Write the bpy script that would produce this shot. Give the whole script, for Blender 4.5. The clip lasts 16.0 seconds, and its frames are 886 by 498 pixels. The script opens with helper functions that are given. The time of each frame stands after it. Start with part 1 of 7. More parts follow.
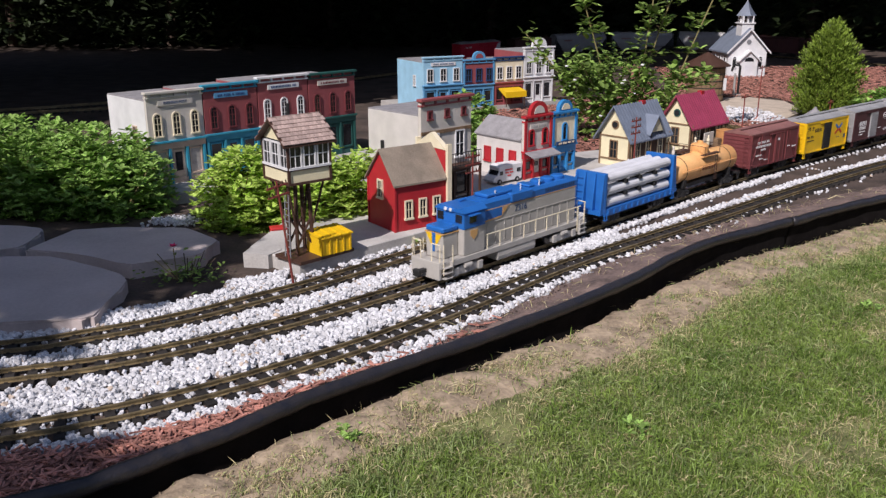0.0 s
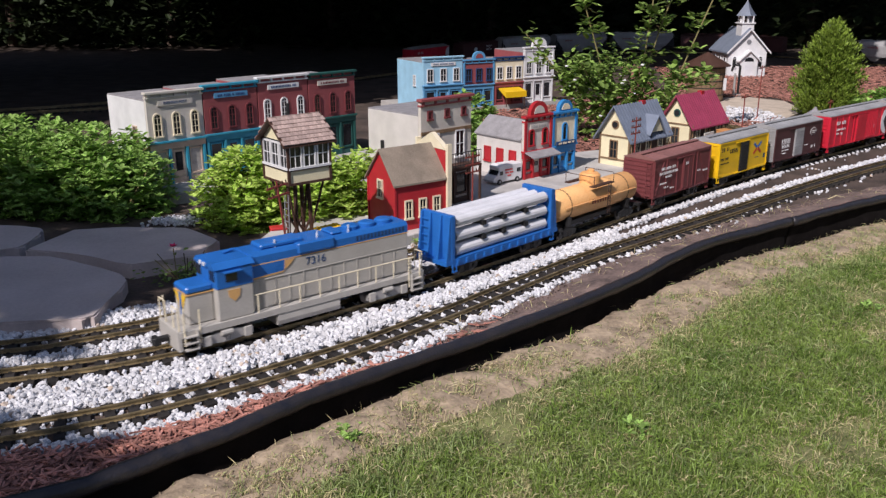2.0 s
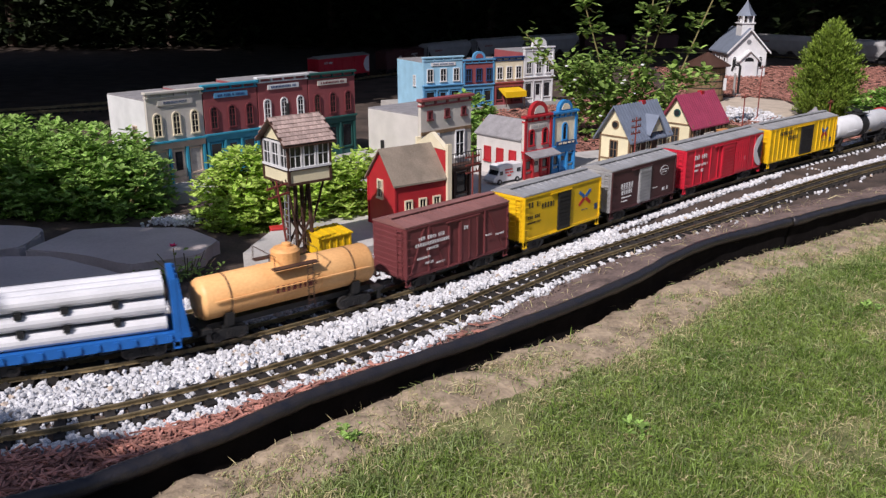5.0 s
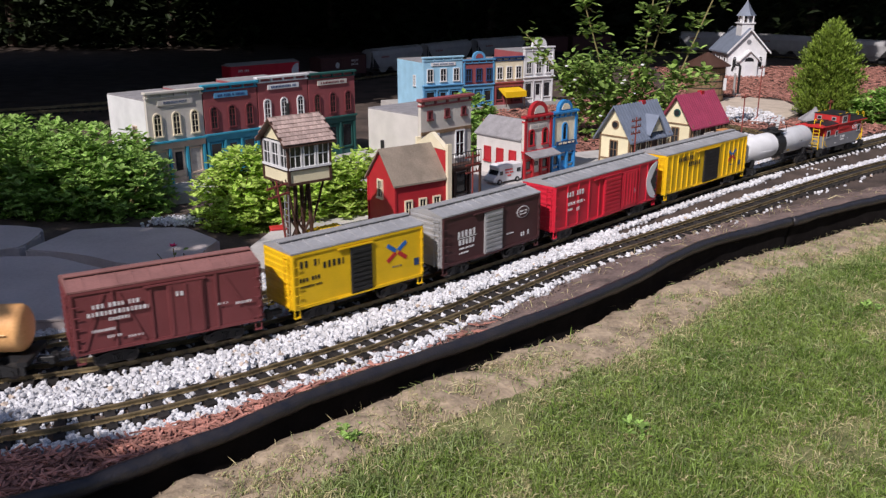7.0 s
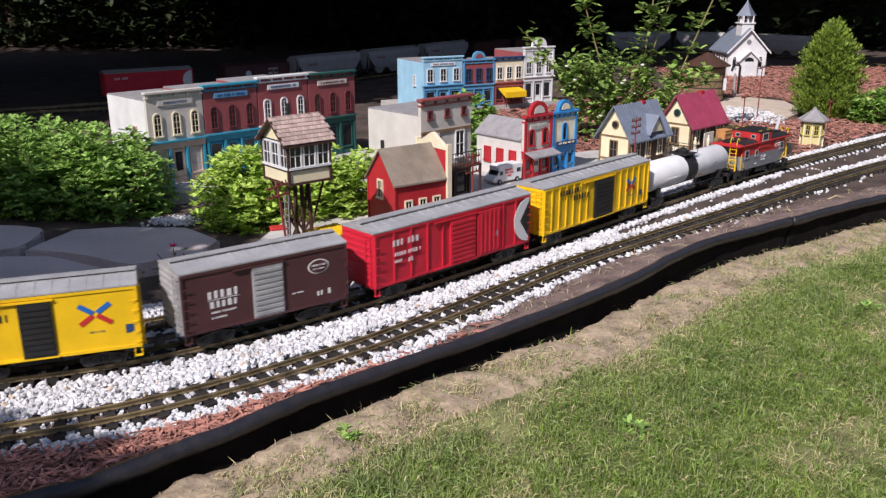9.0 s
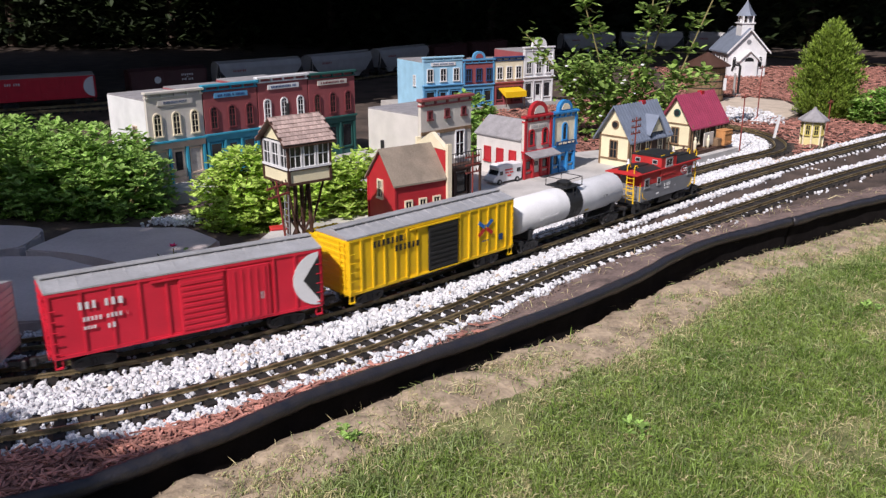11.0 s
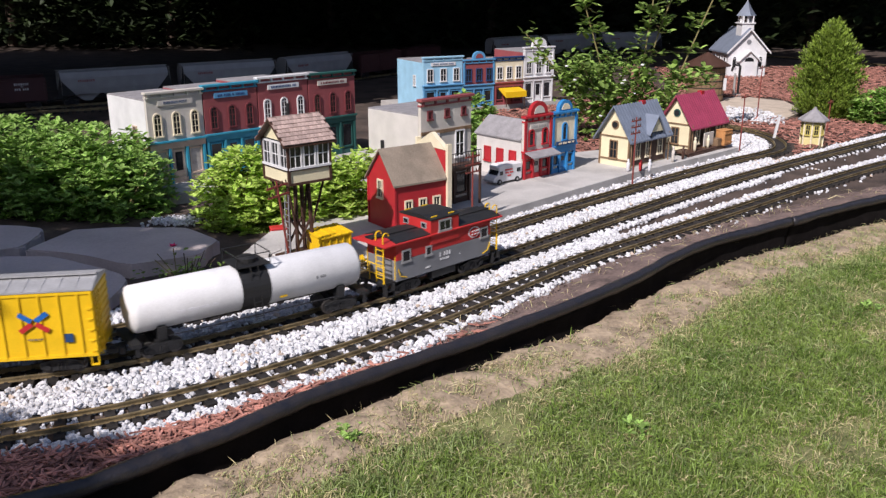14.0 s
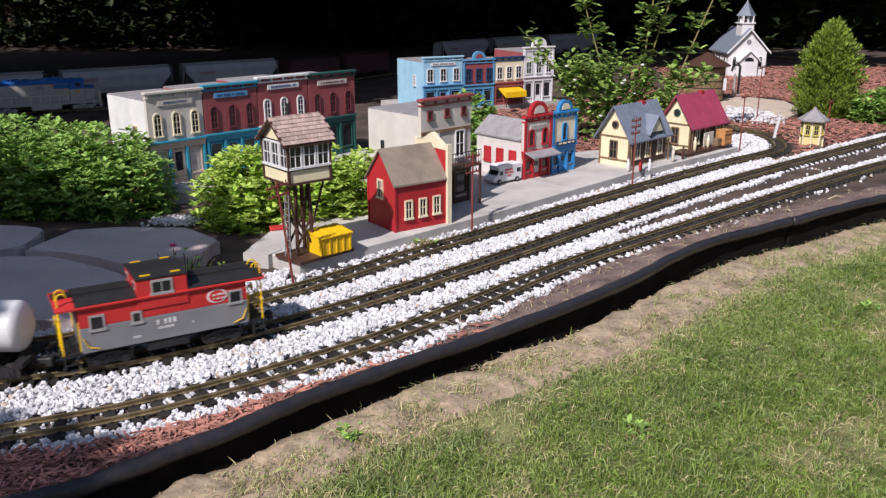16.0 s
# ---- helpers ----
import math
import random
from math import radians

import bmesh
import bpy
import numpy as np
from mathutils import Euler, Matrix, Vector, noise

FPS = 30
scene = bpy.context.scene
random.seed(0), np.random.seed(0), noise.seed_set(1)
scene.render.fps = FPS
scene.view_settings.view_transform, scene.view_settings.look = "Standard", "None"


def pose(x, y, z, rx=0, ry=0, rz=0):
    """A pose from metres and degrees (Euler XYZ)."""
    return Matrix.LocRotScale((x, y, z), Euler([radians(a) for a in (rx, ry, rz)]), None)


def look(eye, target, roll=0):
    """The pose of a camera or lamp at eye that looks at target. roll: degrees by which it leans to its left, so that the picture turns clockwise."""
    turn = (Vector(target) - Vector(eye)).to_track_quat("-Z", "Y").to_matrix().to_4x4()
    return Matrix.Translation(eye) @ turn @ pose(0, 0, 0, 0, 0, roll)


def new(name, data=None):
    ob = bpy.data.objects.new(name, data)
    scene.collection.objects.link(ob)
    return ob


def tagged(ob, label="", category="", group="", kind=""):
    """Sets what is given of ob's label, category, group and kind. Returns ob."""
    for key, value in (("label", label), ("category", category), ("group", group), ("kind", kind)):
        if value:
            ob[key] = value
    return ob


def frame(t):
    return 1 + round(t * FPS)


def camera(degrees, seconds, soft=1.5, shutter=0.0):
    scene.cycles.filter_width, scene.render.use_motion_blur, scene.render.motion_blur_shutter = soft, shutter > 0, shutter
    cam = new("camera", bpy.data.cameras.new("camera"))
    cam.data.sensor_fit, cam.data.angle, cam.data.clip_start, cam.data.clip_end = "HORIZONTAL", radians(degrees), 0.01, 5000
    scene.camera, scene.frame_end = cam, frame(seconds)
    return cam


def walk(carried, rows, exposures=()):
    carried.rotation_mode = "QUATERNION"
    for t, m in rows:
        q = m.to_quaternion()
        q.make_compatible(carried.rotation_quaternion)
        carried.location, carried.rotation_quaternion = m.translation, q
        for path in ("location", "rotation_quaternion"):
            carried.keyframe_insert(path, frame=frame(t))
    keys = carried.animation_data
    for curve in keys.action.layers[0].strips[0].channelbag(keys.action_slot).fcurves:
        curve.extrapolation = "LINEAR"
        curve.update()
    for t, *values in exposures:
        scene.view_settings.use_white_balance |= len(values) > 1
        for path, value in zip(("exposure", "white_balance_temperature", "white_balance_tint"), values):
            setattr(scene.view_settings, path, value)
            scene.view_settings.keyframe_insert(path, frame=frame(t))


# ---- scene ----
cam = camera(54.66, 16.0, 1.35, 0.4)
EYE = pose(0, 0, 0.678, 90 - 17.46, 0, 0)
walk(cam, [(0.0, EYE), (16.0, EYE)], [(0.0, -0.12, 6500, 17), (7.2, -0.12, 6500, 17), (8.2, 0.08, 6500, 17), (16.0, 0.08, 6500, 17)])

# ---- light: clear afternoon, sun from the left behind the camera ----
SUN_AZ, SUN_EL = radians(240), radians(44)   # direction towards the sun, from +x, counter-clockwise
world = bpy.data.worlds.new("sky")
scene.world = world
world.use_nodes = True
wn = world.node_tree
sky = wn.nodes.new("ShaderNodeTexSky")
sky.sky_type, sky.sun_disc = "NISHITA", False
sky.sun_elevation, sky.sun_rotation = SUN_EL, radians(90) - SUN_AZ
wn.links.new(sky.outputs[0], wn.nodes["Background"].inputs[0])
wn.nodes["Background"].inputs[1].default_value = 0.105
sun_dir = Vector((math.cos(SUN_AZ) * math.cos(SUN_EL), math.sin(SUN_AZ) * math.cos(SUN_EL), math.sin(SUN_EL)))
sun = new("sun", bpy.data.lights.new("sun", "SUN"))
sun.data.energy, sun.data.angle, sun.data.color = 5.0, radians(0.6), (1.0, 0.96, 0.91)
sun.matrix_world = look(sun_dir * 20, (0, 0, 0))


# ---- materials ----
def mat(name, c, rough=0.6, metal=0.0, var=0.18, scale=25, bump=0.15, bscale=260, c2=None, rnd=0.0, spec=0.4, trans=0.0):
    """A procedural surface: two noises vary the colour, the finer one gives relief."""
    m = bpy.data.materials.new(name)
    m.use_nodes = True
    nt = m.node_tree
    b = nt.nodes["Principled BSDF"]
    b.inputs["Roughness"].default_value, b.inputs["Metallic"].default_value = rough, metal
    b.inputs["Specular IOR Level"].default_value = spec
    tc = nt.nodes.new("ShaderNodeTexCoord")
    n1, n2 = nt.nodes.new("ShaderNodeTexNoise"), nt.nodes.new("ShaderNodeTexNoise")
    n1.inputs["Scale"].default_value, n2.inputs["Scale"].default_value = scale, bscale
    n1.inputs["Detail"].default_value = 4
    for n in (n1, n2):
        nt.links.new(tc.outputs["Object"], n.inputs["Vector"])
    mix = nt.nodes.new("ShaderNodeMix")
    mix.data_type = "RGBA"
    d = c2 or [v * (1 - var) for v in c]
    e = [min(1, v * (1 + var * 0.6)) for v in c]
    mix.inputs[6].default_value, mix.inputs[7].default_value = (*d, 1), (*e, 1)
    add = nt.nodes.new("ShaderNodeMath")
    add.operation = "MULTIPLY_ADD"
    nt.links.new(n2.outputs[0], add.inputs[0])
    add.inputs[1].default_value = 0.5
    nt.links.new(n1.outputs[0], add.inputs[2])
    rng = nt.nodes.new("ShaderNodeMapRange")
    rng.inputs[1].default_value, rng.inputs[2].default_value = 0.5, 1.0
    nt.links.new(add.outputs[0], rng.inputs[0])
    nt.links.new(rng.outputs[0], mix.inputs[0])
    out = mix.outputs[2]
    if rnd:
        geo, oi = nt.nodes.new("ShaderNodeNewGeometry"), nt.nodes.new("ShaderNodeObjectInfo")
        sm = nt.nodes.new("ShaderNodeMath")
        nt.links.new(geo.outputs["Random Per Island"], sm.inputs[0])
        nt.links.new(oi.outputs["Random"], sm.inputs[1])
        fr = nt.nodes.new("ShaderNodeMath")
        fr.operation = "FRACT"
        nt.links.new(sm.outputs[0], fr.inputs[0])
        hs = nt.nodes.new("ShaderNodeHueSaturation")
        mr = nt.nodes.new("ShaderNodeMapRange")
        mr.inputs[3].default_value, mr.inputs[4].default_value = 1 - rnd, 1 + rnd
        nt.links.new(fr.outputs[0], mr.inputs[0])
        nt.links.new(mr.outputs[0], hs.inputs["Value"])
        nt.links.new(out, hs.inputs["Color"])
        out = hs.outputs[0]
    nt.links.new(out, b.inputs["Base Color"])
    if trans:
        b.inputs["Transmission Weight"].default_value = trans
    if bump:
        bp = nt.nodes.new("ShaderNodeBump")
        bp.inputs["Strength"].default_value, bp.inputs["Distance"].default_value = bump, 0.002
        nt.links.new(n2.outputs[0], bp.inputs["Height"])
        nt.links.new(bp.outputs[0], b.inputs["Normal"])
    return m


def leaf_mat(name, c, rnd=0.35, through_light=0.35, rough=0.5, c2=None, scale=30):
    m = mat(name, c, rough, 0, 0.3, scale, 0.05, 200, c2=c2, rnd=rnd)
    nt = m.node_tree
    b = nt.nodes["Principled BSDF"]
    tl, ms = nt.nodes.new("ShaderNodeBsdfTranslucent"), nt.nodes.new("ShaderNodeMixShader")
    src = b.inputs["Base Color"].links[0].from_socket
    nt.links.new(src, tl.inputs[0])
    ms.inputs[0].default_value = through_light
    nt.links.new(b.outputs[0], ms.inputs[1])
    nt.links.new(tl.outputs[0], ms.inputs[2])
    nt.links.new(ms.outputs[0], nt.nodes["Material Output"].inputs[0])
    return m


SOIL = mat("garden soil", (0.085, 0.060, 0.048), 0.95, 0, 0.5, 9, 0.8, 120, c2=(0.032, 0.024, 0.020))
LAWN_SOIL = mat("dry crumbly soil", (0.38, 0.295, 0.205), 0.95, 0, 0.4, 22, 1.0, 110, c2=(0.17, 0.13, 0.09))
THATCH = mat("mossy thatch", (0.185, 0.195, 0.075), 0.95, 0, 0.4, 14, 0.8, 150, c2=(0.08, 0.085, 0.035))
FABRIC = mat("dusty weed membrane", (0.20, 0.142, 0.122), 0.8, 0, 0.4, 16, 0.9, 130, c2=(0.075, 0.055, 0.050))
GRASS = leaf_mat("grass", (0.212, 0.288, 0.060), 0.55, 0.28, c2=(0.098, 0.178, 0.027), scale=7)
PALE_GRASS = leaf_mat("pale grass", (0.30, 0.35, 0.135), 0.4, 0.28, c2=(0.20, 0.27, 0.09), scale=9)
STRAW = leaf_mat("dry grass", (0.52, 0.44, 0.26), 0.4, 0.2, c2=(0.36, 0.33, 0.15), scale=14)
MULCH = mat("red bark mulch", (0.40, 0.185, 0.145), 0.9, 0, 0.5, 30, 0.5, 220, rnd=0.5)
CHIP = mat("white marble chips", (0.593, 0.593, 0.615), 0.75, 0, 0.15, 60, 0.2, 300, rnd=0.24)
TANCHIP = mat("tan pebble", (0.48, 0.39, 0.32), 0.8, 0, 0.3, 60, 0.2, 300, rnd=0.3)
BRASS = mat("weathered brass rail", (0.37, 0.29, 0.16), 0.45, 0.6, 0.4, 20, 0.1, 300, c2=(0.13, 0.10, 0.06))
SLEEPER = mat("black plastic sleeper", (0.030, 0.026, 0.024), 0.7, 0, 0.4, 60, 0.3, 300, rnd=0.3)
PIPE = mat("black poly edging", (0.012, 0.0125, 0.018), 0.30, 0, 0.6, 45, 0.5, 240, c2=(0.034, 0.030, 0.031))
# darker, duller black than the bead: the shadow below it is in this colour
PIPE_WALL = mat("shade-darkened edging wall", (0.012, 0.010, 0.0095), 0.9, 0, 0.4, 30, 0.3, 200, spec=0.1)
CONCRETE = mat("weathered concrete", (0.46, 0.44, 0.42), 0.9, 0, 0.25, 10, 0.35, 180)
SLATE = mat("dark slate", (0.50, 0.43, 0.415), 0.7, 0, 0.2, 7, 0.35, 120, c2=(0.42, 0.36, 0.345))
BLACK = mat("black plastic", (0.02, 0.02, 0.021), 0.5, 0, 0.3, 60, 0.1)
DARK = mat("dark window glass", (0.018, 0.02, 0.024), 0.12, 0, 0.2, 20, 0.0, spec=0.6)
STEEL = mat("dull steel", (0.13, 0.12, 0.115), 0.4, 0.7, 0.3, 40, 0.1)


def paint(name, c, rough=0.5, var=0.14):
    return mat("painted " + name, c, rough, 0, var, 18, 0.12, 320)


WHITE = paint("white", (0.70, 0.70, 0.71))
CREAM = paint("cream", (0.76, 0.68, 0.50))
OFFWHITE = paint("off-white", (0.60, 0.57, 0.545))
BEIGE = paint("beige", (0.60, 0.56, 0.51))
GREY = paint("grey", (0.33, 0.32, 0.31))
HOPPER_GREY = paint("dusty hopper grey", (0.36, 0.355, 0.36))
ROOFGREY = mat("grey shingle roof", (0.27, 0.26, 0.27), 0.8, 0, 0.25, 40, 0.4, 240)
TAN = mat("brown felt roof", (0.25, 0.205, 0.16), 0.9, 0, 0.3, 22, 0.35, 260)
BARN = paint("barn red", (0.42, 0.022, 0.030))
SCARLET = paint("scarlet", (0.50, 0.03, 0.03))
BRICKRED = paint("brick red", (0.29, 0.075, 0.082))
MAROON = paint("maroon", (0.15, 0.035, 0.040))
TEAL = paint("teal blue", (0.03, 0.27, 0.40))
SKYBLUE = paint("sky blue", (0.33, 0.58, 0.76))
MIDBLUE = paint("mid blue", (0.10, 0.30, 0.52))
SIGNALBLUE = paint("signal blue", (0.03, 0.22, 0.50))
ROYAL = paint("royal blue", (0.018, 0.135, 0.45), 0.35)
NAVY = paint("navy", (0.02, 0.06, 0.16))
GREEN = paint("dark green", (0.02, 0.09, 0.08))
YELLOW = paint("yellow", (0.80, 0.50, 0.012), 0.4)
STRAWPAINT = paint("pale straw", (0.70, 0.62, 0.30))
OCHRE = paint("straw yellow", (0.56, 0.48, 0.14))
LEMON = paint("pale yellow", (0.76, 0.69, 0.47))
ORANGE = mat("rusty orange tank paint", (0.86, 0.49, 0.21), 0.45, 0, 0.3, 9, 0.15, 220, c2=(0.74, 0.36, 0.13))
OXIDE = paint("oxide red", (0.17, 0.045, 0.048))
DUSTY = mat("dusty oxide roof", (0.25, 0.115, 0.105), 0.7, 0, 0.3, 14, 0.15)
UMBER = paint("dark umber", (0.075, 0.028, 0.030))
CPRED = paint("bright red", (0.58, 0.022, 0.045), 0.4)
PEACH = paint("faded peach", (0.55, 0.42, 0.33))
PALE = mat("pale curtained glass", (0.42, 0.40, 0.38), 0.25, 0, 0.3, 60, 0.0)
TANSTRIPE = paint("faded orange stripe", (0.62, 0.36, 0.14))
LOCOGREY = paint("locomotive grey", (0.43, 0.41, 0.38), 0.4)
CABGREY = paint("caboose grey", (0.20, 0.205, 0.22), 0.5)
SILVER = mat("silver roof", (0.42, 0.42, 0.43), 0.45, 0.3, 0.25, 20, 0.15)
SLATEBLUE = mat("blue-grey seamed roof", (0.17, 0.20, 0.26), 0.5, 0, 0.2, 20, 0.1)
CRIMSON = mat("crimson seamed roof", (0.33, 0.05, 0.10), 0.5, 0, 0.2, 20, 0.1)
SHINGLE = mat("pinkish brown shingles", (0.44, 0.325, 0.29), 0.85, 0, 0.25, 50, 0.3, rnd=0.22)
BROWN = paint("dark brown timber", (0.07, 0.035, 0.025))
RUST = paint("rust red pole", (0.22, 0.05, 0.04))
RAWWOOD = mat("orange-brown wood", (0.50, 0.235, 0.085), 0.75, 0, 0.3, 30, 0.3)
WOOD = mat("brown wood", (0.22, 0.14, 0.08), 0.8, 0, 0.35, 30, 0.3)
PVC = paint("light grey pipe", (0.70, 0.70, 0.73), 0.35)


# ---- mesh helpers ----
def box(bm, x0, x1, y0, y1, z0, z1, bev=0.0):
    vs = [bm.verts.new(p) for p in ((x0, y0, z0), (x1, y0, z0), (x1, y1, z0), (x0, y1, z0), (x0, y0, z1), (x1, y0, z1), (x1, y1, z1), (x0, y1, z1))]
    fs = [bm.faces.new([vs[i] for i in f]) for f in ((3, 2, 1, 0), (4, 5, 6, 7), (0, 1, 5, 4), (1, 2, 6, 5), (2, 3, 7, 6), (3, 0, 4, 7))]
    if bev:
        es = list({e for f in fs for e in f.edges})
        bmesh.ops.bevel(bm, geom=es, offset=bev, segments=1, affect="EDGES")
    return bm


def rod(bm, a, b, r, seg=8, r2=None, caps=True):
    """A round bar from a to b."""
    a, b = Vector(a), Vector(b)
    d = (b - a)
    q = d.to_track_quat("Z", "Y").to_matrix()
    rows = []
    for p, rr in ((a, r), (b, r if r2 is None else r2)):
        rows.append([bm.verts.new(p + q @ Vector((rr * math.cos(i * 2 * math.pi / seg), rr * math.sin(i * 2 * math.pi / seg), 0))) for i in range(seg)])
    for i in range(seg):
        j = (i + 1) % seg
        bm.faces.new((rows[0][i], rows[0][j], rows[1][j], rows[1][i]))
    if caps:
        bm.faces.new(rows[0][::-1]), bm.faces.new(rows[1])
    return bm


def revolve(bm, prof, seg=16, axis="Z", at=(0, 0, 0)):
    """A turned shape from (radius, height) pairs."""
    rows = []
    for r, h in prof:
        row = []
        for i in range(seg):
            c, s = r * math.cos(i * 2 * math.pi / seg), r * math.sin(i * 2 * math.pi / seg)
            p = (c, s, h) if axis == "Z" else (h, c, s)
            row.append(bm.verts.new(Vector(p) + Vector(at)))
        rows.append(row)
    for k in range(len(rows) - 1):
        for i in range(seg):
            j = (i + 1) % seg
            bm.faces.new((rows[k][i], rows[k][j], rows[k + 1][j], rows[k + 1][i]))
    bm.faces.new(rows[0][::-1]), bm.faces.new(rows[-1])
    return bm


def slab(bm, pts, lo, hi, plane="XZ"):
    """A prism: the outline pts in a plane, from lo to hi across it."""
    def at(p, d):
        return {"XZ": (p[0], d, p[1]), "YZ": (d, p[0], p[1]), "XY": (p[0], p[1], d)}[plane]
    a, b = [bm.verts.new(at(p, lo)) for p in pts], [bm.verts.new(at(p, hi)) for p in pts]
    n = len(pts)
    bm.faces.new(a[::-1]), bm.faces.new(b)
    for i in range(n):
        bm.faces.new((a[i], a[(i + 1) % n], b[(i + 1) % n], b[i]))
    return bm


def part(name, bm, material, parent, label="", m=None, smooth=False):
    bmesh.ops.recalc_face_normals(bm, faces=bm.faces)
    me = bpy.data.meshes.new(name)
    bm.to_mesh(me)
    bm.free()
    me.materials.append(material)
    if smooth:
        me.polygons.foreach_set("use_smooth", [True] * len(me.polygons))
    ob = new(name, me)
    ob.parent = parent
    if m is not None:
        ob.matrix_basis = m
    return tagged(ob, label)


def thing(name, m, label, category, group=""):
    ob = new(name)
    ob.empty_display_size = 0.02
    ob.matrix_basis = m
    return tagged(ob, label, category, group)


def B():
    return bmesh.new()


def raw(name, verts, faces, material, parent=None, label="", kind="", category=""):
    me = bpy.data.meshes.new(name)
    me.from_pydata(verts, [], faces)
    me.materials.append(material)
    ob = new(name, me)
    ob.parent = parent
    return tagged(ob, label, category, "", kind)


# ---- tracks: centre lines ----
def spline(pts, step=0.01):
    """A smooth line through pts, evenly stepped: an array of x, y, and the lengths along it."""
    p = np.array(pts, float)
    p = np.vstack([2 * p[0] - p[1], p, 2 * p[-1] - p[-2]])
    out = []
    for i in range(1, len(p) - 2):
        for t in np.linspace(0, 1, 40, endpoint=False):
            a, b, c, d = p[i - 1:i + 3]
            out.append(0.5 * (2 * b + (c - a) * t + (2 * a - 5 * b + 4 * c - d) * t * t + (3 * b - a - 3 * c + d) * t ** 3))
    out.append(p[-2])
    out = np.array(out)
    ln = np.concatenate([[0], np.cumsum(np.linalg.norm(np.diff(out, axis=0), axis=1))])
    s = np.arange(0, ln[-1], step)
    return np.column_stack([np.interp(s, ln, out[:, 0]), np.interp(s, ln, out[:, 1])]), s


def main_y(x):
    return 0.05023 * x ** 4 - 0.20297 * x ** 3 + 0.18592 * x ** 2 + 0.97998 * x + 1.9512


MAIN_LINE, MAIN_S = spline([(-0.6, 5.1), (-1.1, 5.02), (-1.5, 4.89), (-1.93, 4.74), (-2.28, 4.56), (-2.38, 4.2), (-2.2, 3.5), (-1.98, 2.75), (-1.64, 2.0), (-1.34, 1.52), (-1.0, 1.375)]
                           + [(x, main_y(x)) for x in (-0.74, -0.55, -0.35, -0.15, 0.0, 0.25, 0.5, 0.8, 1.1, 1.4, 1.65, 1.9)] + [(2.5, 4.25), (3.4, 4.95), (4.6, 5.7)])
MAIN_S = MAIN_S - MAIN_S[int(np.argmin(np.abs(MAIN_LINE[:, 0]) + 9 * (MAIN_LINE[:, 1] > 3)))]
FAR_LINE, FAR_S = spline([(-1.5, 1.40), (-1.1, 1.48), (-0.818, 1.545), (-0.722, 1.59), (-0.625, 1.64), (-0.521, 1.71), (-0.422, 1.795), (-0.309, 1.895), (-0.122, 2.09), (0.025, 2.238),
                          (0.19, 2.40), (0.381, 2.597), (0.602, 2.816), (0.857, 3.064), (1.152, 3.338), (1.309, 3.466), (1.43, 3.6), (1.485, 3.8), (1.46, 4.02), (1.38, 4.2), (1.28, 4.5), (1.35, 5.0)])
NEAR_LINE, NEAR_S = spline([(-1.2, 1.05), (-0.9, 1.13), (-0.66, 1.218), (-0.504, 1.29), (-0.338, 1.40), (-0.148, 1.555), (0.02, 1.725), (0.153, 1.872), (0.306, 2.035), (0.478, 2.196), (0.675, 2.37),
                            (0.897, 2.565), (1.174, 2.817), (1.486, 3.088), (1.75, 3.30), (2.4, 3.8), (3.4, 4.5)])
BACK_LINE, BACK_S = spline([(-6.0, 3.0), (-4.2, 3.75), (-3.2, 4.25), (-2.38, 4.72), (-2.13, 4.87), (-1.55, 5.29), (-1.09, 5.66), (-0.32, 6.68), (0.1, 7.3), (0.75, 7.95), (1.6, 8.5), (2.5, 8.55), (3.1, 8.1), (3.6, 7.4), (4.2, 6.6), (5.2, 6.25), (7.0, 6.1), (9.0, 6.0)])
EDGE_LINE, EDGE_S = spline([(-1.6, 0.62), (-1.0, 0.82), (-0.70, 0.955), (-0.541, 1.043), (-0.479, 1.089), (-0.415, 1.15), (-0.344, 1.21), (-0.268, 1.285), (-0.183, 1.369), (-0.088, 1.455), (0.018, 1.54), (0.135, 1.631),
                            (0.266, 1.742), (0.421, 1.906), (0.609, 2.115), (0.818, 2.306), (1.033, 2.453), (1.286, 2.641), (1.459, 2.745), (2.0, 3.08), (3.0, 3.7), (5.0, 4.8)])


def along(line, ss, s):
    """Place and heading on a line at the length s."""
    x, y = np.interp(s, ss, line[:, 0]), np.interp(s, ss, line[:, 1])
    d = 0.02
    return x, y, math.atan2(np.interp(s + d, ss, line[:, 1]) - np.interp(s - d, ss, line[:, 1]), np.interp(s + d, ss, line[:, 0]) - np.interp(s - d, ss, line[:, 0]))


def offside(line, pts):
    """Signed distance of points from a line: positive on the left of its course. Also the nearest index."""
    pts = np.asarray(pts)
    ids, out = np.empty(len(pts), int), np.empty(len(pts))
    tan = np.gradient(line, axis=0)
    tan /= np.linalg.norm(tan, axis=1)[:, None]
    for k in range(0, len(pts), 4000):
        q = pts[k:k + 4000]
        i = ((q[:, None] - line[None]) ** 2).sum(2).argmin(1)
        v = q - line[i]
        out[k:k + 4000] = tan[i, 0] * v[:, 1] - tan[i, 1] * v[:, 0]
        ids[k:k + 4000] = i
    return out, ids


def sweep(line, ss, s0, s1, prof, step=0.03):
    """A bar of the outline prof (offset to the right, height) along a line."""
    n = max(2, int((s1 - s0) / step))
    v, f, k = [], [], len(prof)
    for i in range(n + 1):
        x, y, h = along(line, ss, s0 + (s1 - s0) * i / n)
        v += [(x + o * math.sin(h), y - o * math.cos(h), z) for o, z in prof]
    for i in range(n):
        f += [(i * k + j, i * k + (j + 1) % k, (i + 1) * k + (j + 1) % k, (i + 1) * k + j) for j in range(k)]
    f += [tuple(range(k))[::-1], tuple(n * k + j for j in range(k))]
    return v, f


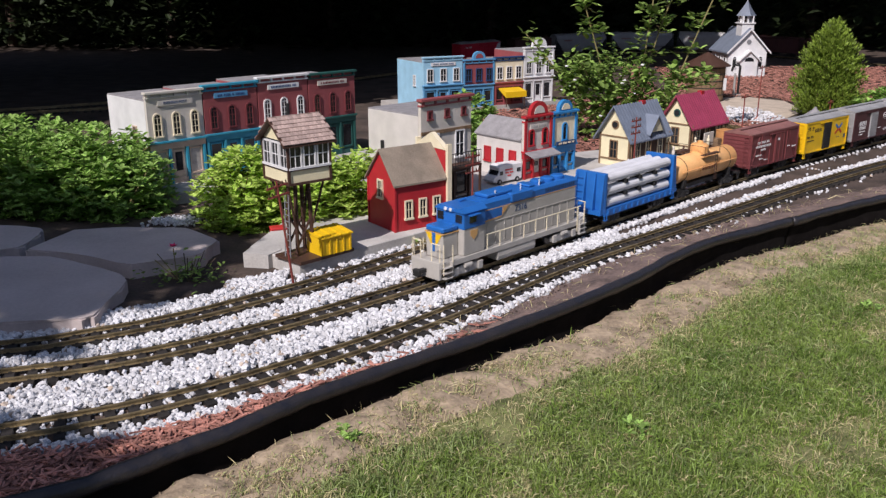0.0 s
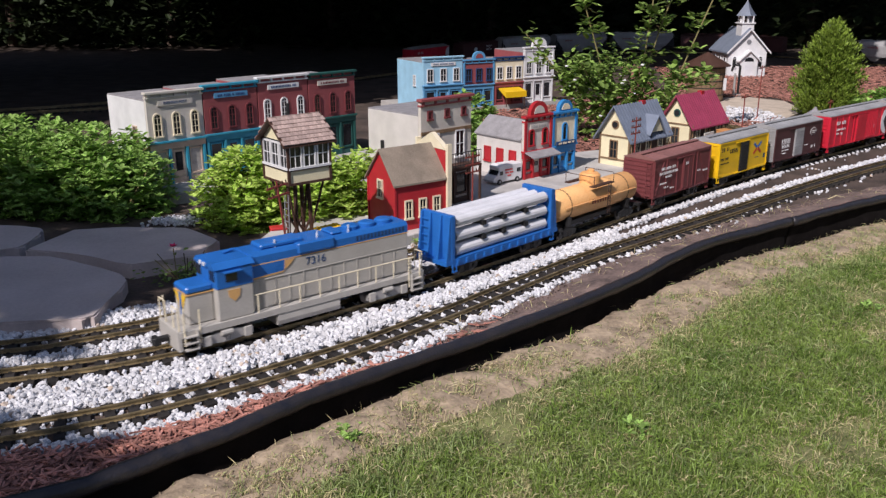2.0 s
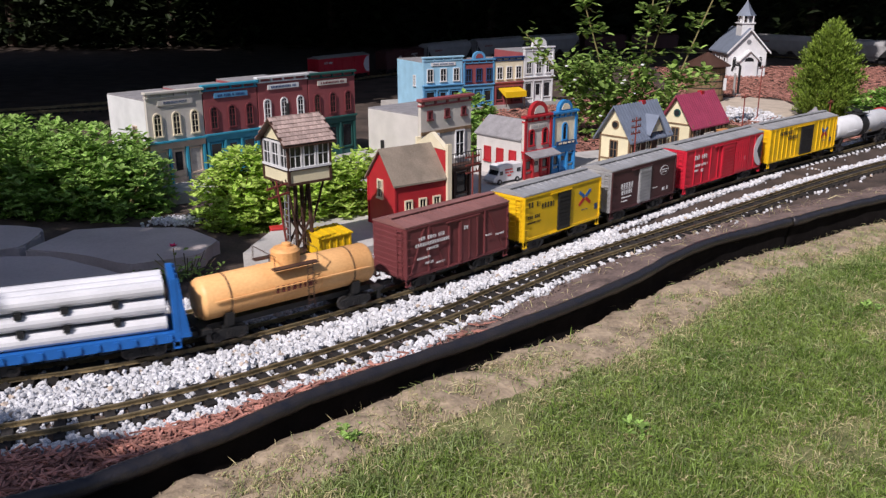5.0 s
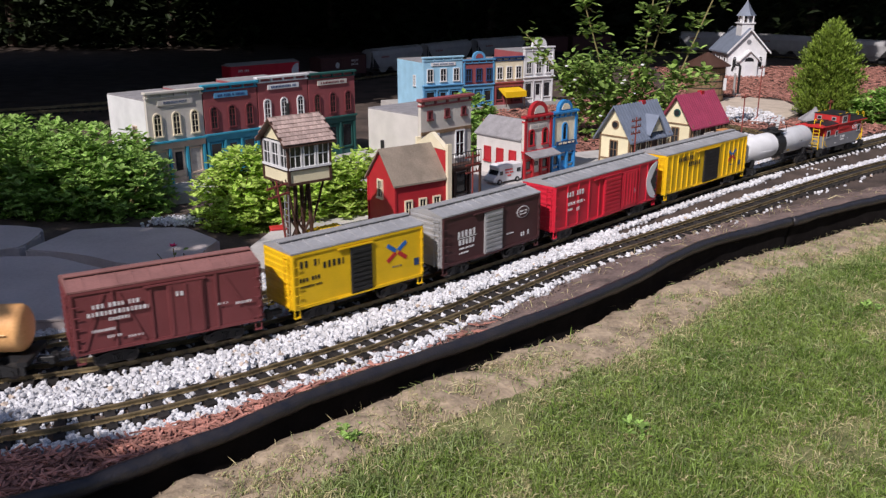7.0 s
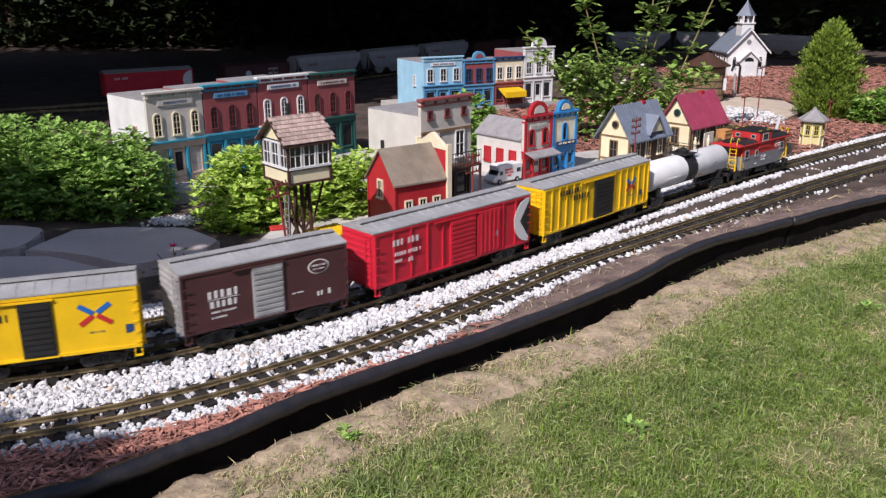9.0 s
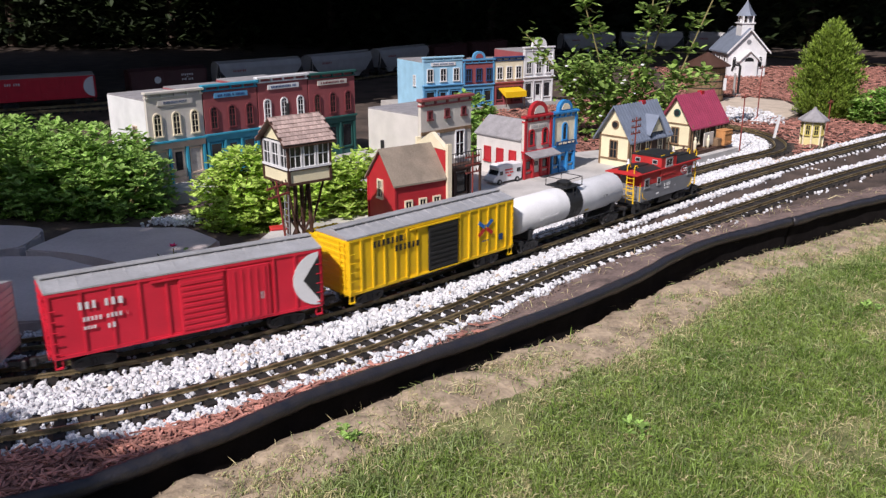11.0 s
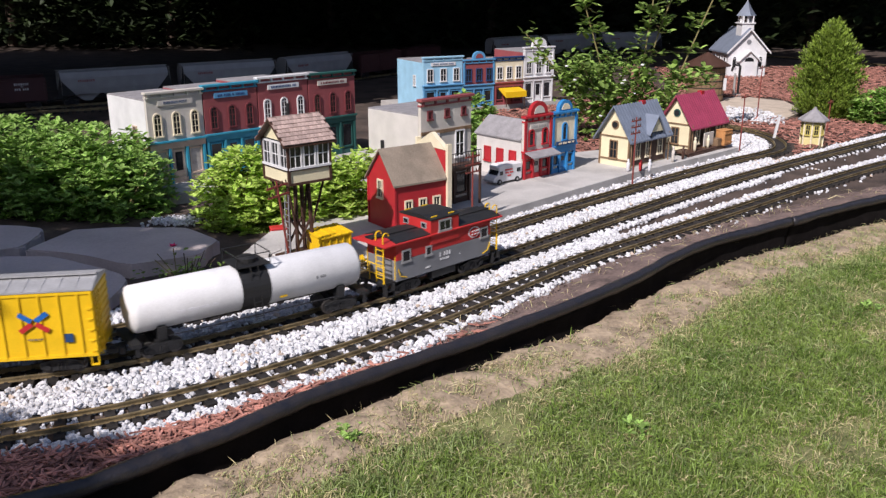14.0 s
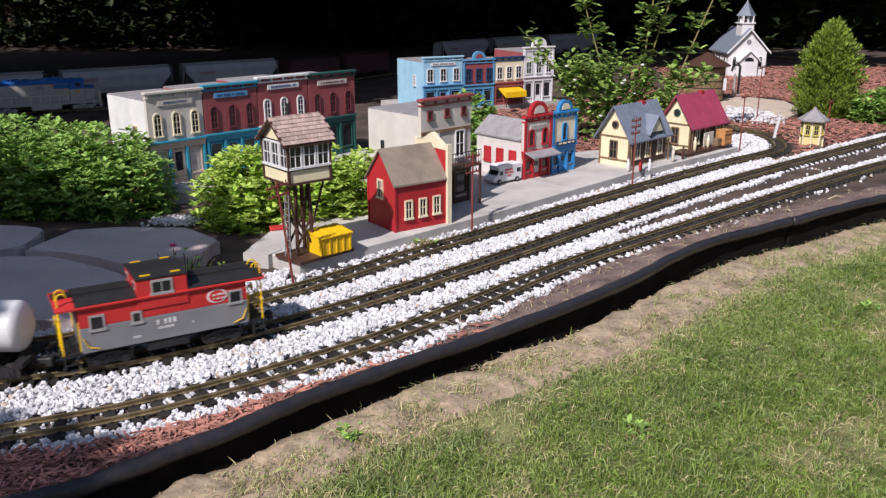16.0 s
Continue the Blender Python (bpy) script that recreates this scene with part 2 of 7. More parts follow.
# ---- ground ----
LAWN_Z, BED_Z = -0.058, -0.017


def lawn_z(x):
    """The lawn falls away slightly along the edging."""
    return LAWN_Z - 0.028 * np.clip((np.asarray(x) - 0.15) / 0.9, 0.0, 1.0)


def bed_height(x, y):
    return BED_Z + 0.004 * noise.noise(Vector((x * 9, y * 9, 0)))


def ground():
    def steps(a, b, d, far):
        core = list(np.arange(a, b, d))
        out, g = [], d
        while core[-1] + g < far:
            g *= 1.35
            core.append(core[-1] + g)
        g = d
        while core[0] - g > -far:
            g *= 1.35
            core.insert(0, core[0] - g)
        return core
    xs, ys = steps(-1.4, 3.4, 0.03, 70), steps(0.5, 5.0, 0.03, 70)
    pts = np.array([(x, y) for y in ys for x in xs])
    d, _ = offside(EDGE_LINE[::4], pts)
    verts = []
    for (x, y), e in zip(pts, d):
        z = bed_height(x, y) if e > 0.10 else float(lawn_z(x)) + 0.006 * noise.noise(Vector((x * 5, y * 5, 3))) - (0.06 if e > -0.13 else 0.0)
        verts.append((x, y, z))
    nx = len(xs)
    faces, slot = [], []
    for j in range(len(ys) - 1):
        for i in range(nx - 1):
            q = (j * nx + i, j * nx + i + 1, (j + 1) * nx + i + 1, (j + 1) * nx + i)
            faces.append(q)
            slot.append(0 if max(d[k] for k in q) > 0.10 else 1)
    ob = raw("ground", verts, faces, SOIL, None, "dark garden soil bed beside a dry lawn", "structure", "ground")
    ob.data.materials.append(THATCH)
    ob.data.polygons.foreach_set("material_index", slot)


ground()


def bed_rim():
    """The bed's rim, up to the edging, and the soil bank at the edging's foot."""
    v, f, u, g = [], [], [], []
    offs, bank = [0.004, 0.018, 0.035, 0.055, 0.08, 0.12, 0.16], [0.002, 0.009, 0.016, 0.024, 0.038, 0.06, 0.09, 0.12, 0.15, 0.18]
    ss = np.arange(0.0, EDGE_S[-1], 0.015)
    for s in ss:
        x, y, h = along(EDGE_LINE, EDGE_S, s)
        hump = 0.014 * min(1.0, max(0.0, (x - 0.05) / 0.3)) * (0.6 + 0.8 * noise.noise(Vector((x * 5, y * 5, 11))))
        for k, o in enumerate(offs):
            p = (x - o * math.sin(h), y + o * math.cos(h))
            v.append((*p, bed_height(*p) + 0.003 * (o < 0.15) - (0.02 if o > 0.15 else 0) + hump * (0.5, 1.0, 1.0, 0.7, 0.3, 0.0, 0.0)[k] + 0.004 * noise.noise(Vector((p[0] * 25, p[1] * 25, 7))) + 0.0015 * noise.noise(Vector((p[0] * 80, p[1] * 80, 7)))))
        worn = 0.014 * noise.noise(Vector((x * 11, y * 11, 21)))
        for k, o in enumerate(bank):
            o = o + (worn if 2 < k < 7 else 0.0)
            p = (x + o * math.sin(h), y - o * math.cos(h))
            rise = (-0.026, -0.022, -0.008, 0.006, 0.011, 0.013, 0.012, 0.009, 0.004, -0.010)[k]
            if 1 < k < 9:
                rise += 0.012 * noise.noise(Vector((p[0] * 14, p[1] * 14, 2))) + 0.006 * noise.noise(Vector((p[0] * 45, p[1] * 45, 5)))
            u.append((*p, float(lawn_z(x)) + rise))
    for w, q, n in ((v, f, len(offs)), (u, g, len(bank))):
        for i in range(len(ss) - 1):
            for j in range(n - 1):
                q.append((i * n + j, i * n + j + 1, (i + 1) * n + j + 1, (i + 1) * n + j))
    for name, w, q, m, lab in (("garden_bed", v, f, FABRIC, "dusty brown rim of the garden bed"), ("soil_bank", u, g, LAWN_SOIL, "dry crumbling soil bank at the lawn's edge")):
        o = raw(name, w, q, m, None, lab, "structure", "soil")
        o.data.polygons.foreach_set("use_smooth", [True] * len(q))


bed_rim()


def edging():
    e = thing("lawn_edging", Matrix(), "black plastic lawn edging with a round bead on top", "edging")
    tagged(e, kind="structure")
    ring = [(0.0140 * math.cos(a), -0.008 + 0.0140 * math.sin(a)) for a in [i * math.pi / 7 for i in range(14)]]
    joint = EDGE_S[int(np.argmin(np.abs(EDGE_LINE[:, 0] - 1.033)))]
    for a, b, dz in ((0.0, joint, 0.0), (joint + 0.006, EDGE_S[-1], -0.003)):
        v, f = sweep(EDGE_LINE, EDGE_S, a, b, ring, 0.015)
        v = [(x, y, z + dz + 0.006 * noise.noise(Vector((x * 5, y * 5, 4))) + 0.0018 * noise.noise(Vector((x * 22, y * 22, z * 40))) + 0.0014 * noise.noise(Vector((x * 60, y * 60, z * 80)))) for x, y, z in v]
        o = raw("bead", v, f, PIPE, e)
        o.data.polygons.foreach_set("use_smooth", [True] * len(o.data.polygons))
        wall = [(0.000, -0.010), (-0.002, -0.03), (-0.005, -0.05), (-0.004, -0.075), (-0.004, -0.15), (-0.012, -0.15), (-0.008, -0.010)]
        v, f = sweep(EDGE_LINE, EDGE_S, a, b, wall, 0.015)
        v = [(x + 0.004 * noise.noise(Vector((x * 16, y * 16, z * 20))), y - 0.004 * noise.noise(Vector((x * 16, y * 16, z * 20 + 5))), z) for x, y, z in v]
        o = raw("strip", v, f, PIPE_WALL, e)
        o.data.polygons.foreach_set("use_smooth", [True] * len(o.data.polygons))


edging()


def track(line, ss, s0, s1, label, parts=True):
    t = thing("railway_track", Matrix(), label, "track", "garden railway tracks")
    head = [(-0.0019, 0), (0.0019, 0), (0.0019, -0.0025), (0.0006, -0.003), (0.0006, -0.0072), (0.0032, -0.0078), (0.0032, -0.0086), (-0.0032, -0.0086), (-0.0032, -0.0078), (-0.0006, -0.0072), (-0.0006, -0.003), (-0.0019, -0.0025)]
    for o in (-0.0225, 0.0225):
        raw("rail", *sweep(line, ss, s0, s1, [(a + o, b) for a, b in head]), BRASS, t)
    bm = B()
    box(bm, -0.0085, 0.0085, -0.046, 0.046, -0.0175, -0.0082)
    for y in (-0.0225, 0.0225):
        for k in (-0.006, 0.006):
            box(bm, -0.003, 0.003, y + k - 0.002, y + k + 0.002, -0.0086, -0.006)
    first, s = None, s0 + 0.01
    while s < s1:
        x, y, h = along(line, ss, s)
        m = pose(x, y, 0, 0, 0, math.degrees(h) + random.uniform(-1.5, 1.5))
        if first is None:
            first = part("sleeper", bm, SLEEPER, t, m=m)
        else:
            o = new("sleeper", first.data)
            o.parent, o.matrix_basis = t, m
        s += 0.0385
    return t


track(MAIN_LINE, MAIN_S, -6.4, MAIN_S[-1] - 0.05, "brass-railed garden railway track with black sleepers in white stone")
track(FAR_LINE, FAR_S, 0.2, FAR_S[-1] - 0.02, "curving brass garden railway track beside the concrete platform")
track(NEAR_LINE, NEAR_S, 0.1, 4.3, "brass garden railway track along the lawn edging")
track(BACK_LINE, BACK_S, 1.2, BACK_S[-1] - 0.3, "shaded garden railway track along the dark hedge")


# ---- buildings ----
def rect(bm, x0, x1, z0, z1, y, t):
    return box(bm, x0, x1, y - t, y, z0, z1)


def window(parent, x, z, w, h, frame_m, m=None, arched=False, bars=(1, 2), name="window", lintel=True, glass=None, proud=1.0):
    """A framed window on the plane y = 0 facing -y, its sill's middle at (x, z); m turns it onto another wall."""
    f = 0.0035
    top = z + h - (w / 2 if arched else 0)
    inner = [(x - w / 2, z), (x + w / 2, z)]
    outer = [(x - w / 2 - f, z), (x + w / 2 + f, z)]
    if arched:
        arc = [math.pi * k / 7 for k in range(8)]
        inner += [(x + w / 2 * math.cos(a), top + w / 2 * math.sin(a)) for a in arc]
        outer += [(x + (w / 2 + f + 0.001) * math.cos(a), top + (w / 2 + f + 0.001) * math.sin(a)) for a in arc]
    else:
        inner += [(x + w / 2, z + h), (x - w / 2, z + h)]
        outer += [(x + w / 2 + f, z + h + (0.004 if lintel else 0.0015)), (x - w / 2 - f, z + h + (0.004 if lintel else 0.0015))]
    bm, d = B(), 0.0045 * proud
    rings = [[bm.verts.new((px, y, pz)) for px, pz in line] for line, y in ((outer, 0), (outer, -d), (inner, -d), (inner, 0))]
    n = len(inner)
    for a, b in zip(rings[:-1], rings[1:]):
        for k in range(1, n):
            q = (k + 1) % n
            bm.faces.new((a[k], a[q], b[q], b[k]))
    win = part(name, bm, frame_m, parent, m=m)
    part("sill", rect(B(), x - w / 2 - f - 0.002, x + w / 2 + f + 0.002, z - 0.005, z, 0, 0.007 * proud), frame_m, win)
    for i in range(1, bars[0] + 1):
        c = x - w / 2 + w * i / (bars[0] + 1)
        part("glazing_bar", rect(B(), c - 0.0009, c + 0.0009, z, z + h - 0.001, 0, 0.003 * proud), frame_m, win)
    for i in range(1, bars[1] + 1):
        c = z + (top - z) * i / (bars[1] + (0 if arched else 1))
        part("glazing_bar", rect(B(), x - w / 2, x + w / 2, c - 0.0009, c + 0.0009, 0, 0.0028 * proud), frame_m, win)
    bm = B()
    if arched:
        slab(bm, [(x - w / 2, z), (x + w / 2, z)] + [(x + w / 2 * math.cos(math.pi * k / 8), top + w / 2 * math.sin(math.pi * k / 8)) for k in range(9)], -0.0012, 0.0005)
    else:
        rect(bm, x - w / 2, x + w / 2, z, z + h, 0.0005, 0.0017)
    part("pane", bm, glass or DARK, win)
    return win


def numerals(parent, text, size, m, mats, name="road_number"):
    cu = bpy.data.curves.new("numerals", "FONT")
    cu.body, cu.size, cu.extrude = text, size, 0.0004
    cu.align_x = "CENTER"
    tmp = bpy.data.objects.new("numerals", cu)
    me = bpy.data.meshes.new_from_object(tmp)
    bpy.data.objects.remove(tmp)
    me.materials.clear()
    me.materials.append(mats)
    ob = new(name, me)
    ob.parent, ob.matrix_basis = parent, m
    return ob


def bars_of_writing(bm, x0, x1, z, h, y, t=0.001, n=None, seed=0):
    """A line of plain bars in place of lettering."""
    r = random.Random(seed + int(1000 * (x1 - x0)))
    x = x0
    while x < x1:
        w = r.uniform(0.35, 0.6) * h
        rect(bm, x, min(x + w, x1), z, z + h * r.choice((1.0, 1.0, 0.94)), y, t)
        x += w + 0.42 * h + (0.7 * h if r.random() < 0.14 else 0.0)
    return bm


def sign(parent, x, z, w, h, board, ink, m=None, seed=0, text=""):
    s = part("sign", rect(B(), x - w / 2, x + w / 2, z, z + h, 0, 0.004), board, parent, m=m)
    if text:
        numerals(s, text, h * 0.72, pose(x, -0.0044, z + h * 0.26, 90, 0, 0), ink, "lettering")
        return
    part("lettering", bars_of_writing(B(), x - w * 0.4, x + w * 0.4, z + h * 0.28, h * 0.45, -0.004, seed=seed), ink, s)


def shop(name, m, w, d, h, label, wall, upper, lower, trim, top, frame_m, wins=3, arched=True, hl=0.45, pediment=None, roof_drop=0.03, roof=ROOFGREY, win_w=0.022, win_h=0.062, board=None, side_win=True, gable=False, bars=(1, 3), group="main street shops", fit=None, glass=None):
    """A false-front shop: front at y = 0, facing -y, left corner at the origin."""
    t = thing(name, m, label, "model building", group)
    e = h - roof_drop
    if gable:
        bm = slab(B(), [(0, 0), (0, e - 0.05), (w / 2, e), (w, e - 0.05), (w, 0)], 0.012, d)
        part("wall", bm, wall, t)
        for s in (-1, 1):
            x0 = w / 2 + s * (w / 2 + 0.006)
            part("roof", slab(B(), [(w / 2, e + 0.006), (x0, e - 0.05), (x0, e - 0.055), (w / 2, e + 0.0005)], 0.0125, d + 0.008), roof, t)
    else:
        part("wall", box(B(), 0, w, 0.012, d, 0, e), wall, t)
        part("roof", box(B(), 0.003, w - 0.003, 0.0125, d + 0.002, e, e + 0.004), roof, t)
    zl = h * hl
    part("facade", box(B(), 0, w, 0, 0.0115, zl, h - 0.004, 0.001), upper, t, "flat painted upper front")
    for i in range(4):
        c = 0.006 + (w - 0.012) * i / 3
        part("shopfront_post", box(B(), c - 0.004, c + 0.004, -0.003, 0.008, 0, zl - 0.0205), trim, t)
    part("shopfront_beam", box(B(), 0, w, -0.002, 0.009, zl - 0.02, zl - 0.0005), fit or trim, t)
    part("kick_plate", box(B(), 0.0105, w - 0.0105, 0.001, 0.0055, 0, 0.016), fit or trim, t)
    part("shopfront_panel", box(B(), 0.002, w - 0.002, 0.006, 0.0115, 0.001, zl - 0.001), lower, t)
    for i in (0, 2):
        c = 0.006 + (w - 0.012) * (i + 0.5) / 3
        window(t, c, 0.03, w * 0.19, zl - 0.06, fit or trim, pose(0, 0.006, 0), False, (0, 0), "display_window", glass=glass)
    bm = rect(B(), w / 2 - w * 0.10, w / 2 + w * 0.10, 0.002, zl - 0.026, 0.006, 0.002)
    dr = part("door", bm, fit or (trim if wins % 2 else lower), t)
    part("pane", rect(B(), w / 2 - w * 0.06, w / 2 + w * 0.06, 0.04, zl - 0.035, 0.004, 0.0012), DARK, dr)
    bm = box(B(), -0.004, w + 0.004, -0.008, 0.010, zl, zl + 0.007, 0.001)
    part("ledge", bm, trim if not pediment else top, t)
    for i in range(wins):
        window(t, w * (i + 0.5) / wins, zl + 0.025, win_w, win_h, frame_m, None, arched, bars)
    bm = B()
    box(bm, -0.005, w + 0.005, -0.009, 0.013, h - 0.008, h, 0.001), box(bm, -0.002, w + 0.002, -0.004, 0.011, h - 0.022, h - 0.017)
    for i in range(5):
        c = 0.008 + (w - 0.016) * i / 4
        box(bm, c - 0.003, c + 0.003, -0.006, 0.0, h - 0.02, h - 0.008)
    part("cornice", bm, top, t)
    if pediment:
        r = w * pediment
        bm = slab(B(), [(w / 2 + r, h)] + [(w / 2 + r * math.cos(math.pi * k / 10), h + 0.004 + r * 0.95 * math.sin(math.pi * k / 10)) for k in range(11)] + [(w / 2 - r, h)], -0.004, 0.011)
        pd = part("pediment", bm, top, t)
        r *= 0.6
        part("medallion", slab(B(), [(w / 2 + r * math.cos(math.pi * k / 8), h + 0.005 + r * math.sin(math.pi * k / 8)) for k in range(9)], -0.0055, -0.0035), upper, pd)
        for c in (0.004, w - 0.004):
            part("pilaster", box(B(), c - 0.005, c + 0.005, -0.005, 0.0, zl + 0.0075, h - 0.0225), top, t)
    if board:
        sign(t, w / 2, h - 0.047, w * 0.62, 0.017, board[0], board[1], seed=int(w * 1e4), text=board[3] if len(board) > 3 else "")
    if side_win:
        window(t, -d * 0.32, e * 0.5, 0.02, 0.05, board[2] if board and len(board) > 2 else WHITE, pose(0, 0, 0, 0, 0, -90), False, (1, 3))
    return t


TOWN, EYE_Z = 1.02, 0.678      # the town's scale, taken about the viewing point


def in_town(x, y, z=0.03, yaw=0.0):
    return pose(x * TOWN, y * TOWN, EYE_Z - (EYE_Z - z) * TOWN, 0, 0, yaw) @ Matrix.Scale(TOWN, 4)


def town_points(pts):
    return [(x * TOWN, y * TOWN) for x, y in pts]


def at_front(x, y, yaw, z=0.03):
    return in_town(x, y, z, yaw)


def plaza():
    """Concrete slabs under the town, end to end along the far track."""
    pts = [(-0.343, 1.941), (-0.081, 2.190), (0.158, 2.424), (0.42, 2.70), (0.670, 2.962), (0.98, 3.235), (1.20, 3.44)]
    back = [(-0.491, 2.086), (-0.40, 2.60), (-0.25, 2.95), (0.05, 3.12), (0.50, 3.32), (0.86, 3.50), (1.06, 3.62)]
    for i in range(len(pts) - 1):
        bm = slab(B(), town_points([pts[i], pts[i + 1], back[i + 1], back[i]]), -0.05, 0.0169, "XY")
        bmesh.ops.bevel(bm, geom=list(bm.edges), offset=0.002, segments=1, affect="EDGES")
        o = part("pavement", bm, CONCRETE, None)
        tagged(o, "pale weathered concrete paving slab under the model town", "paving", "town paving slabs", "structure")
    for i, q in enumerate(([(-1.30, 3.12), (-0.86, 2.62), (-0.20, 3.25), (-0.62, 3.75)], [(-0.35, 4.85), (-0.12, 4.40), (0.66, 4.85), (0.45, 5.25)])):
        o = part("pavement", slab(B(), town_points(q), -0.05, 0.0169, "XY"), CONCRETE, None)
        tagged(o, "concrete slab under a row of model shops", "paving", "town paving slabs", "structure")


plaza()

YA, AX, AY = 45.5, -0.945, 2.735
ca, sa = math.cos(radians(YA)), math.sin(radians(YA))
specs = [
    (0.205, 0.306, "beige model shop with three arched windows and teal posts", WHITE, BEIGE, BEIGE, TEAL, BEIGE, CREAM, (BEIGE, NAVY, PEACH, "EVENING POST")),
    (0.215, 0.312, "brick-red model shop with a bright teal cornice and shopfront", BRICKRED, BRICKRED, TEAL, TEAL, TEAL, MAROON, (MIDBLUE, NAVY)),
    (0.220, 0.322, "brick-red model shop with a white cornice and white windows", BRICKRED, BRICKRED, BRICKRED, BEIGE, WHITE, WHITE, (WHITE, NAVY)),
    (0.225, 0.318, "brick-red model shop with a dark green cornice", BRICKRED, BRICKRED, GREEN, GREEN, GREEN, MAROON, (BEIGE, MAROON)),
]
run = 0.0
for w, h, label, wall, upper, lower, trim, top, fr, brd in specs:
    shop("shop", at_front(AX + ca * run, AY + sa * run, YA), w - 0.004, 0.27, h, label, wall, upper, lower, trim, top, fr, board=brd, side_win=run == 0, win_h=0.07, fit=PEACH if run == 0 else None, glass=PALE if run == 0 else None)
    run += w

# the tall grey shop with a balcony
tall = shop("tall_shop", at_front(-0.063, 2.425, 44), 0.205, 0.235, 0.326, "tall beige model shop with a dark red cornice and iron balcony", OFFWHITE, BEIGE, BEIGE, BROWN, BRICKRED, MAROON, wins=3, arched=False, hl=0.36, roof_drop=0.05, win_w=0.012, win_h=0.02, side_win=False, bars=(1, 0))


def tall_details(t):
    w = 0.205
    for o in list(t.children):
        if o.name.startswith("window"):
            o.matrix_basis = pose(0, 0, 0.125)
    for x in (0.05, 0.155):
        window(t, x, 0.145, 0.032, 0.075, WHITE, None, False, (1, 1), "balcony_door")
    part("storey_band", box(B(), 0.0, w, -0.003, 0.0, 0.222, 0.232), WOOD, t)
    bm = box(B(), 0.004, w - 0.004, -0.05, 0.0, 0.118, 0.124)
    part("balcony_floor", bm, BROWN, t)
    bm = B()
    for i in range(19):
        x = 0.006 + (w - 0.012) * i / 18
        rod(bm, (x, -0.048, 0.124), (x, -0.048, 0.165), 0.0009, 5)
    for z in (0.128, 0.165):
        rod(bm, (0.006, -0.048, z), (w - 0.006, -0.048, z), 0.0014, 5)
    part("balcony_rail", bm, BLACK, t, "black iron balcony rail")
    for x in (0.008, w - 0.008):
        part("balcony_post", box(B(), x - 0.003, x + 0.003, -0.05, -0.044, 0, 0.118), BROWN, t)
    window(t, -0.05, 0.135, 0.03, 0.04, GREY, pose(0, 0, 0, 0, 0, -90), False, (1, 1))
    rod_bm = rod(B(), (-0.006, 0.165, 0.10), (-0.006, 0.165, 0.19), 0.005, 8)
    part("stove_pipe", rod_bm, BLACK, t)


tall_details(tall)

# red and blue fronted pair
shop("red_shop", at_front(0.271, 2.839, 42), 0.135, 0.226, 0.215, "model shop with a red arched front and grey gabled roof", OFFWHITE, BEIGE, BEIGE, BARN, BARN, BARN, wins=2, arched=True, pediment=0.32, roof_drop=0.03, win_w=0.02, win_h=0.05, gable=True, side_win=False, board=(BEIGE, GREY), hl=0.42, bars=(0, 1))
shop("blue_shop", at_front(0.375, 2.931, 42), 0.128, 0.10, 0.215, "cream model shop with a blue arched front", CREAM, CREAM, CREAM, SIGNALBLUE, SIGNALBLUE, SIGNALBLUE, wins=1, arched=True, pediment=0.28, roof_drop=0.03, win_w=0.018, win_h=0.055, side_win=False, hl=0.42, bars=(0, 1))


def red_shop_details():
    t = bpy.data.objects["red_shop"]
    for k in range(3):
        window(t, -(0.05 + 0.06 * k), 0.045, 0.026, 0.045, BARN, pose(0, 0, 0, 0, 0, -90), False, (1, 0), "shutter_window")
        part("shutter", rect(B(), -0.062 - 0.06 * k, -0.038 - 0.06 * k, 0.046, 0.089, -0.002, 0.0015), BARN, t, m=pose(0, 0, 0, 0, 0, -90))
    part("porch_roof", slab(B(), [(-0.05, 0.078), (0.0, 0.094), (0.0, 0.098), (-0.05, 0.082)], -0.002, 0.137, "YZ"), ROOFGREY, t)
    b = bpy.data.objects["blue_shop"]
    sign(b, 0.064, 0.098, 0.10, 0.014, NAVY, CREAM, pose(0, -0.008, 0))


red_shop_details()

# the far row
YD, DX, DY = 29, -0.10, 4.43
cd, sd = math.cos(radians(YD)), math.sin(radians(YD))
run = 0.0
for w, h, label, wall, upper, lower, trim, top, fr, ped in (
        (0.235, 0.272, "sky blue model shop with a flat cornice", SKYBLUE, SKYBLUE, SKYBLUE, MIDBLUE, SKYBLUE, WHITE, None),
        (0.195, 0.250, "brick model shop with a blue pedimented cornice", BRICKRED, BRICKRED, NAVY, MIDBLUE, MIDBLUE, NAVY, 0.2),
        (0.185, 0.255, "cream and brick model shop with an awning", BRICKRED, CREAM, BROWN, BRICKRED, NAVY, WHITE, None),
        (0.20, 0.30, "white victorian model shop with a rounded pediment", BRICKRED, WHITE, GREY, WHITE, WHITE, WHITE, 0.24)):
    shop("shop", at_front(DX + cd * run, DY + sd * run, YD), w - 0.004, 0.30, h, label, wall, upper, lower, trim, top, fr, arched=False, pediment=ped, board=(WHITE, NAVY) if run == 0 else None, win_w=0.03, win_h=0.06, side_win=run == 0, bars=(1, 1))
    run += w


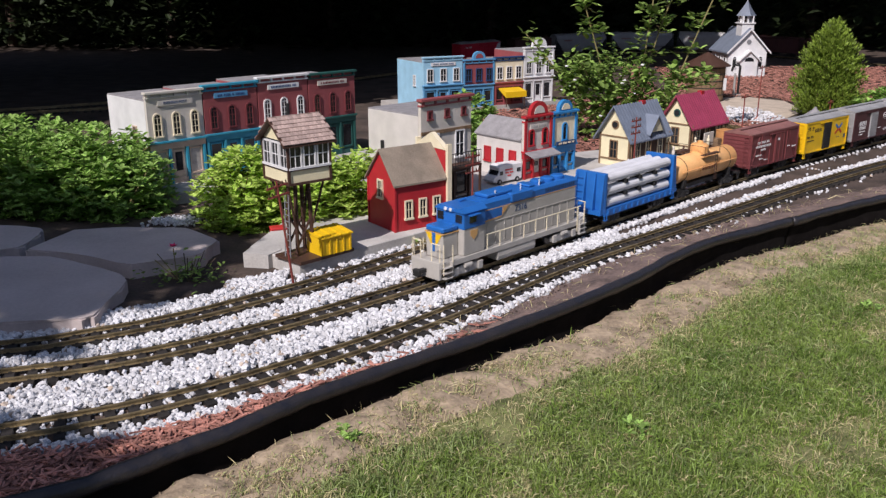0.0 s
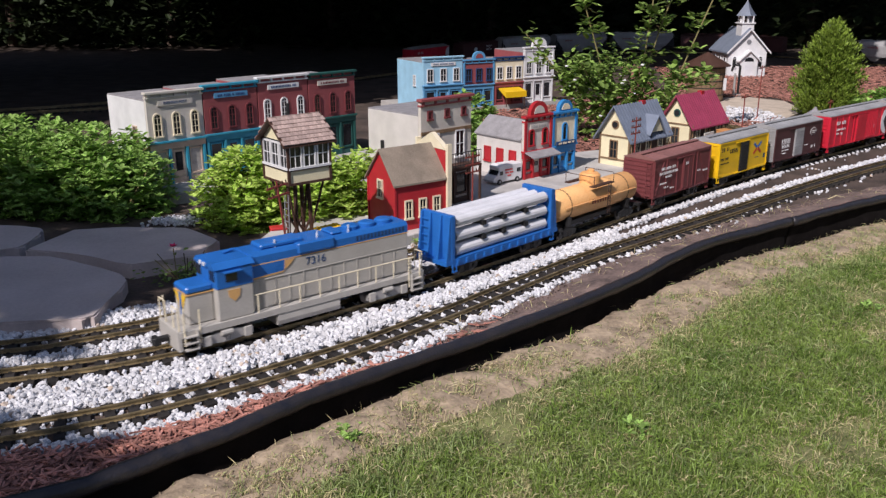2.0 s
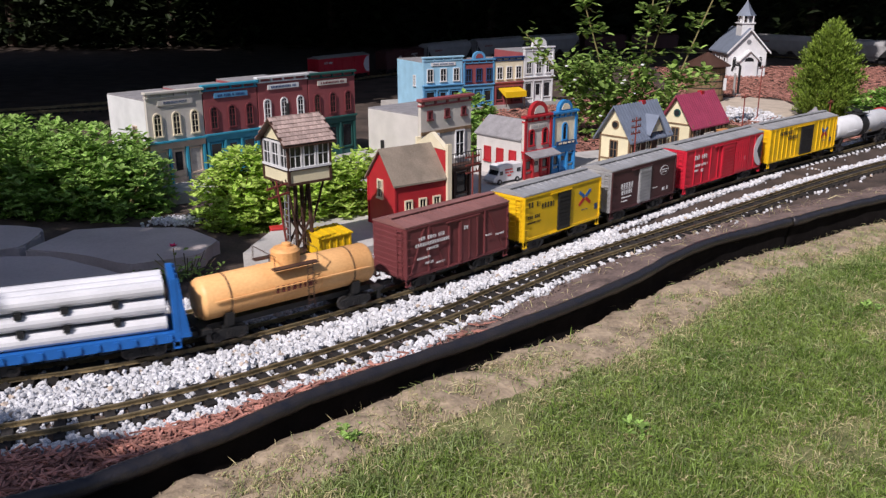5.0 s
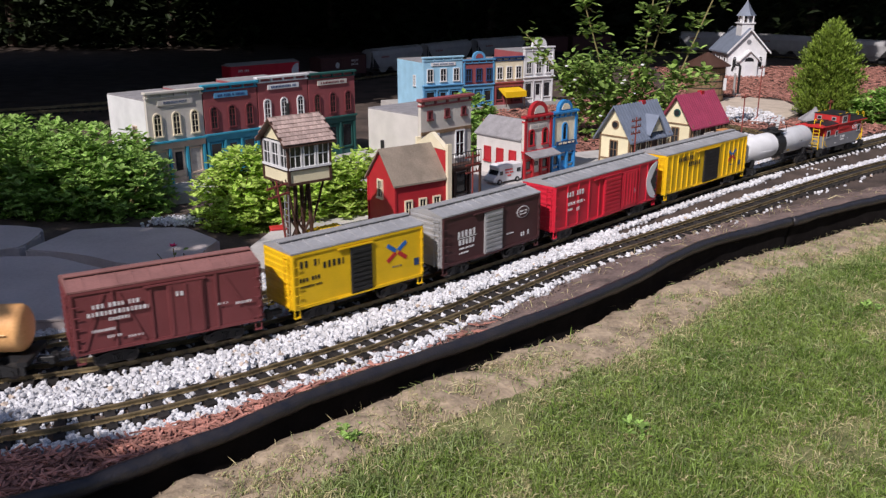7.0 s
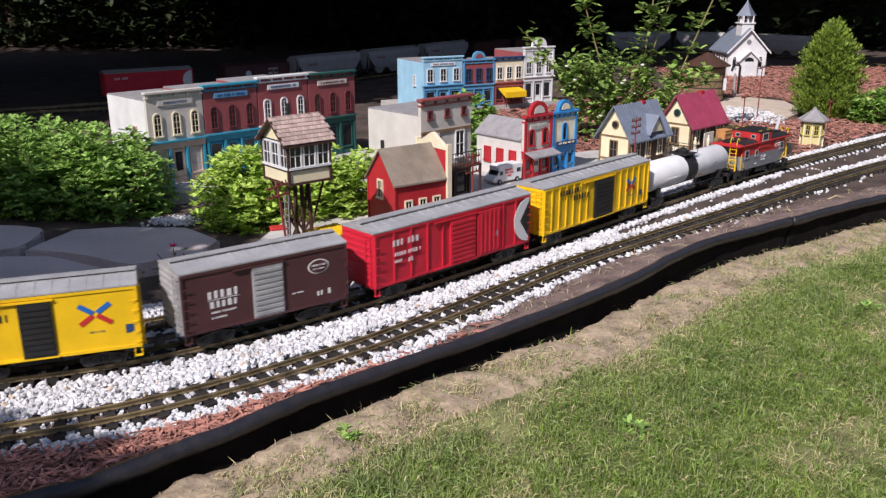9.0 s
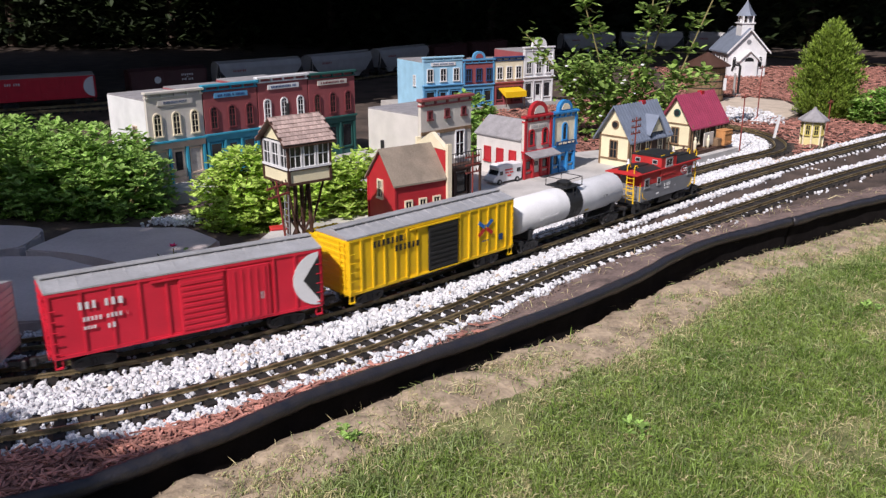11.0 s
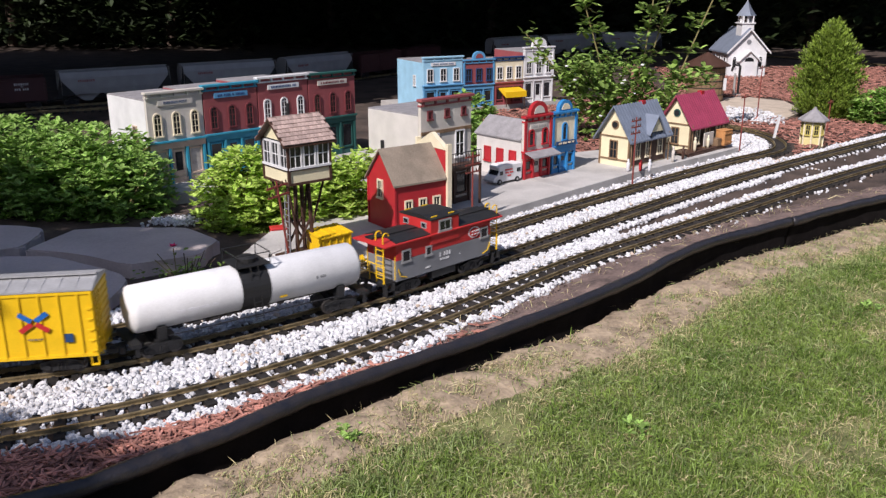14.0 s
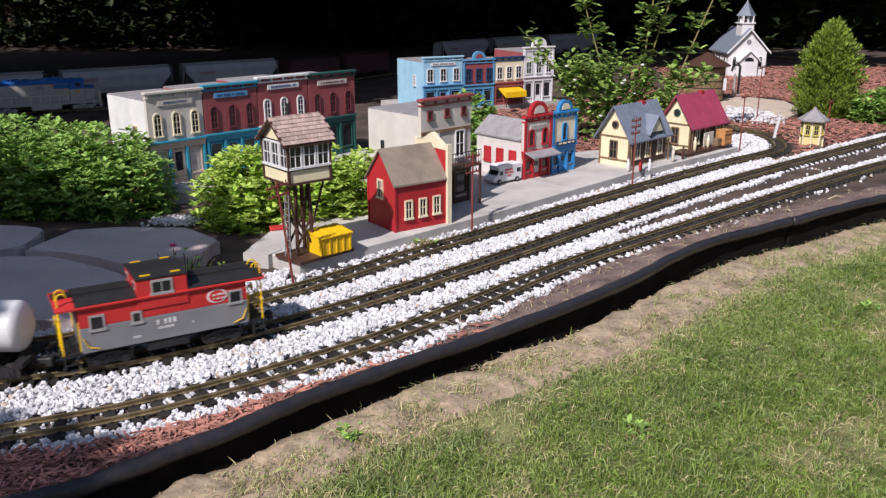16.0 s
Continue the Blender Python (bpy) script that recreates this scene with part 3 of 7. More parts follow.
def gabled(name, m, label, w, d, eave, ridge, wall, roof, trim, over=0.012, seams=0, seam_mat=None, group="", front_open=False):
    """A gabled house: gable ends at x = 0 and x = w, long front at y = 0 facing -y."""
    t = thing(name, m, label, "model building", group)
    body = slab(B(), [(0, 0), (d, 0), (d, eave), (d / 2, ridge), (0, eave)], 0, w, "YZ")
    part("wall", body, wall, t)
    sl = (ridge - eave) / (d / 2)
    for s in (0, 1):
        y0 = -over if s == 0 else d + over
        z0 = eave - over * sl
        bm = slab(B(), [(d / 2, ridge + 0.006), (y0, z0 + 0.006), (y0, z0 + 0.001), (d / 2, ridge + 0.001)], -over, w + over, "YZ")
        r = part("roof", bm, roof, t)
        if seams:
            for i in range(seams + 1):
                x = -over + (w + 2 * over) * i / seams
                bm = slab(B(), [(d / 2, ridge + 0.009), (y0, z0 + 0.009), (y0, z0 + 0.006), (d / 2, ridge + 0.006)], x - 0.001, x + 0.001, "YZ")
                part("seam", bm, seam_mat or roof, r)
    for x in (0, w):
        for y in (0, d):
            part("corner_trim", box(B(), x - 0.003, x + 0.003, y - 0.003, y + 0.003, 0.001, eave - 0.003), trim, t)
    return t


LEFT = pose(0, 0, 0, 0, 0, -90)


def red_house():
    t = gabled("red_house", at_front(-0.127, 2.205, 36), "barn red wooden model house with a brown felt roof", 0.166, 0.134, 0.133, 0.212, BARN, TAN, BARN, 0.008)
    for k in range(3):
        window(t, 0.042 + 0.046 * k, 0.035, 0.018, 0.045, CREAM, None, False, (1, 1))
    window(t, -0.07, 0.085, 0.02, 0.045, CREAM, LEFT, False, (1, 1))
    bm = slab(B(), [(-0.004, 0), (0.138, 0), (0.138, 0.205), (0.067, 0.240), (-0.004, 0.205)], 0.1665, 0.176, "YZ")
    part("false_front", bm, BARN, t)
    part("pediment", slab(B(), [(-0.006, 0.205), (0.140, 0.205), (0.067, 0.246)], 0.1645, 0.179, "YZ"), CREAM, t, "cream false-front pediment")
    for y in (-0.006, 0.140):
        part("corner_post", box(B(), 0.165, 0.179, y - 0.005, y + 0.005, 0, 0.222), CREAM, t)


red_house()


def station(name, m, label, w, roof, clock_mat, dormer, n):
    t = gabled(name, m, label, w, 0.125, 0.118, 0.212, LEMON, roof, WOOD, 0.02, n, None, "station buildings")
    window(t, -0.065, 0.03, 0.028, 0.06, WOOD, LEFT, False, (1, 1))
    bm = B()
    box(bm, -0.003, 0.0, 0.0, 0.125, 0.022, 0.027), box(bm, -0.003, 0.0, 0.0, 0.125, 0.105, 0.11)
    part("timber_band", bm, WOOD, t)
    rw = part("round_window", rod(B(), (-0.004, 0.0625, 0.150), (0.0, 0.0625, 0.150), 0.015, 16), clock_mat, t)
    part("pane", rod(B(), (-0.005, 0.0625, 0.150), (-0.004, 0.0625, 0.150), 0.011, 16), DARK, rw)
    # thin brown sheet on the yellow wall stands in for the eaves' shade
    bm = box(B(), 0.01, w - 0.005, -0.0015, 0.0, 0.004, 0.105)
    part("shaded_front", bm, BROWN, t, "dark brown sheet painting the shade under the eaves")
    for x in (0.05, w * 0.5, w - 0.04):
        window(t, x, 0.03, 0.026, 0.055, CREAM, pose(0, -0.0015, 0), False, (1, 1))
    for x in (-0.004, w * 0.5, w + 0.004):
        part("porch_post", rod(B(), (x, -0.014, 0), (x, -0.014, 0.108), 0.0025, 6), WOOD, t)
    if dormer:
        c = w * 0.62
        bm = slab(B(), [(c - 0.04, 0.118), (c + 0.04, 0.118), (c, 0.172)], -0.018, 0.05)
        dd = part("dormer", bm, LEMON, t)
        for s in (-1, 1):
            part("dormer_roof", slab(B(), [(c, 0.178), (c + s * 0.05, 0.112), (c + s * 0.05, 0.108), (c, 0.173)], -0.024, 0.05), roof, dd)
    part("chimney", box(B(), w * 0.65, w * 0.65 + 0.02, 0.055, 0.075, 0.19, 0.221), BARN, t)
    return t


station("station", at_front(0.665, 3.030, 44), "pale yellow model station with a blue-grey seamed roof", 0.235, SLATEBLUE, WOOD, True, 16)
station("station", at_front(0.962, 3.318, 44), "cream model station house with a crimson seamed roof", 0.245, CRIMSON, GREEN, False, 18)


def church():
    yaw = 6
    t = thing("church", at_front(2.055, 6.30, yaw, 0.0), "white clapboard model church with a steeple", "model building")
    w, d, e, r = 0.285, 0.30, 0.19, 0.335
    part("wall", slab(B(), [(0, 0), (w, 0), (w, e), (w / 2, r), (0, e)], 0, d), WHITE, t)
    for s in (-1, 1):
        x0 = w / 2 + s * (w / 2 + 0.022)
        z0 = e - 0.022 * (r - e) / (w / 2)
        part("roof", slab(B(), [(w / 2, r + 0.012), (x0, z0 + 0.012), (x0, z0 + 0.002), (w / 2, r + 0.002)], -0.02, d + 0.01), SLATEBLUE, t)
        part("bargeboard", slab(B(), [(w / 2, r + 0.010), (x0, z0 + 0.010), (x0, z0 - 0.004), (w / 2, r - 0.004)], -0.024, -0.0205), WHITE, t)
    for k in range(14):
        part("clapboard", slab(B(), [(-0.0012, 0.0128 * k), (0.0, 0.0128 * k), (0.0, 0.0128 * k + 0.012), (-0.0004, 0.0128 * k + 0.012)], 0.001, w - 0.001, "YZ"), WHITE, t)
        part("clapboard", slab(B(), [(-0.0012, 0.0128 * k), (0.0, 0.0128 * k), (0.0, 0.0128 * k + 0.012), (-0.0004, 0.0128 * k + 0.012)], 0.001, d - 0.001), WHITE, t)
    for x in (0.045, w - 0.045):
        window(t, x, 0.07, 0.026, 0.075, WHITE, pose(0, -0.0015, 0), True, (0, 1))
    for k in range(3):
        window(t, -(0.06 + 0.09 * k), 0.07, 0.03, 0.08, WHITE, LEFT, True, (0, 1))
    bm = slab(B(), [(w / 2 - 0.065, 0), (w / 2 + 0.065, 0), (w / 2 + 0.065, 0.125), (w / 2, 0.185), (w / 2 - 0.065, 0.125)], -0.035, -0.0005)
    p = part("porch", bm, WHITE, t)
    for s in (-1, 1):
        part("porch_roof", slab(B(), [(w / 2, 0.196), (w / 2 + s * 0.085, 0.118), (w / 2 + s * 0.085, 0.110), (w / 2, 0.186)], -0.05, -0.001), WHITE, p)
    part("arch_pane", slab(B(), [(w / 2 + 0.035 * math.cos(math.pi * k / 8), 0.115 + 0.03 * math.sin(math.pi * k / 8)) for k in range(9)], -0.0362, -0.035), DARK, p)
    part("door", rect(B(), w / 2 - 0.03, w / 2 + 0.03, 0.002, 0.10, -0.035, 0.002), PVC, p)
    part("round_window", rod(B(), (w / 2, -0.004, 0.25), (w / 2, 0.0, 0.25), 0.017, 14), CABGREY, t)
    c, b = w / 2 - 0.01, 0.045
    part("tower", box(B(), c - b, c + b, 0.02, 0.02 + 2 * b, 0.28, 0.375), WHITE, t)
    part("tower_deck", box(B(), c - b - 0.008, c + b + 0.008, 0.012, 0.028 + 2 * b, 0.375, 0.383), WHITE, t)
    for x in (-1, 0, 1):
        for y in (-1, 0, 1):
            if x or y:
                part("belfry_post", box(B(), c + x * 0.036 - 0.006, c + x * 0.036 + 0.006, 0.065 + y * 0.036 - 0.006, 0.065 + y * 0.036 + 0.006, 0.383, 0.43), WHITE, t)
    part("bell", revolve(B(), [(0.016, 0.39), (0.012, 0.40), (0.009, 0.415), (0.002, 0.42)], 12, "Z", (c, 0.065, 0)), BROWN, t)
    part("spire", revolve(B(), [(0.078, 0.43), (0.07, 0.435), (0.03, 0.49), (0.003, 0.535)], 4, "Z", (c, 0.065, 0)), SLATEBLUE, t)
    part("finial", rod(B(), (c, 0.065, 0.53), (c, 0.065, 0.60), 0.003, 6), WHITE, t)


church()


def water_tank():
    t = thing("water_tank", pose(1.555, 5.14, 0), "round brown wooden water tank with a conical roof", "water tank")
    n = 26
    stave = part("stave", box(B(), 0.097, 0.106, -0.0122, 0.0122, 0.0, 0.20), WOOD, t)
    for k in range(1, n):
        o = new("stave", stave.data)
        o.parent, o.matrix_basis = t, Matrix.Rotation(2 * math.pi * k / n, 4, "Z")
    for z in (0.03, 0.07, 0.11, 0.15, 0.185):
        part("hoop", revolve(B(), [(0.1085, z), (0.1085, z + 0.004)], 40), BLACK, t)
    part("roof", revolve(B(), [(0.135, 0.195), (0.135, 0.20), (0.004, 0.272)], 16), BROWN, t)
    part("gauge_board", box(B(), 0.062, 0.078, -0.106, -0.098, 0.06, 0.13), WHITE, t, m=pose(0, 0, 0, 0, 0, 10))


water_tank()


def hut():
    t = thing("ticket_hut", pose(1.602, 3.70, -0.015, 0, 0, 20) @ Matrix.Diagonal((0.9, 0.9, 1.0, 1.0)), "small pale yellow octagonal hut with a grey roof", "model building")
    part("wall", revolve(B(), [(0.05, 0), (0.05, 0.115)], 8), STRAWPAINT, t)
    bm = B()
    for k in range(8):
        a = math.pi / 4 * k
        rod(bm, (0.051 * math.cos(a), 0.051 * math.sin(a), 0), (0.051 * math.cos(a), 0.051 * math.sin(a), 0.115), 0.004, 6)
    part("corner_trim", bm, CREAM, t)
    for k in range(8):
        a = 45 * k + 22.5
        window(t, 0, 0.055, 0.018, 0.04, OCHRE, pose(0.0465 * math.cos(radians(a)), 0.0465 * math.sin(radians(a)), 0, 0, 0, a + 90), False, (1, 1))
    part("roof", revolve(B(), [(0.072, 0.112), (0.072, 0.117), (0.012, 0.158), (0.004, 0.17)], 8), ROOFGREY, t)


hut()


def signal_tower():
    yaw = 40
    t = thing("signal_tower", in_town(-0.348, 2.010, 0.038, yaw), "cream signal tower on brown timber legs with a shingled roof", "model building")
    w, d = 0.112, 0.115       # long front faces -y
    z0, z1, z2, zr = 0.190, 0.221, 0.286, 0.334
    for x in (-0.022, 0.022):
        for y in (-0.02, 0.02):
            part("leg", rod(B(), (x, y, 0), (x * 0.8, y * 0.8, z0 - 0.004), 0.005, 6), BROWN, t)
    for s in (-1, 1):
        for a, b in (((0.02, s * 0.018, 0.06), (0.050, s * 0.036, z0 - 0.006)), ((-0.02, s * 0.018, 0.06), (-0.050, s * 0.036, z0 - 0.006)), ((-0.022, s * 0.02, 0.02), (0.02, s * 0.018, 0.09)), ((0.022, s * 0.02, 0.02), (-0.02, s * 0.018, 0.09))):
            part("brace", rod(B(), a, b, 0.003, 6), BROWN, t)
    part("floor", box(B(), -w / 2 - 0.003, w / 2 + 0.003, -d / 2 - 0.003, d / 2 + 0.003, z0 - 0.006, z0), BROWN, t)
    part("wall", box(B(), -w / 2, w / 2, -d / 2, d / 2, z0, z1), LEMON, t)
    part("window_band", box(B(), -w / 2 + 0.002, w / 2 - 0.002, -d / 2 + 0.002, d / 2 - 0.002, z1, z2), DARK, t)
    bm = B()
    for x in (-w / 2, w / 2):
        for y in (-d / 2, d / 2):
            box(bm, x - 0.003, x + 0.003, y - 0.003, y + 0.003, z0, z2)
    box(bm, -w / 2 - 0.003, w / 2 + 0.003, -d / 2 - 0.003, d / 2 + 0.003, z1 - 0.003, z1)
    part("frame", bm, BROWN, t)
    for k in range(3):
        x = -w / 2 + w * (k + 0.5) / 3
        window(t, x, z1 + 0.005, w / 3 - 0.010, 0.052, WHITE, pose(0, -d / 2 + 0.002, 0), False, (1, 1))
        y = -d / 2 + d * (k + 0.5) / 3
        window(t, y, z1 + 0.005, d / 3 - 0.010, 0.052, WHITE, pose(-w / 2 + 0.002, 0, 0, 0, 0, -90), False, (1, 1))
    part("gable", slab(B(), [(-d / 2, z2), (d / 2, z2), (0, zr - 0.004)], -w / 2, w / 2, "YZ"), LEMON, t)
    over, sl = 0.009, (zr - z2) / (d / 2)
    shingle = None
    for s in (-1, 1):
        e = (s * (d / 2 + over), z2 - over * sl)
        part("roof", slab(B(), [(0, zr + 0.002), e, (e[0], e[1] - 0.004), (0, zr - 0.003)], -w / 2 - 0.016, w / 2 + 0.016, "YZ"), BROWN, t)
        ln = math.hypot(e[0], zr - e[1])
        rows, cols = 7, 13
        cw, rh = (w + 0.032) / (cols + 0.5), ln / rows
        slope = math.degrees(math.atan2(zr - e[1], abs(e[0])))
        r = random.Random(4)
        for i in range(rows):
            for j in range(cols):
                x0 = -w / 2 - 0.016 + cw * (j + (0.5 if i % 2 else 0))
                a = i / rows
                m = pose(x0, e[0] * (1 - a), e[1] + (zr - e[1]) * a + 0.0022, 0, 0, 0 if s < 0 else 180) @ pose(0, 0, 0, slope + r.uniform(-1.5, 1.5), 0, r.uniform(-2, 2))
                if shingle is None:
                    shingle = part("shingle", slab(B(), [(0, 0.0026), (rh * 1.2, 0.0006), (rh * 1.2, 0.0), (0, 0.0006)], 0.0004, cw - 0.0004, "YZ"), SHINGLE, t, m=m)
                else:
                    o = new("shingle", shingle.data)
                    o.parent, o.matrix_basis = t, m if s < 0 else m @ pose(-cw, 0, 0)
    bm = B()
    for s in (-1, 1):
        rod(bm, (-0.055, -0.03 + 0.012 * s, 0.005), (-0.03, 0.005 + 0.008 * s, 0.15), 0.0014, 5)
    for k in range(9):
        f = (k + 0.7) / 10
        rod(bm, (-0.055 + 0.025 * f, -0.042 + 0.037 * f, 0.005 + 0.145 * f), (-0.055 + 0.025 * f, -0.018 + 0.03 * f, 0.005 + 0.145 * f), 0.0012, 5)
    part("ladder", bm, CABGREY, t)
    part("stove_pipe", rod(B(), (-0.01, 0.012, zr - 0.01), (-0.01, 0.012, zr + 0.03), 0.004, 8), BLACK, t)


signal_tower()
tagged(part("tower_base", slab(B(), town_points([(-0.41, 1.995), (-0.337, 1.928), (-0.222, 2.045), (-0.297, 2.11)]), 0.0169, 0.0252, "XY"), BROWN, None), "dark brown timber base board on the concrete slab", "base board")


def dumpster():
    t = thing("yellow_bin", in_town(-0.281, 2.026, 0.038, 42), "yellow steel skip with a sloping lid", "skip")
    part("body", slab(B(), [(-0.032, 0), (0.032, 0), (0.032, 0.05), (-0.032, 0.042)], -0.045, 0.045, "YZ"), YELLOW, t)
    bm = slab(B(), [(-0.036, 0.043), (0.034, 0.0515), (0.034, 0.0545), (-0.036, 0.046)], -0.048, 0.048, "YZ")
    for k in range(4):
        x = -0.036 + 0.024 * k
        slab(bm, [(-0.036, 0.0462), (0.034, 0.0547), (0.034, 0.0565), (-0.036, 0.048)], x - 0.0015, x + 0.0015, "YZ")
    part("lid", bm, YELLOW, t)
    bm = B()
    for k in range(5):
        x = -0.04 + 0.02 * k
        box(bm, x - 0.002, x + 0.002, -0.034, -0.032, 0.002, 0.04)
    part("ribs", bm, YELLOW, t)


dumpster()
tb = thing("red_tool_box", pose(-0.457, 2.285, BED_Z, 0, 0, 20), "small red tool box behind the tower's foot", "tool box")
part("body", box(B(), -0.022, 0.022, -0.015, 0.015, 0, 0.034, 0.002), SCARLET, tb)
part("lid", box(B(), -0.023, 0.023, -0.016, 0.016, 0.034, 0.042, 0.002), SCARLET, tb)


def camper():
    t = thing("camper_van", in_town(0.205, 2.815, 0.03, 40), "white model camper van parked on the paving", "vehicle")
    bm = slab(B(), [(-0.058, 0.008), (0.06, 0.008), (0.06, 0.062), (-0.034, 0.064), (-0.048, 0.058), (-0.042, 0.045), (-0.052, 0.030), (-0.068, 0.026), (-0.07, 0.010)], -0.024, 0.024)
    bmesh.ops.bevel(bm, geom=list(bm.edges), offset=0.002, segments=1, affect="EDGES")
    part("body", bm, WHITE, t)
    part("windscreen", slab(B(), [(-0.0522, 0.031), (-0.0432, 0.0445), (-0.0448, 0.0455), (-0.0538, 0.032)], -0.019, 0.019), DARK, t)
    for s in (-1, 1):
        y = s * 0.0245
        part("side_window", box(B(), -0.043, -0.03, y - 0.0006, y + 0.0006, 0.031, 0.043), DARK, t)
        part("side_window", box(B(), 0.035, 0.052, y - 0.0006, y + 0.0006, 0.034, 0.047), DARK, t)
        bm = B()
        for x, z in ((-0.012, 0.046), (0.006, 0.046), (-0.01, 0.036), (0.01, 0.036), (0.0, 0.026)):
            box(bm, x - 0.008, x + 0.008, y - 0.0008, y + 0.0008, z - 0.0022, z + 0.0022)
        part("decal", bm, SCARLET, t)
        for x in (-0.045, 0.036):
            w = part("wheel", rod(B(), (x, y - 0.003, 0.009), (x, y + 0.003, 0.009), 0.009, 14), BLACK, t)
            part("hub", rod(B(), (x, y - 0.0036, 0.009), (x, y + 0.0036, 0.009), 0.004, 10), SILVER, w)
    part("bumper", box(B(), -0.073, -0.069, -0.022, 0.022, 0.010, 0.015), GREY, t)


camper()


def pole(x, y, z, h, lean, arms, label="rust red model telegraph pole with crossarms", yaw=45):
    t = thing("telegraph_pole", pose(x, y, z, 0, lean, yaw), label, "telegraph pole", "telegraph poles")
    part("mast", rod(B(), (0, 0, -0.01), (0, 0, h), 0.0032, 7, 0.0024), RUST, t)
    for k in range(arms):
        zz = h - 0.012 - 0.022 * k
        a = part("crossarm", box(B(), -0.028, 0.028, -0.002, 0.002, zz - 0.002, zz + 0.002), RUST, t)
        for q in (-0.025, -0.015, 0.015, 0.025):
            part("insulator", rod(B(), (q, 0, zz + 0.002), (q, 0, zz + 0.009), 0.0016, 6), BROWN, a)


pole(0.083, 2.352, -0.015, 0.235, 0, 3)
pole(-0.352, 1.905, -0.015, 0.262, -7, 2, "leaning rust red model telegraph pole with crossarms")
pole(0.668, 2.955, 0.0, 0.225, 0, 3)
pole(1.235, 3.53, -0.015, 0.245, 0, 1)
pole(1.63, 4.45, -0.015, 0.275, 0, 1)
pole(1.80, 4.00, -0.015, 0.16, 0, 1)
pole(1.66, 5.40, -0.015, 0.23, 3, 1)
pole(3.05, 6.55, 0.0, 0.20, 0, 2)


# ---- rolling stock: x runs back along the train, the side towards the lawn is -y, rail top is z = 0 ----
def bogie(parent, x, wheel=0.0155, base=0.05, name="truck", frame_m=BLACK, side=0.033):
    bm = B()
    for s in (-1, 1):
        y = s * side
        slab(bm, [(x - base / 2 - 0.012, 0.012), (x - base / 2 - 0.012, 0.024), (x - 0.012, 0.030), (x + 0.012, 0.030), (x + base / 2 + 0.012, 0.024), (x + base / 2 + 0.012, 0.012), (x + 0.012, 0.008), (x - 0.012, 0.008)], y - 0.003, y + 0.003)
        for q in (-1, 1):
            rod(bm, (x + q * base / 2, y - 0.005, wheel), (x + q * base / 2, y + 0.005, wheel), 0.006, 8)
        for q in (-0.006, 0, 0.006):
            rod(bm, (x + q, y + s * 0.003, 0.010), (x + q, y + s * 0.003, 0.024), 0.0022, 6)
    box(bm, x - 0.012, x + 0.012, -side, side, 0.018, 0.034)
    b = part(name, bm, frame_m, parent)
    for q in (-1, 1):
        xx = x + q * base / 2
        bm = B()
        for s in (-1, 1):
            rod(bm, (xx, s * 0.0205, wheel), (xx, s * 0.027, wheel), wheel, 16)
        rod(bm, (xx, -0.03, wheel), (xx, 0.03, wheel), 0.003, 6)
        part("wheelset", bm, STEEL, b)
    return b


def coupler(parent, x, s):
    bm = box(B(), min(x, x + s * 0.030), max(x, x + s * 0.030), -0.006, 0.006, 0.022, 0.032, 0.001)
    box(bm, min(x + s * 0.022, x + s * 0.034), max(x + s * 0.022, x + s * 0.034), -0.010, 0.010, 0.018, 0.035, 0.002)
    part("coupler", bm, BLACK, parent)


def writing(parent, mname, lines, y=-0.0535):
    """Plain bars for lettering: lines of (x0, x1, z, height)."""
    for k, (x0, x1, z, h) in enumerate(lines):
        part("lettering", bars_of_writing(B(), x0, x1, z, h, y, 0.0008, seed=k), mname, parent)


def steps(parent, L, m, z=0.022):
    for x in (-L / 2 + 0.008, L / 2 - 0.008):
        for y in (-0.052, 0.052):
            bm = B()
            for q in (-0.006, 0.006):
                box(bm, x + q - 0.001, x + q + 0.001, y - 0.001, y + 0.001, z, 0.042)
            box(bm, x - 0.007, x + 0.007, y - 0.003, y + 0.003, z, z + 0.0025)
            part("stirrup", bm, m, parent)


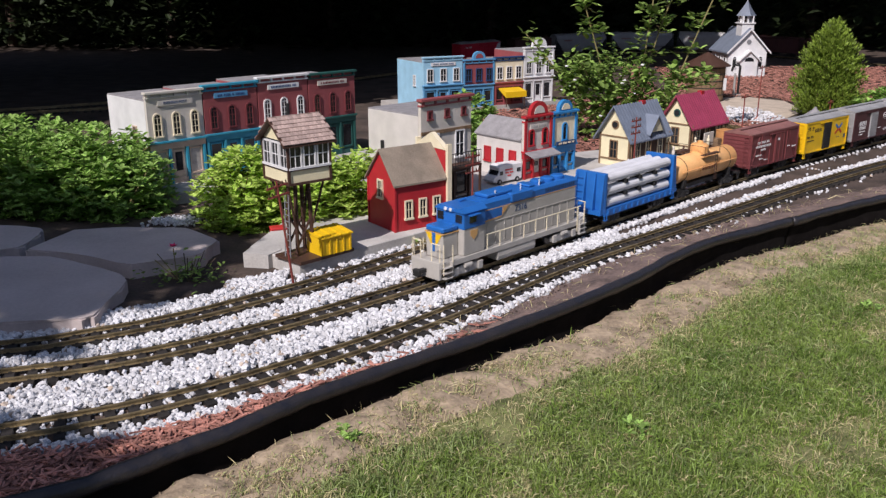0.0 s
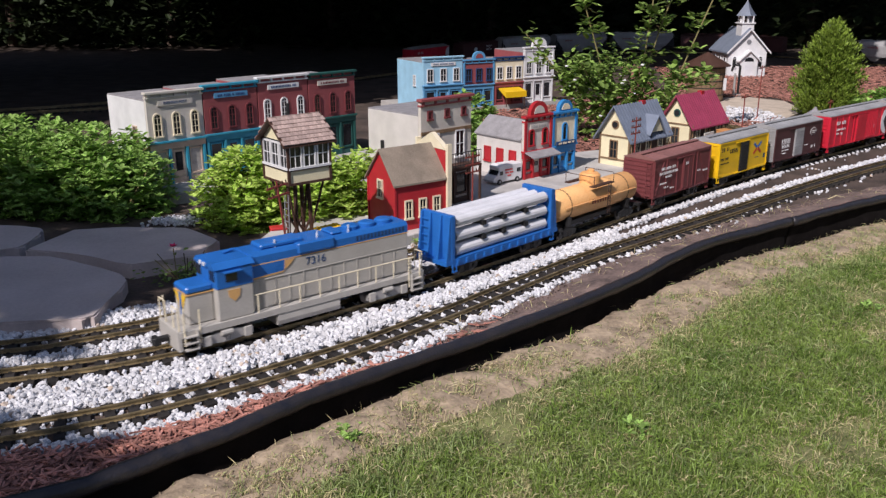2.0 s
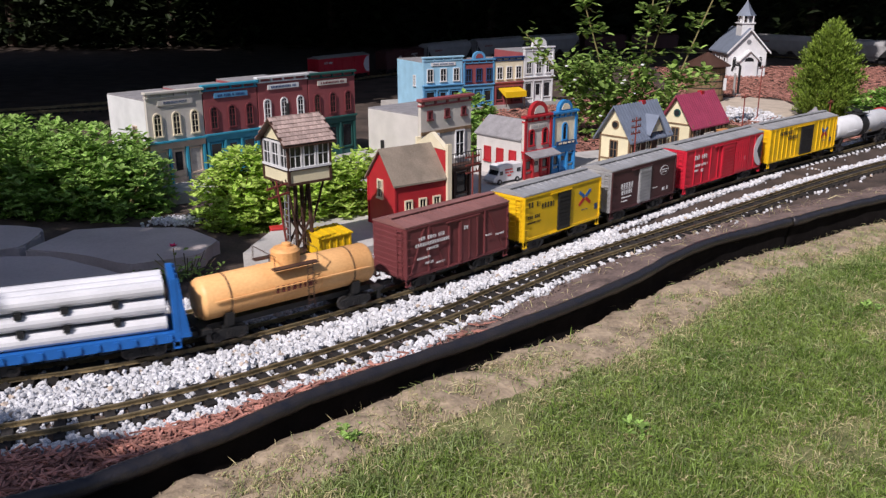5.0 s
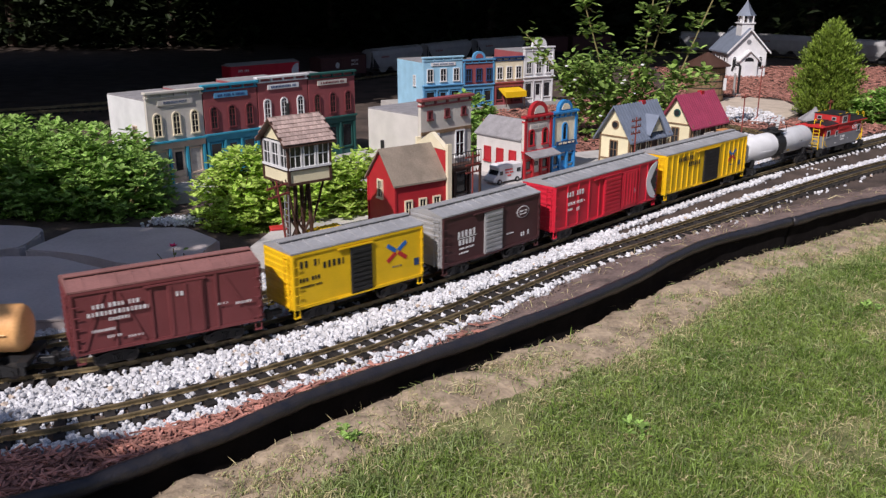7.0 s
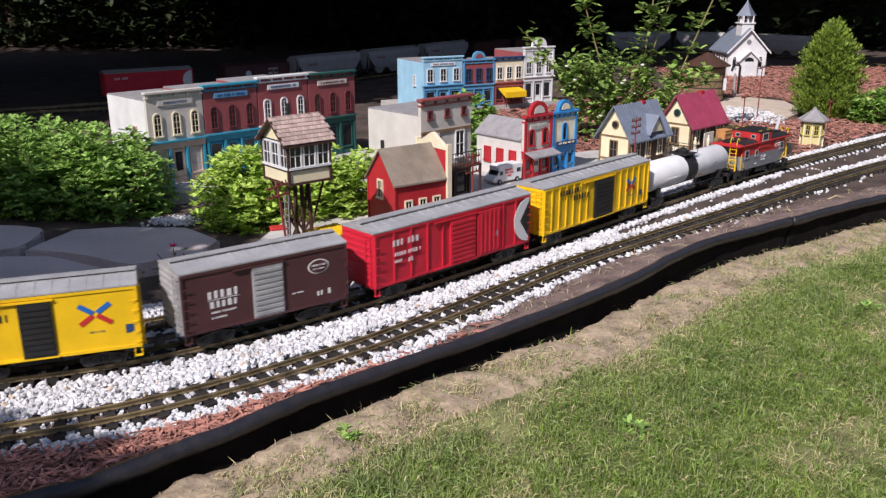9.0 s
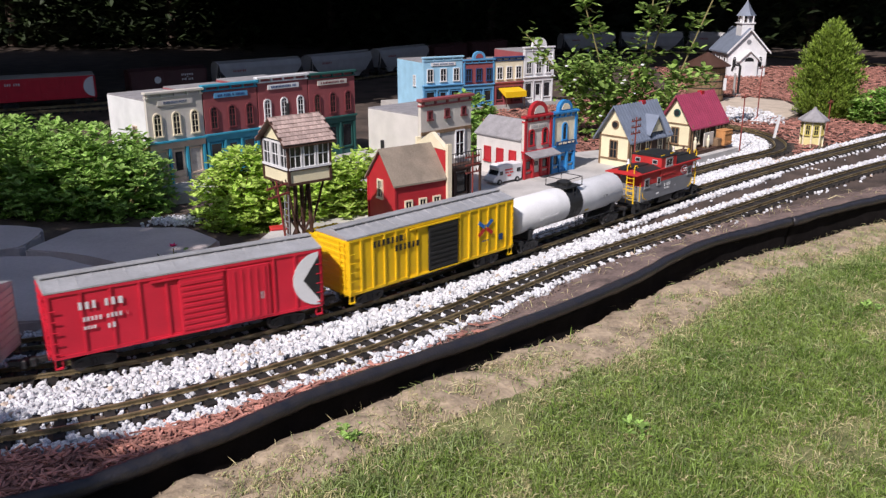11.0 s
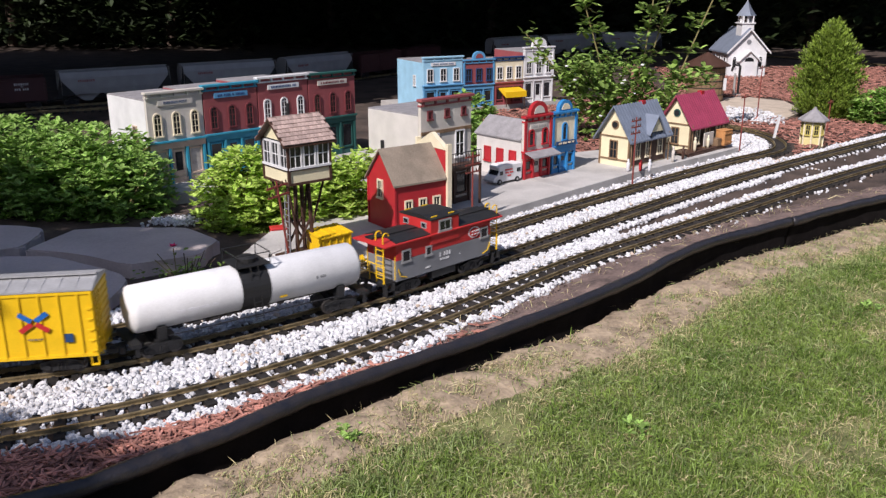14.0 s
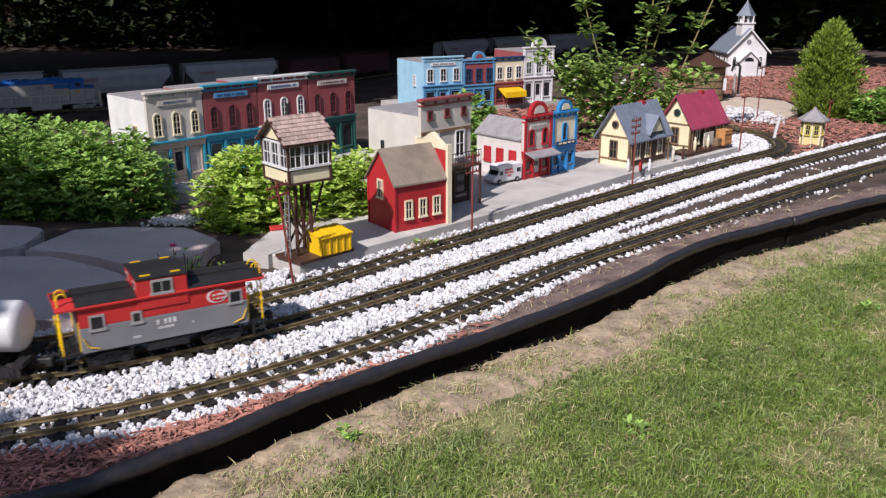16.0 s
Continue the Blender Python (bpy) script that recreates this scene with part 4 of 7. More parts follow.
def boxcar(label, L, body_m, roof_m, end_m, ribs, door, door_m, door_ribs=True, braces=False, truck_m=BLACK, top=0.163, roof_edge=None):
    """door: (x0, x1) of the door on the side."""
    t = thing("boxcar", Matrix(), label, "railway wagon", "wagons of the passing train")
    w, z0 = 0.053, 0.040
    part("body", box(B(), -L / 2, L / 2, -w, w, z0, top, 0.0012), body_m, t)
    bm = slab(B(), [(-w - 0.002, top), (w + 0.002, top), (w + 0.002, top + 0.003), (0, top + 0.013), (-w - 0.002, top + 0.003)], -L / 2 - 0.002, L / 2 + 0.002, "YZ")
    r = part("roof", bm, roof_m, t)
    bm, n = B(), int(L / 0.028)
    for i in range(n + 1):
        x = -L / 2 + L * i / n
        slab(bm, [(-w - 0.0022, top + 0.0036), (0, top + 0.0145), (w + 0.0022, top + 0.0036), (0, top + 0.0125)], x - 0.0014, x + 0.0014, "YZ")
    part("roof_rib", bm, roof_m, r)
    part("running_board", box(B(), -L / 2, L / 2, -0.009, 0.009, top + 0.0150, top + 0.017), roof_m, r)
    for x in (-L / 2, L / 2):
        s = 1 if x > 0 else -1
        bm = B()
        for k in range(9):
            z = z0 + 0.008 + k * (top - z0 - 0.014) / 8
            box(bm, min(x, x + s * 0.003), max(x, x + s * 0.003), -w + 0.004, w - 0.004, z - 0.0028, z + 0.0028)
        part("end_corrugation", bm, end_m, t)
        part("end_panel", box(B(), min(x, x + s * 0.0012), max(x, x + s * 0.0012), -w + 0.001, w - 0.001, z0 + 0.001, top - 0.001), end_m, t)
        bm = B()
        for y in (-0.046, -0.030):
            rod(bm, (x + s * 0.005, y, z0), (x + s * 0.005, y, top - 0.004), 0.0011, 5)
        for k in range(7):
            z = z0 + 0.008 + k * 0.017
            rod(bm, (x + s * 0.005, -0.046, z), (x + s * 0.005, -0.030, z), 0.0010, 5)
        part("end_ladder", bm, end_m, t)
    for s in (-1, 1):
        y = s * w
        a, b = (door if s < 0 else (-door[1], -door[0]))
        bm = B()
        for x in ribs:
            x = x if s < 0 else -x
            box(bm, x - 0.0022, x + 0.0022, min(y, y + s * 0.003), max(y, y + s * 0.003), z0 + 0.004, top - 0.004)
        box(bm, -L / 2 + 0.001, L / 2 - 0.001, min(y, y + s * 0.0022), max(y, y + s * 0.0022), z0, z0 + 0.006)
        box(bm, -L / 2 + 0.001, L / 2 - 0.001, min(y, y + s * 0.0022), max(y, y + s * 0.0022), top - 0.006, top - 0.001)
        part("side_rib", bm, body_m, t)
        if braces:
            for x0, x1 in braces:
                p = [(x0 - 0.003, z0 + 0.008), (x0 + 0.003, z0 + 0.008), (x1 + 0.003, top - 0.010), (x1 - 0.003, top - 0.010)]
                part("side_brace", slab(B(), p, min(y, y + s * 0.0022), max(y, y + s * 0.0022)), body_m, t)
        d = part("door", box(B(), a, b, min(y, y + s * 0.0045), max(y, y + s * 0.0045), z0 + 0.004, top - 0.010, 0.0008), door_m, t)
        bm = B()
        if door_ribs:
            for k in range(9):
                z = z0 + 0.012 + k * (top - z0 - 0.034) / 8
                box(bm, a + 0.004, b - 0.004, min(y + s * 0.0045, y + s * 0.006), max(y + s * 0.0045, y + s * 0.006), z - 0.003, z + 0.003)
        else:
            for x in (a + 0.006, b - 0.006, (a + b) / 2):
                box(bm, x - 0.002, x + 0.002, min(y + s * 0.0045, y + s * 0.006), max(y + s * 0.0045, y + s * 0.006), z0 + 0.008, top - 0.014)
        part("door_rib", bm, door_m, d)
        for z in (z0 + 0.001, top - 0.011):
            part("door_rail", box(B(), a - (b - a) * 0.6, b + 0.004, min(y, y + s * 0.0055), max(y, y + s * 0.0055), z, z + 0.003), body_m, t)
        for k in range(5):
            z = z0 + 0.012 + k * 0.020
            for x in (-L / 2 + 0.008, L / 2 - 0.008):
                part("grab_iron", rod(B(), (x - 0.006, y + s * 0.005, z), (x + 0.006, y + s * 0.005, z), 0.0010, 5), body_m, t)
    part("underframe", box(B(), -L / 2 + 0.01, L / 2 - 0.01, -0.03, 0.03, 0.032, 0.0395), BLACK, t)
    part("brake_gear", box(B(), -0.05, 0.03, -0.025, 0.02, 0.018, 0.032, 0.002), BLACK, t)
    for x in (-L / 2 + 0.07, L / 2 - 0.07):
        bogie(t, x, frame_m=truck_m)
    steps(t, L, body_m)
    for s in (-1, 1):
        coupler(t, s * L / 2, s)
    return t


def dot(parent, name, x, z, r, m, y=-0.0535, seg=24, a0=0.0, a1=360.0, hole=0.0):
    """A flat disc, ring or sector on the near side."""
    bm = B()
    n = max(6, int(seg * (a1 - a0) / 360))
    if not hole:
        slab(bm, [(x + r * math.cos(radians(a0 + (a1 - a0) * k / n)), z + r * math.sin(radians(a0 + (a1 - a0) * k / n))) for k in range(n + (a1 - a0 < 360))], y - 0.0008, y)
        return part(name, bm, m, parent)
    for k in range(n):
        a, b = radians(a0 + (a1 - a0) * k / n), radians(a0 + (a1 - a0) * (k + 1) / n)
        q = [(x + hole * math.cos(a), z + hole * math.sin(a)), (x + r * math.cos(a), z + r * math.sin(a)), (x + r * math.cos(b), z + r * math.sin(b))]
        if hole:
            q.append((x + hole * math.cos(b), z + hole * math.sin(b)))
        slab(bm, q, y - 0.0008, y)
    return part(name, bm, m, parent)


def lengthen(t, k):
    """Make a vehicle longer or shorter; its trucks keep their round wheels and only move along."""
    for o in t.children:
        if o.name.startswith("road_number"):
            continue
        if o.name.startswith("truck"):
            xs = [v.co.x for v in o.data.vertices]
            o.matrix_basis = pose((min(xs) + max(xs)) / 2 * (k - 1), 0, 0)
            continue
        for q in [o] + list(o.children):
            q.data.transform(Matrix.Diagonal((k, 1, 1, 1)))


def locomotive():
    """Road switcher; its front points along -x. Overall x from -0.27 to 0.27."""
    t = thing("diesel_locomotive", Matrix(), "grey diesel locomotive with a royal blue roof and yellow stripe", "locomotive")
    z = 0.050
    part("frame", box(B(), -0.262, 0.262, -0.0485, 0.0485, 0.036, z, 0.001), LOCOGREY, t)
    part("fuel_tank", slab(B(), [(-0.045, 0.012), (0.045, 0.012), (0.048, 0.022), (0.046, 0.0395), (-0.046, 0.0395), (-0.048, 0.022)], -0.075, 0.06, "YZ"), LOCOGREY, t)
    hx0, hx1, hw = -0.118, 0.235, 0.033
    part("long_hood", box(B(), hx0, hx1, -hw, hw, z, 0.143, 0.002), LOCOGREY, t)
    part("stripe", box(B(), hx0, hx1 + 0.0006, -hw - 0.0006, hw + 0.0006, 0.1425, 0.1445), TANSTRIPE, t)
    for s in (-1, 1):
        y0, y1 = s * hw, s * (hw + 0.0012)
        p = part("hood_blue", slab(B(), [(hx0, 0.118), (-0.05, 0.121), (-0.03, 0.1425), (hx0, 0.1425)], min(y0, y1), max(y0, y1)), ROYAL, t)
        part("stripe", slab(B(), [(hx0, 0.1145), (-0.052, 0.1175), (-0.05, 0.121), (hx0, 0.118)], min(y0, y1), max(y0, y1)), TANSTRIPE, p)
        part("flash", slab(B(), [(-0.05, 0.121), (-0.048, 0.142), (-0.028, 0.142), (-0.036, 0.132)], min(y0, s * (hw + 0.0016)), max(y0, s * (hw + 0.0016))), TANSTRIPE, p)
    top = part("hood_roof", slab(B(), [(-hw, 0.1445), (hw, 0.1445), (hw, 0.160), (hw - 0.006, 0.168), (-hw + 0.006, 0.168), (-hw, 0.160)], hx0, hx1, "YZ"), ROYAL, t)
    for x0, x1, h in ((-0.09, 0.0, 0.010), (0.06, 0.085, 0.007)):
        part("roof_hatch", box(B(), x0, x1, -0.022, 0.022, 0.168, 0.168 + h, 0.003), ROYAL, top)
    for x in (0.115, 0.155, 0.195):
        f = part("fan", revolve(B(), [(0.018, 0.168), (0.018, 0.175), (0.014, 0.178)], 18, "Z", (x, 0, 0)), ROYAL, top)
    part("dynamic_brake", box(B(), -0.02, 0.06, -hw - 0.004, hw + 0.004, 0.147, 0.170, 0.003), ROYAL, top)
    for s in (-1, 1):
        for k in range(14):
            x = 0.11 + 0.0085 * k
            part("louvre", box(B(), x, x + 0.005, s * hw - 0.0008, s * hw + 0.0008, 0.149, 0.159), NAVY, top)
    bm = B()
    for s in (-1, 1):
        for k in range(11):
            x = -0.10 + 0.03 * k
            box(bm, x, x + 0.0012, s * (hw + 0.0008) - 0.0006, s * (hw + 0.0008) + 0.0006, z + 0.004, 0.110)
        box(bm, hx0, hx1, s * (hw + 0.0008) - 0.0008, s * (hw + 0.0008) + 0.0008, 0.110, 0.1115)
    part("hood_doors", bm, LOCOGREY, t)
    # cab
    cx0, cx1, cw = -0.188, -0.1185, 0.045
    part("cab", box(B(), cx0, cx1, -cw, cw, z, 0.146, 0.002), LOCOGREY, t)
    part("cab_upper", box(B(), cx0 - 0.001, cx1 + 0.001, -cw - 0.001, cw + 0.001, 0.114, 0.155, 0.002), ROYAL, t)
    part("cab_roof", slab(B(), [(-cw - 0.003, 0.155), (cw + 0.003, 0.155), (cw - 0.01, 0.166), (-cw + 0.01, 0.166)], cx0 - 0.004, cx1 + 0.004, "YZ"), ROYAL, t)
    for s in (-1, 1):
        part("visor", box(B(), cx0 + 0.012, cx0 + 0.046, min(s * cw, s * (cw + 0.012)), max(s * cw, s * (cw + 0.012)), 0.1475, 0.1495), ROYAL, t)
        for x in (cx0 + 0.028,):
            part("cab_window", box(B(), x - 0.011, x + 0.011, s * (cw + 0.0015) - 0.0008, s * (cw + 0.0015) + 0.0008, 0.128, 0.149), DARK, t)
    for y in (-0.03, 0.03):
        part("windscreen", box(B(), cx0 - 0.0025, cx0 - 0.001, y - 0.010, y + 0.010, 0.130, 0.150), DARK, t)
    part("number_board", box(B(), cx0 - 0.006, cx0 - 0.001, -0.018, 0.018, 0.155, 0.165, 0.001), ROYAL, t)
    # nose
    part("nose", box(B(), -0.238, cx0, -0.028, 0.028, z, 0.112, 0.003), LOCOGREY, t)
    part("nose_top", box(B(), -0.239, cx0, -0.029, 0.029, 0.112, 0.127, 0.004), ROYAL, t)
    for y0, y1 in ((-0.026, -0.006), (0.006, 0.026)):
        ym = y1 if y0 < 0 else y0
        part("nose_blaze", slab(B(), [(y0, 0.110), (y1, 0.110), (ym, 0.078)], -0.2392, -0.2378, "YZ"), YELLOW, t)
    part("nose_flash", slab(B(), [(-0.006, 0.112), (0.006, 0.112), (0.003, 0.066), (-0.003, 0.066)], -0.2396, -0.2380, "YZ"), ROYAL, t)
    part("nose_stripe", box(B(), -0.2395, cx0, -0.0295, 0.0295, 0.110, 0.112), TANSTRIPE, t)
    for y in (-0.008, 0.008):
        part("headlight", rod(B(), (cx0 - 0.0075, y, 0.160), (cx0 - 0.005, y, 0.160), 0.0045, 10), WHITE, t)
    # flash of yellow and blue on the cab side
    for s in (-1, 1):
        part("crest", slab(B(), [(cx0 + 0.02, 0.110), (cx0 + 0.044, 0.110), (cx0 + 0.042, 0.096), (cx0 + 0.032, 0.086), (cx0 + 0.022, 0.096)], s * (cw + 0.001) - 0.0006, s * (cw + 0.001) + 0.0006), TANSTRIPE, t)
    # pilots, steps and rails
    for x, s in ((-0.262, -1), (0.262, 1)):
        p = part("pilot", box(B(), x - 0.004, x + 0.004, -0.047, 0.047, 0.010, 0.052, 0.001), LOCOGREY, t)
        for y in (-0.049, 0.049):
            bm = B()
            for k in range(3):
                box(bm, x - s * 0.018 - 0.012, x - s * 0.018 + 0.012, y - 0.008, y + 0.004, 0.012 + 0.013 * k, 0.014 + 0.013 * k)
            box(bm, x - s * 0.03 - 0.001, x - s * 0.03 + 0.001, y - 0.006, y + 0.004, 0.010, 0.05)
            part("step_ladder", bm, LOCOGREY, p)
        for y in (-0.045, 0.018):
            bm = rod(B(), (x, y, 0.05), (x, y, 0.095), 0.0013, 6)
            rod(bm, (x, y + 0.027, 0.05), (x, y + 0.027, 0.095), 0.0013, 6)
            part("end_rail", rod(bm, (x, y, 0.095), (x, y + 0.027, 0.095), 0.0013, 6), CREAM, t)
        for y in (-0.049, 0.049):
            for q, zt in ((0.008, 0.095), (0.036, 0.088)):
                part("grab_iron", rod(B(), (x - s * q, y, 0.02), (x - s * q, y, zt), 0.0014, 6), CREAM, t)
        coupler(t, x, s)
    for s in (-1, 1):
        y = s * 0.047
        bm = B()
        for k in range(9):
            x = -0.112 + 0.043 * k
            rod(bm, (x, y, z), (x, y, 0.088), 0.0014, 6)
        rod(bm, (-0.116, y, 0.088), (0.24, y, 0.088), 0.0014, 6)
        part("handrail", bm, CREAM, t)
    numerals(t, "7316", 0.024, pose(0.020, -hw - 0.0005, 0.1205, 90, 0, 0), NAVY)
    numerals(t, "7316", 0.024, pose(0.020, hw + 0.0005, 0.1205, 90, 0, 180), NAVY)
    for x in (-0.175, 0.175):
        b = bogie(t, x, 0.018, 0.085, frame_m=GREY, side=0.042)
        for s in (-1, 1):
            for q in (-0.0425, 0.0425):
                part("axle_box", box(B(), x + q - 0.008, x + q + 0.008, min(s * 0.045, s * 0.050), max(s * 0.045, s * 0.050), 0.009, 0.029, 0.001), LOCOGREY, b)
            part("brake_cylinder", rod(B(), (x - 0.014, s * 0.048, 0.028), (x + 0.010, s * 0.048, 0.028), 0.0055, 10), LOCOGREY, b)
    part("air_horn", rod(B(), (-0.15, 0.01, 0.168), (-0.13, 0.01, 0.172), 0.003, 8), ROYAL, t)
    for x in (-0.06, 0.03, 0.10):
        part("lifting_eye", rod(B(), (x, -0.02, 0.166), (x, -0.02, 0.184), 0.0016, 6), PVC, t)
    lengthen(t, 1.085)
    return t


def bulkhead_flat():
    L = 0.385
    t = thing("bulkhead_flatcar", Matrix(), "blue bulkhead flatcar loaded with light grey pipes", "railway wagon", "wagons of the passing train")
    part("deck", box(B(), -L / 2, L / 2, -0.048, 0.048, 0.044, 0.053, 0.001), ROYAL, t)
    for s in (-1, 1):
        bm = box(B(), -L / 2, L / 2, s * 0.049 - 0.002, s * 0.049 + 0.002, 0.034, 0.053)
        for k in range(12):
            x = -L / 2 + 0.02 + k * (L - 0.04) / 11
            box(bm, x - 0.004, x + 0.004, s * 0.052 - 0.003, s * 0.052 + 0.003, 0.038, 0.050)
        part("side_sill", bm, ROYAL, t)
        x = s * (L / 2 - 0.006)
        bh = part("bulkhead", box(B(), x - 0.006, x + 0.006, -0.050, 0.050, 0.044, 0.158, 0.001), ROYAL, t)
        bm = B()
        for y in (-0.046, -0.017, 0.017, 0.046):
            slab(bm, [(x + s * 0.006, 0.05), (x + s * 0.022, 0.05), (x + s * 0.010, 0.156), (x + s * 0.006, 0.156)], y - 0.003, y + 0.003)
        box(bm, min(x, x + s * 0.024), max(x, x + s * 0.024), -0.05, 0.05, 0.040, 0.050)
        part("bulkhead_rib", bm, ROYAL, bh)
        bm = B()
        for k in range(5):
            rod(bm, (x + s * 0.012, 0.046, 0.06 + 0.02 * k), (x + s * 0.012, 0.02, 0.06 + 0.02 * k), 0.001, 5)
        part("ladder", bm, ROYAL, bh)
    part("underframe", box(B(), -L / 2 + 0.02, L / 2 - 0.02, -0.025, 0.025, 0.030, 0.0435), ROYAL, t)
    steps(t, L, ROYAL)
    for x in (-0.125, 0.125):
        bogie(t, x)
    for s in (-1, 1):
        coupler(t, s * (L / 2 + 0.012), s)
    r = 0.0142
    for row in range(3):
        for k in range(3):
            y = -0.0312 + 0.0312 * k
            z = 0.0535 + r + row * (2 * r + 0.0065)
            bm = rod(B(), (-0.170, y, z), (0.170, y, z), r, 14, caps=False)
            rod(bm, (-0.170, y, z), (-0.1699, y, z), r * 0.8, 14), rod(bm, (0.1699, y, z), (0.170, y, z), r * 0.8, 14)
            o = part("load_pipe", bm, PVC, t, "light grey pipe of the load", smooth=False)
    for row in range(1, 3):
        for x in (-0.075, 0.0, 0.085):
            part("dunnage", box(B(), x - 0.006, x + 0.006, -0.047, 0.047, 0.0445 + row * (2 * r + 0.0065), 0.0555 + row * (2 * r + 0.0065)), BLACK, t)
    return t


def tank_body(bm, L, r, z, dome=0.02, seg=28):
    prof = [(r * 0.35, -L / 2 - dome), (r * 0.72, -L / 2 - dome * 0.8), (r * 0.93, -L / 2 - dome * 0.4), (r, -L / 2)]
    return revolve(bm, prof + [(a, -b) for a, b in prof[::-1]], seg, "X", (0, 0, z))


def tank_car(label, L, r, m, zc, dome):
    t = thing("tank_car", Matrix(), label, "railway wagon", "wagons of the passing train")
    part("tank", tank_body(B(), L - 0.03, r, zc, 0.015), m, t, smooth=True)
    if dome:
        part("underframe", box(B(), -L / 2 + 0.005, L / 2 - 0.005, -0.022, 0.022, 0.030, 0.042), BLACK, t)
    else:
        part("brake_pipe", rod(B(), (-L / 2 + 0.02, 0, 0.044), (L / 2 - 0.02, 0, 0.044), 0.003, 6), BLACK, t)
    for x in (-L / 2 + 0.055, L / 2 - 0.055):
        part("saddle", slab(B(), [(-0.038, 0.036), (0.038, 0.036), (0.042, 0.062), (-0.042, 0.062)], x - 0.008, x + 0.008, "YZ"), BLACK, t)
        bogie(t, x)
        s = 1 if x > 0 else -1
        bm = box(B(), min(s * (L / 2 - 0.012), s * (L / 2 + 0.006)), max(s * (L / 2 - 0.012), s * (L / 2 + 0.006)), -0.05, 0.05, 0.034, 0.042)
        for y in (-0.047, 0.047):
            box(bm, s * (L / 2 - 0.004) - 0.004, s * (L / 2 - 0.004) + 0.004, y - 0.002, y + 0.002, 0.016, 0.036)
        part("end_sill", bm, BLACK, t)
        coupler(t, s * (L / 2 + 0.004), s)
    return t


def orange_tank():
    t = tank_car("orange tank wagon with rust streaks and a dome", 0.40, 0.043, ORANGE, 0.088, True)
    bm = revolve(B(), [(0.030, 0.125), (0.030, 0.152), (0.024, 0.158), (0.004, 0.160)], 20)
    part("dome", bm, ORANGE, t, smooth=False)
    part("dome_hatch", revolve(B(), [(0.010, 0.158), (0.010, 0.166), (0.004, 0.168)], 12, "Z", (0.004, 0, 0)), ORANGE, t)
    for x in (-0.14, 0.14, -0.055, 0.06):
        part("strap", revolve(B(), [(0.0436, x - 0.0015), (0.0436, x + 0.0015)], 28, "X", (0, 0, 0.088)), BROWN if abs(x) > 0.1 else ORANGE, t)
    bm = B()
    for s in (-1, 1):
        rod(bm, (-0.175, s * 0.046, 0.092), (0.175, s * 0.046, 0.092), 0.0013, 6)
        for x in (-0.15, -0.05, 0.05, 0.15):
            rod(bm, (x, s * 0.042, 0.092), (x, s * 0.046, 0.092), 0.001, 5)
    part("handrail", bm, ORANGE, t)
    bm = B()
    box(bm, -0.05, 0.05, -0.05, -0.034, 0.128, 0.131), box(bm, -0.05, 0.05, 0.034, 0.05, 0.128, 0.131)
    for x in (-0.048, 0.048):
        for y in (-0.048, 0.048):
            rod(bm, (x, y, 0.13), (x, y, 0.158), 0.001, 5)
        rod(bm, (x, -0.048, 0.158), (x, 0.048, 0.158), 0.001, 5)
    for y in (-0.048,):
        for q in (-0.006, 0.006):
            rod(bm, (q + 0.03, y - 0.001, 0.04), (q + 0.03, y - 0.001, 0.13), 0.001, 5)
        for k in range(6):
            rod(bm, (0.024, y - 0.001, 0.05 + 0.014 * k), (0.036, y - 0.001, 0.05 + 0.014 * k), 0.001, 5)
    part("walkway", bm, BROWN, t)
    writing(t, RUST, [(-0.045, 0.045, 0.080, 0.014)], -0.0432)
    return t


def white_tank():
    t = tank_car("white tank wagon with a black band and platform", 0.49, 0.046, WHITE, 0.093, False)
    part("band", revolve(B(), [(0.0466, -0.030), (0.0466, 0.030)], 30, "X", (0.0, 0, 0.093)), BLACK, t)
    part("valve_housing", revolve(B(), [(0.020, 0.137), (0.020, 0.152), (0.012, 0.156)], 14), BLACK, t)
    bm = B()
    box(bm, -0.036, 0.036, -0.036, 0.036, 0.141, 0.143)
    for x in (-0.035, 0.035):
        for y in (-0.035, 0.035):
            rod(bm, (x, y, 0.141), (x, y, 0.166), 0.0011, 5)
        rod(bm, (x, -0.035, 0.166), (x, 0.035, 0.166), 0.0011, 5)
    for y in (-0.035, 0.035):
        rod(bm, (-0.035, y, 0.166), (0.035, y, 0.166), 0.0011, 5)
    part("platform_rail", bm, BLACK, t)
    bm = B()
    for q in (-0.008, 0.008):
        rod(bm, (q, -0.051, 0.035), (q, -0.037, 0.141), 0.0012, 5)
    for k in range(7):
        f = k / 7
        rod(bm, (-0.008, -0.051 + 0.014 * f, 0.042 + 0.1 * f), (0.008, -0.051 + 0.014 * f, 0.042 + 0.1 * f), 0.001, 5)
    part("ladder", bm, BLACK, t)
    part("lettering", bars_of_writing(B(), -0.16, -0.08, 0.083, 0.006, -0.0458, 0.001), PVC, t)
    part("lettering", bars_of_writing(B(), 0.13, 0.15, 0.092, 0.006, -0.0459, 0.001), CABGREY, t)
    part("placard", rect(B(), 0.05, 0.066, 0.066, 0.072, -0.038, 0.002), YELLOW, t)
    bm = rod(B(), (-0.18, -0.046, 0.044), (0.18, -0.046, 0.044), 0.0013, 6)
    part("side_rail", bm, BLACK, t)
    return t


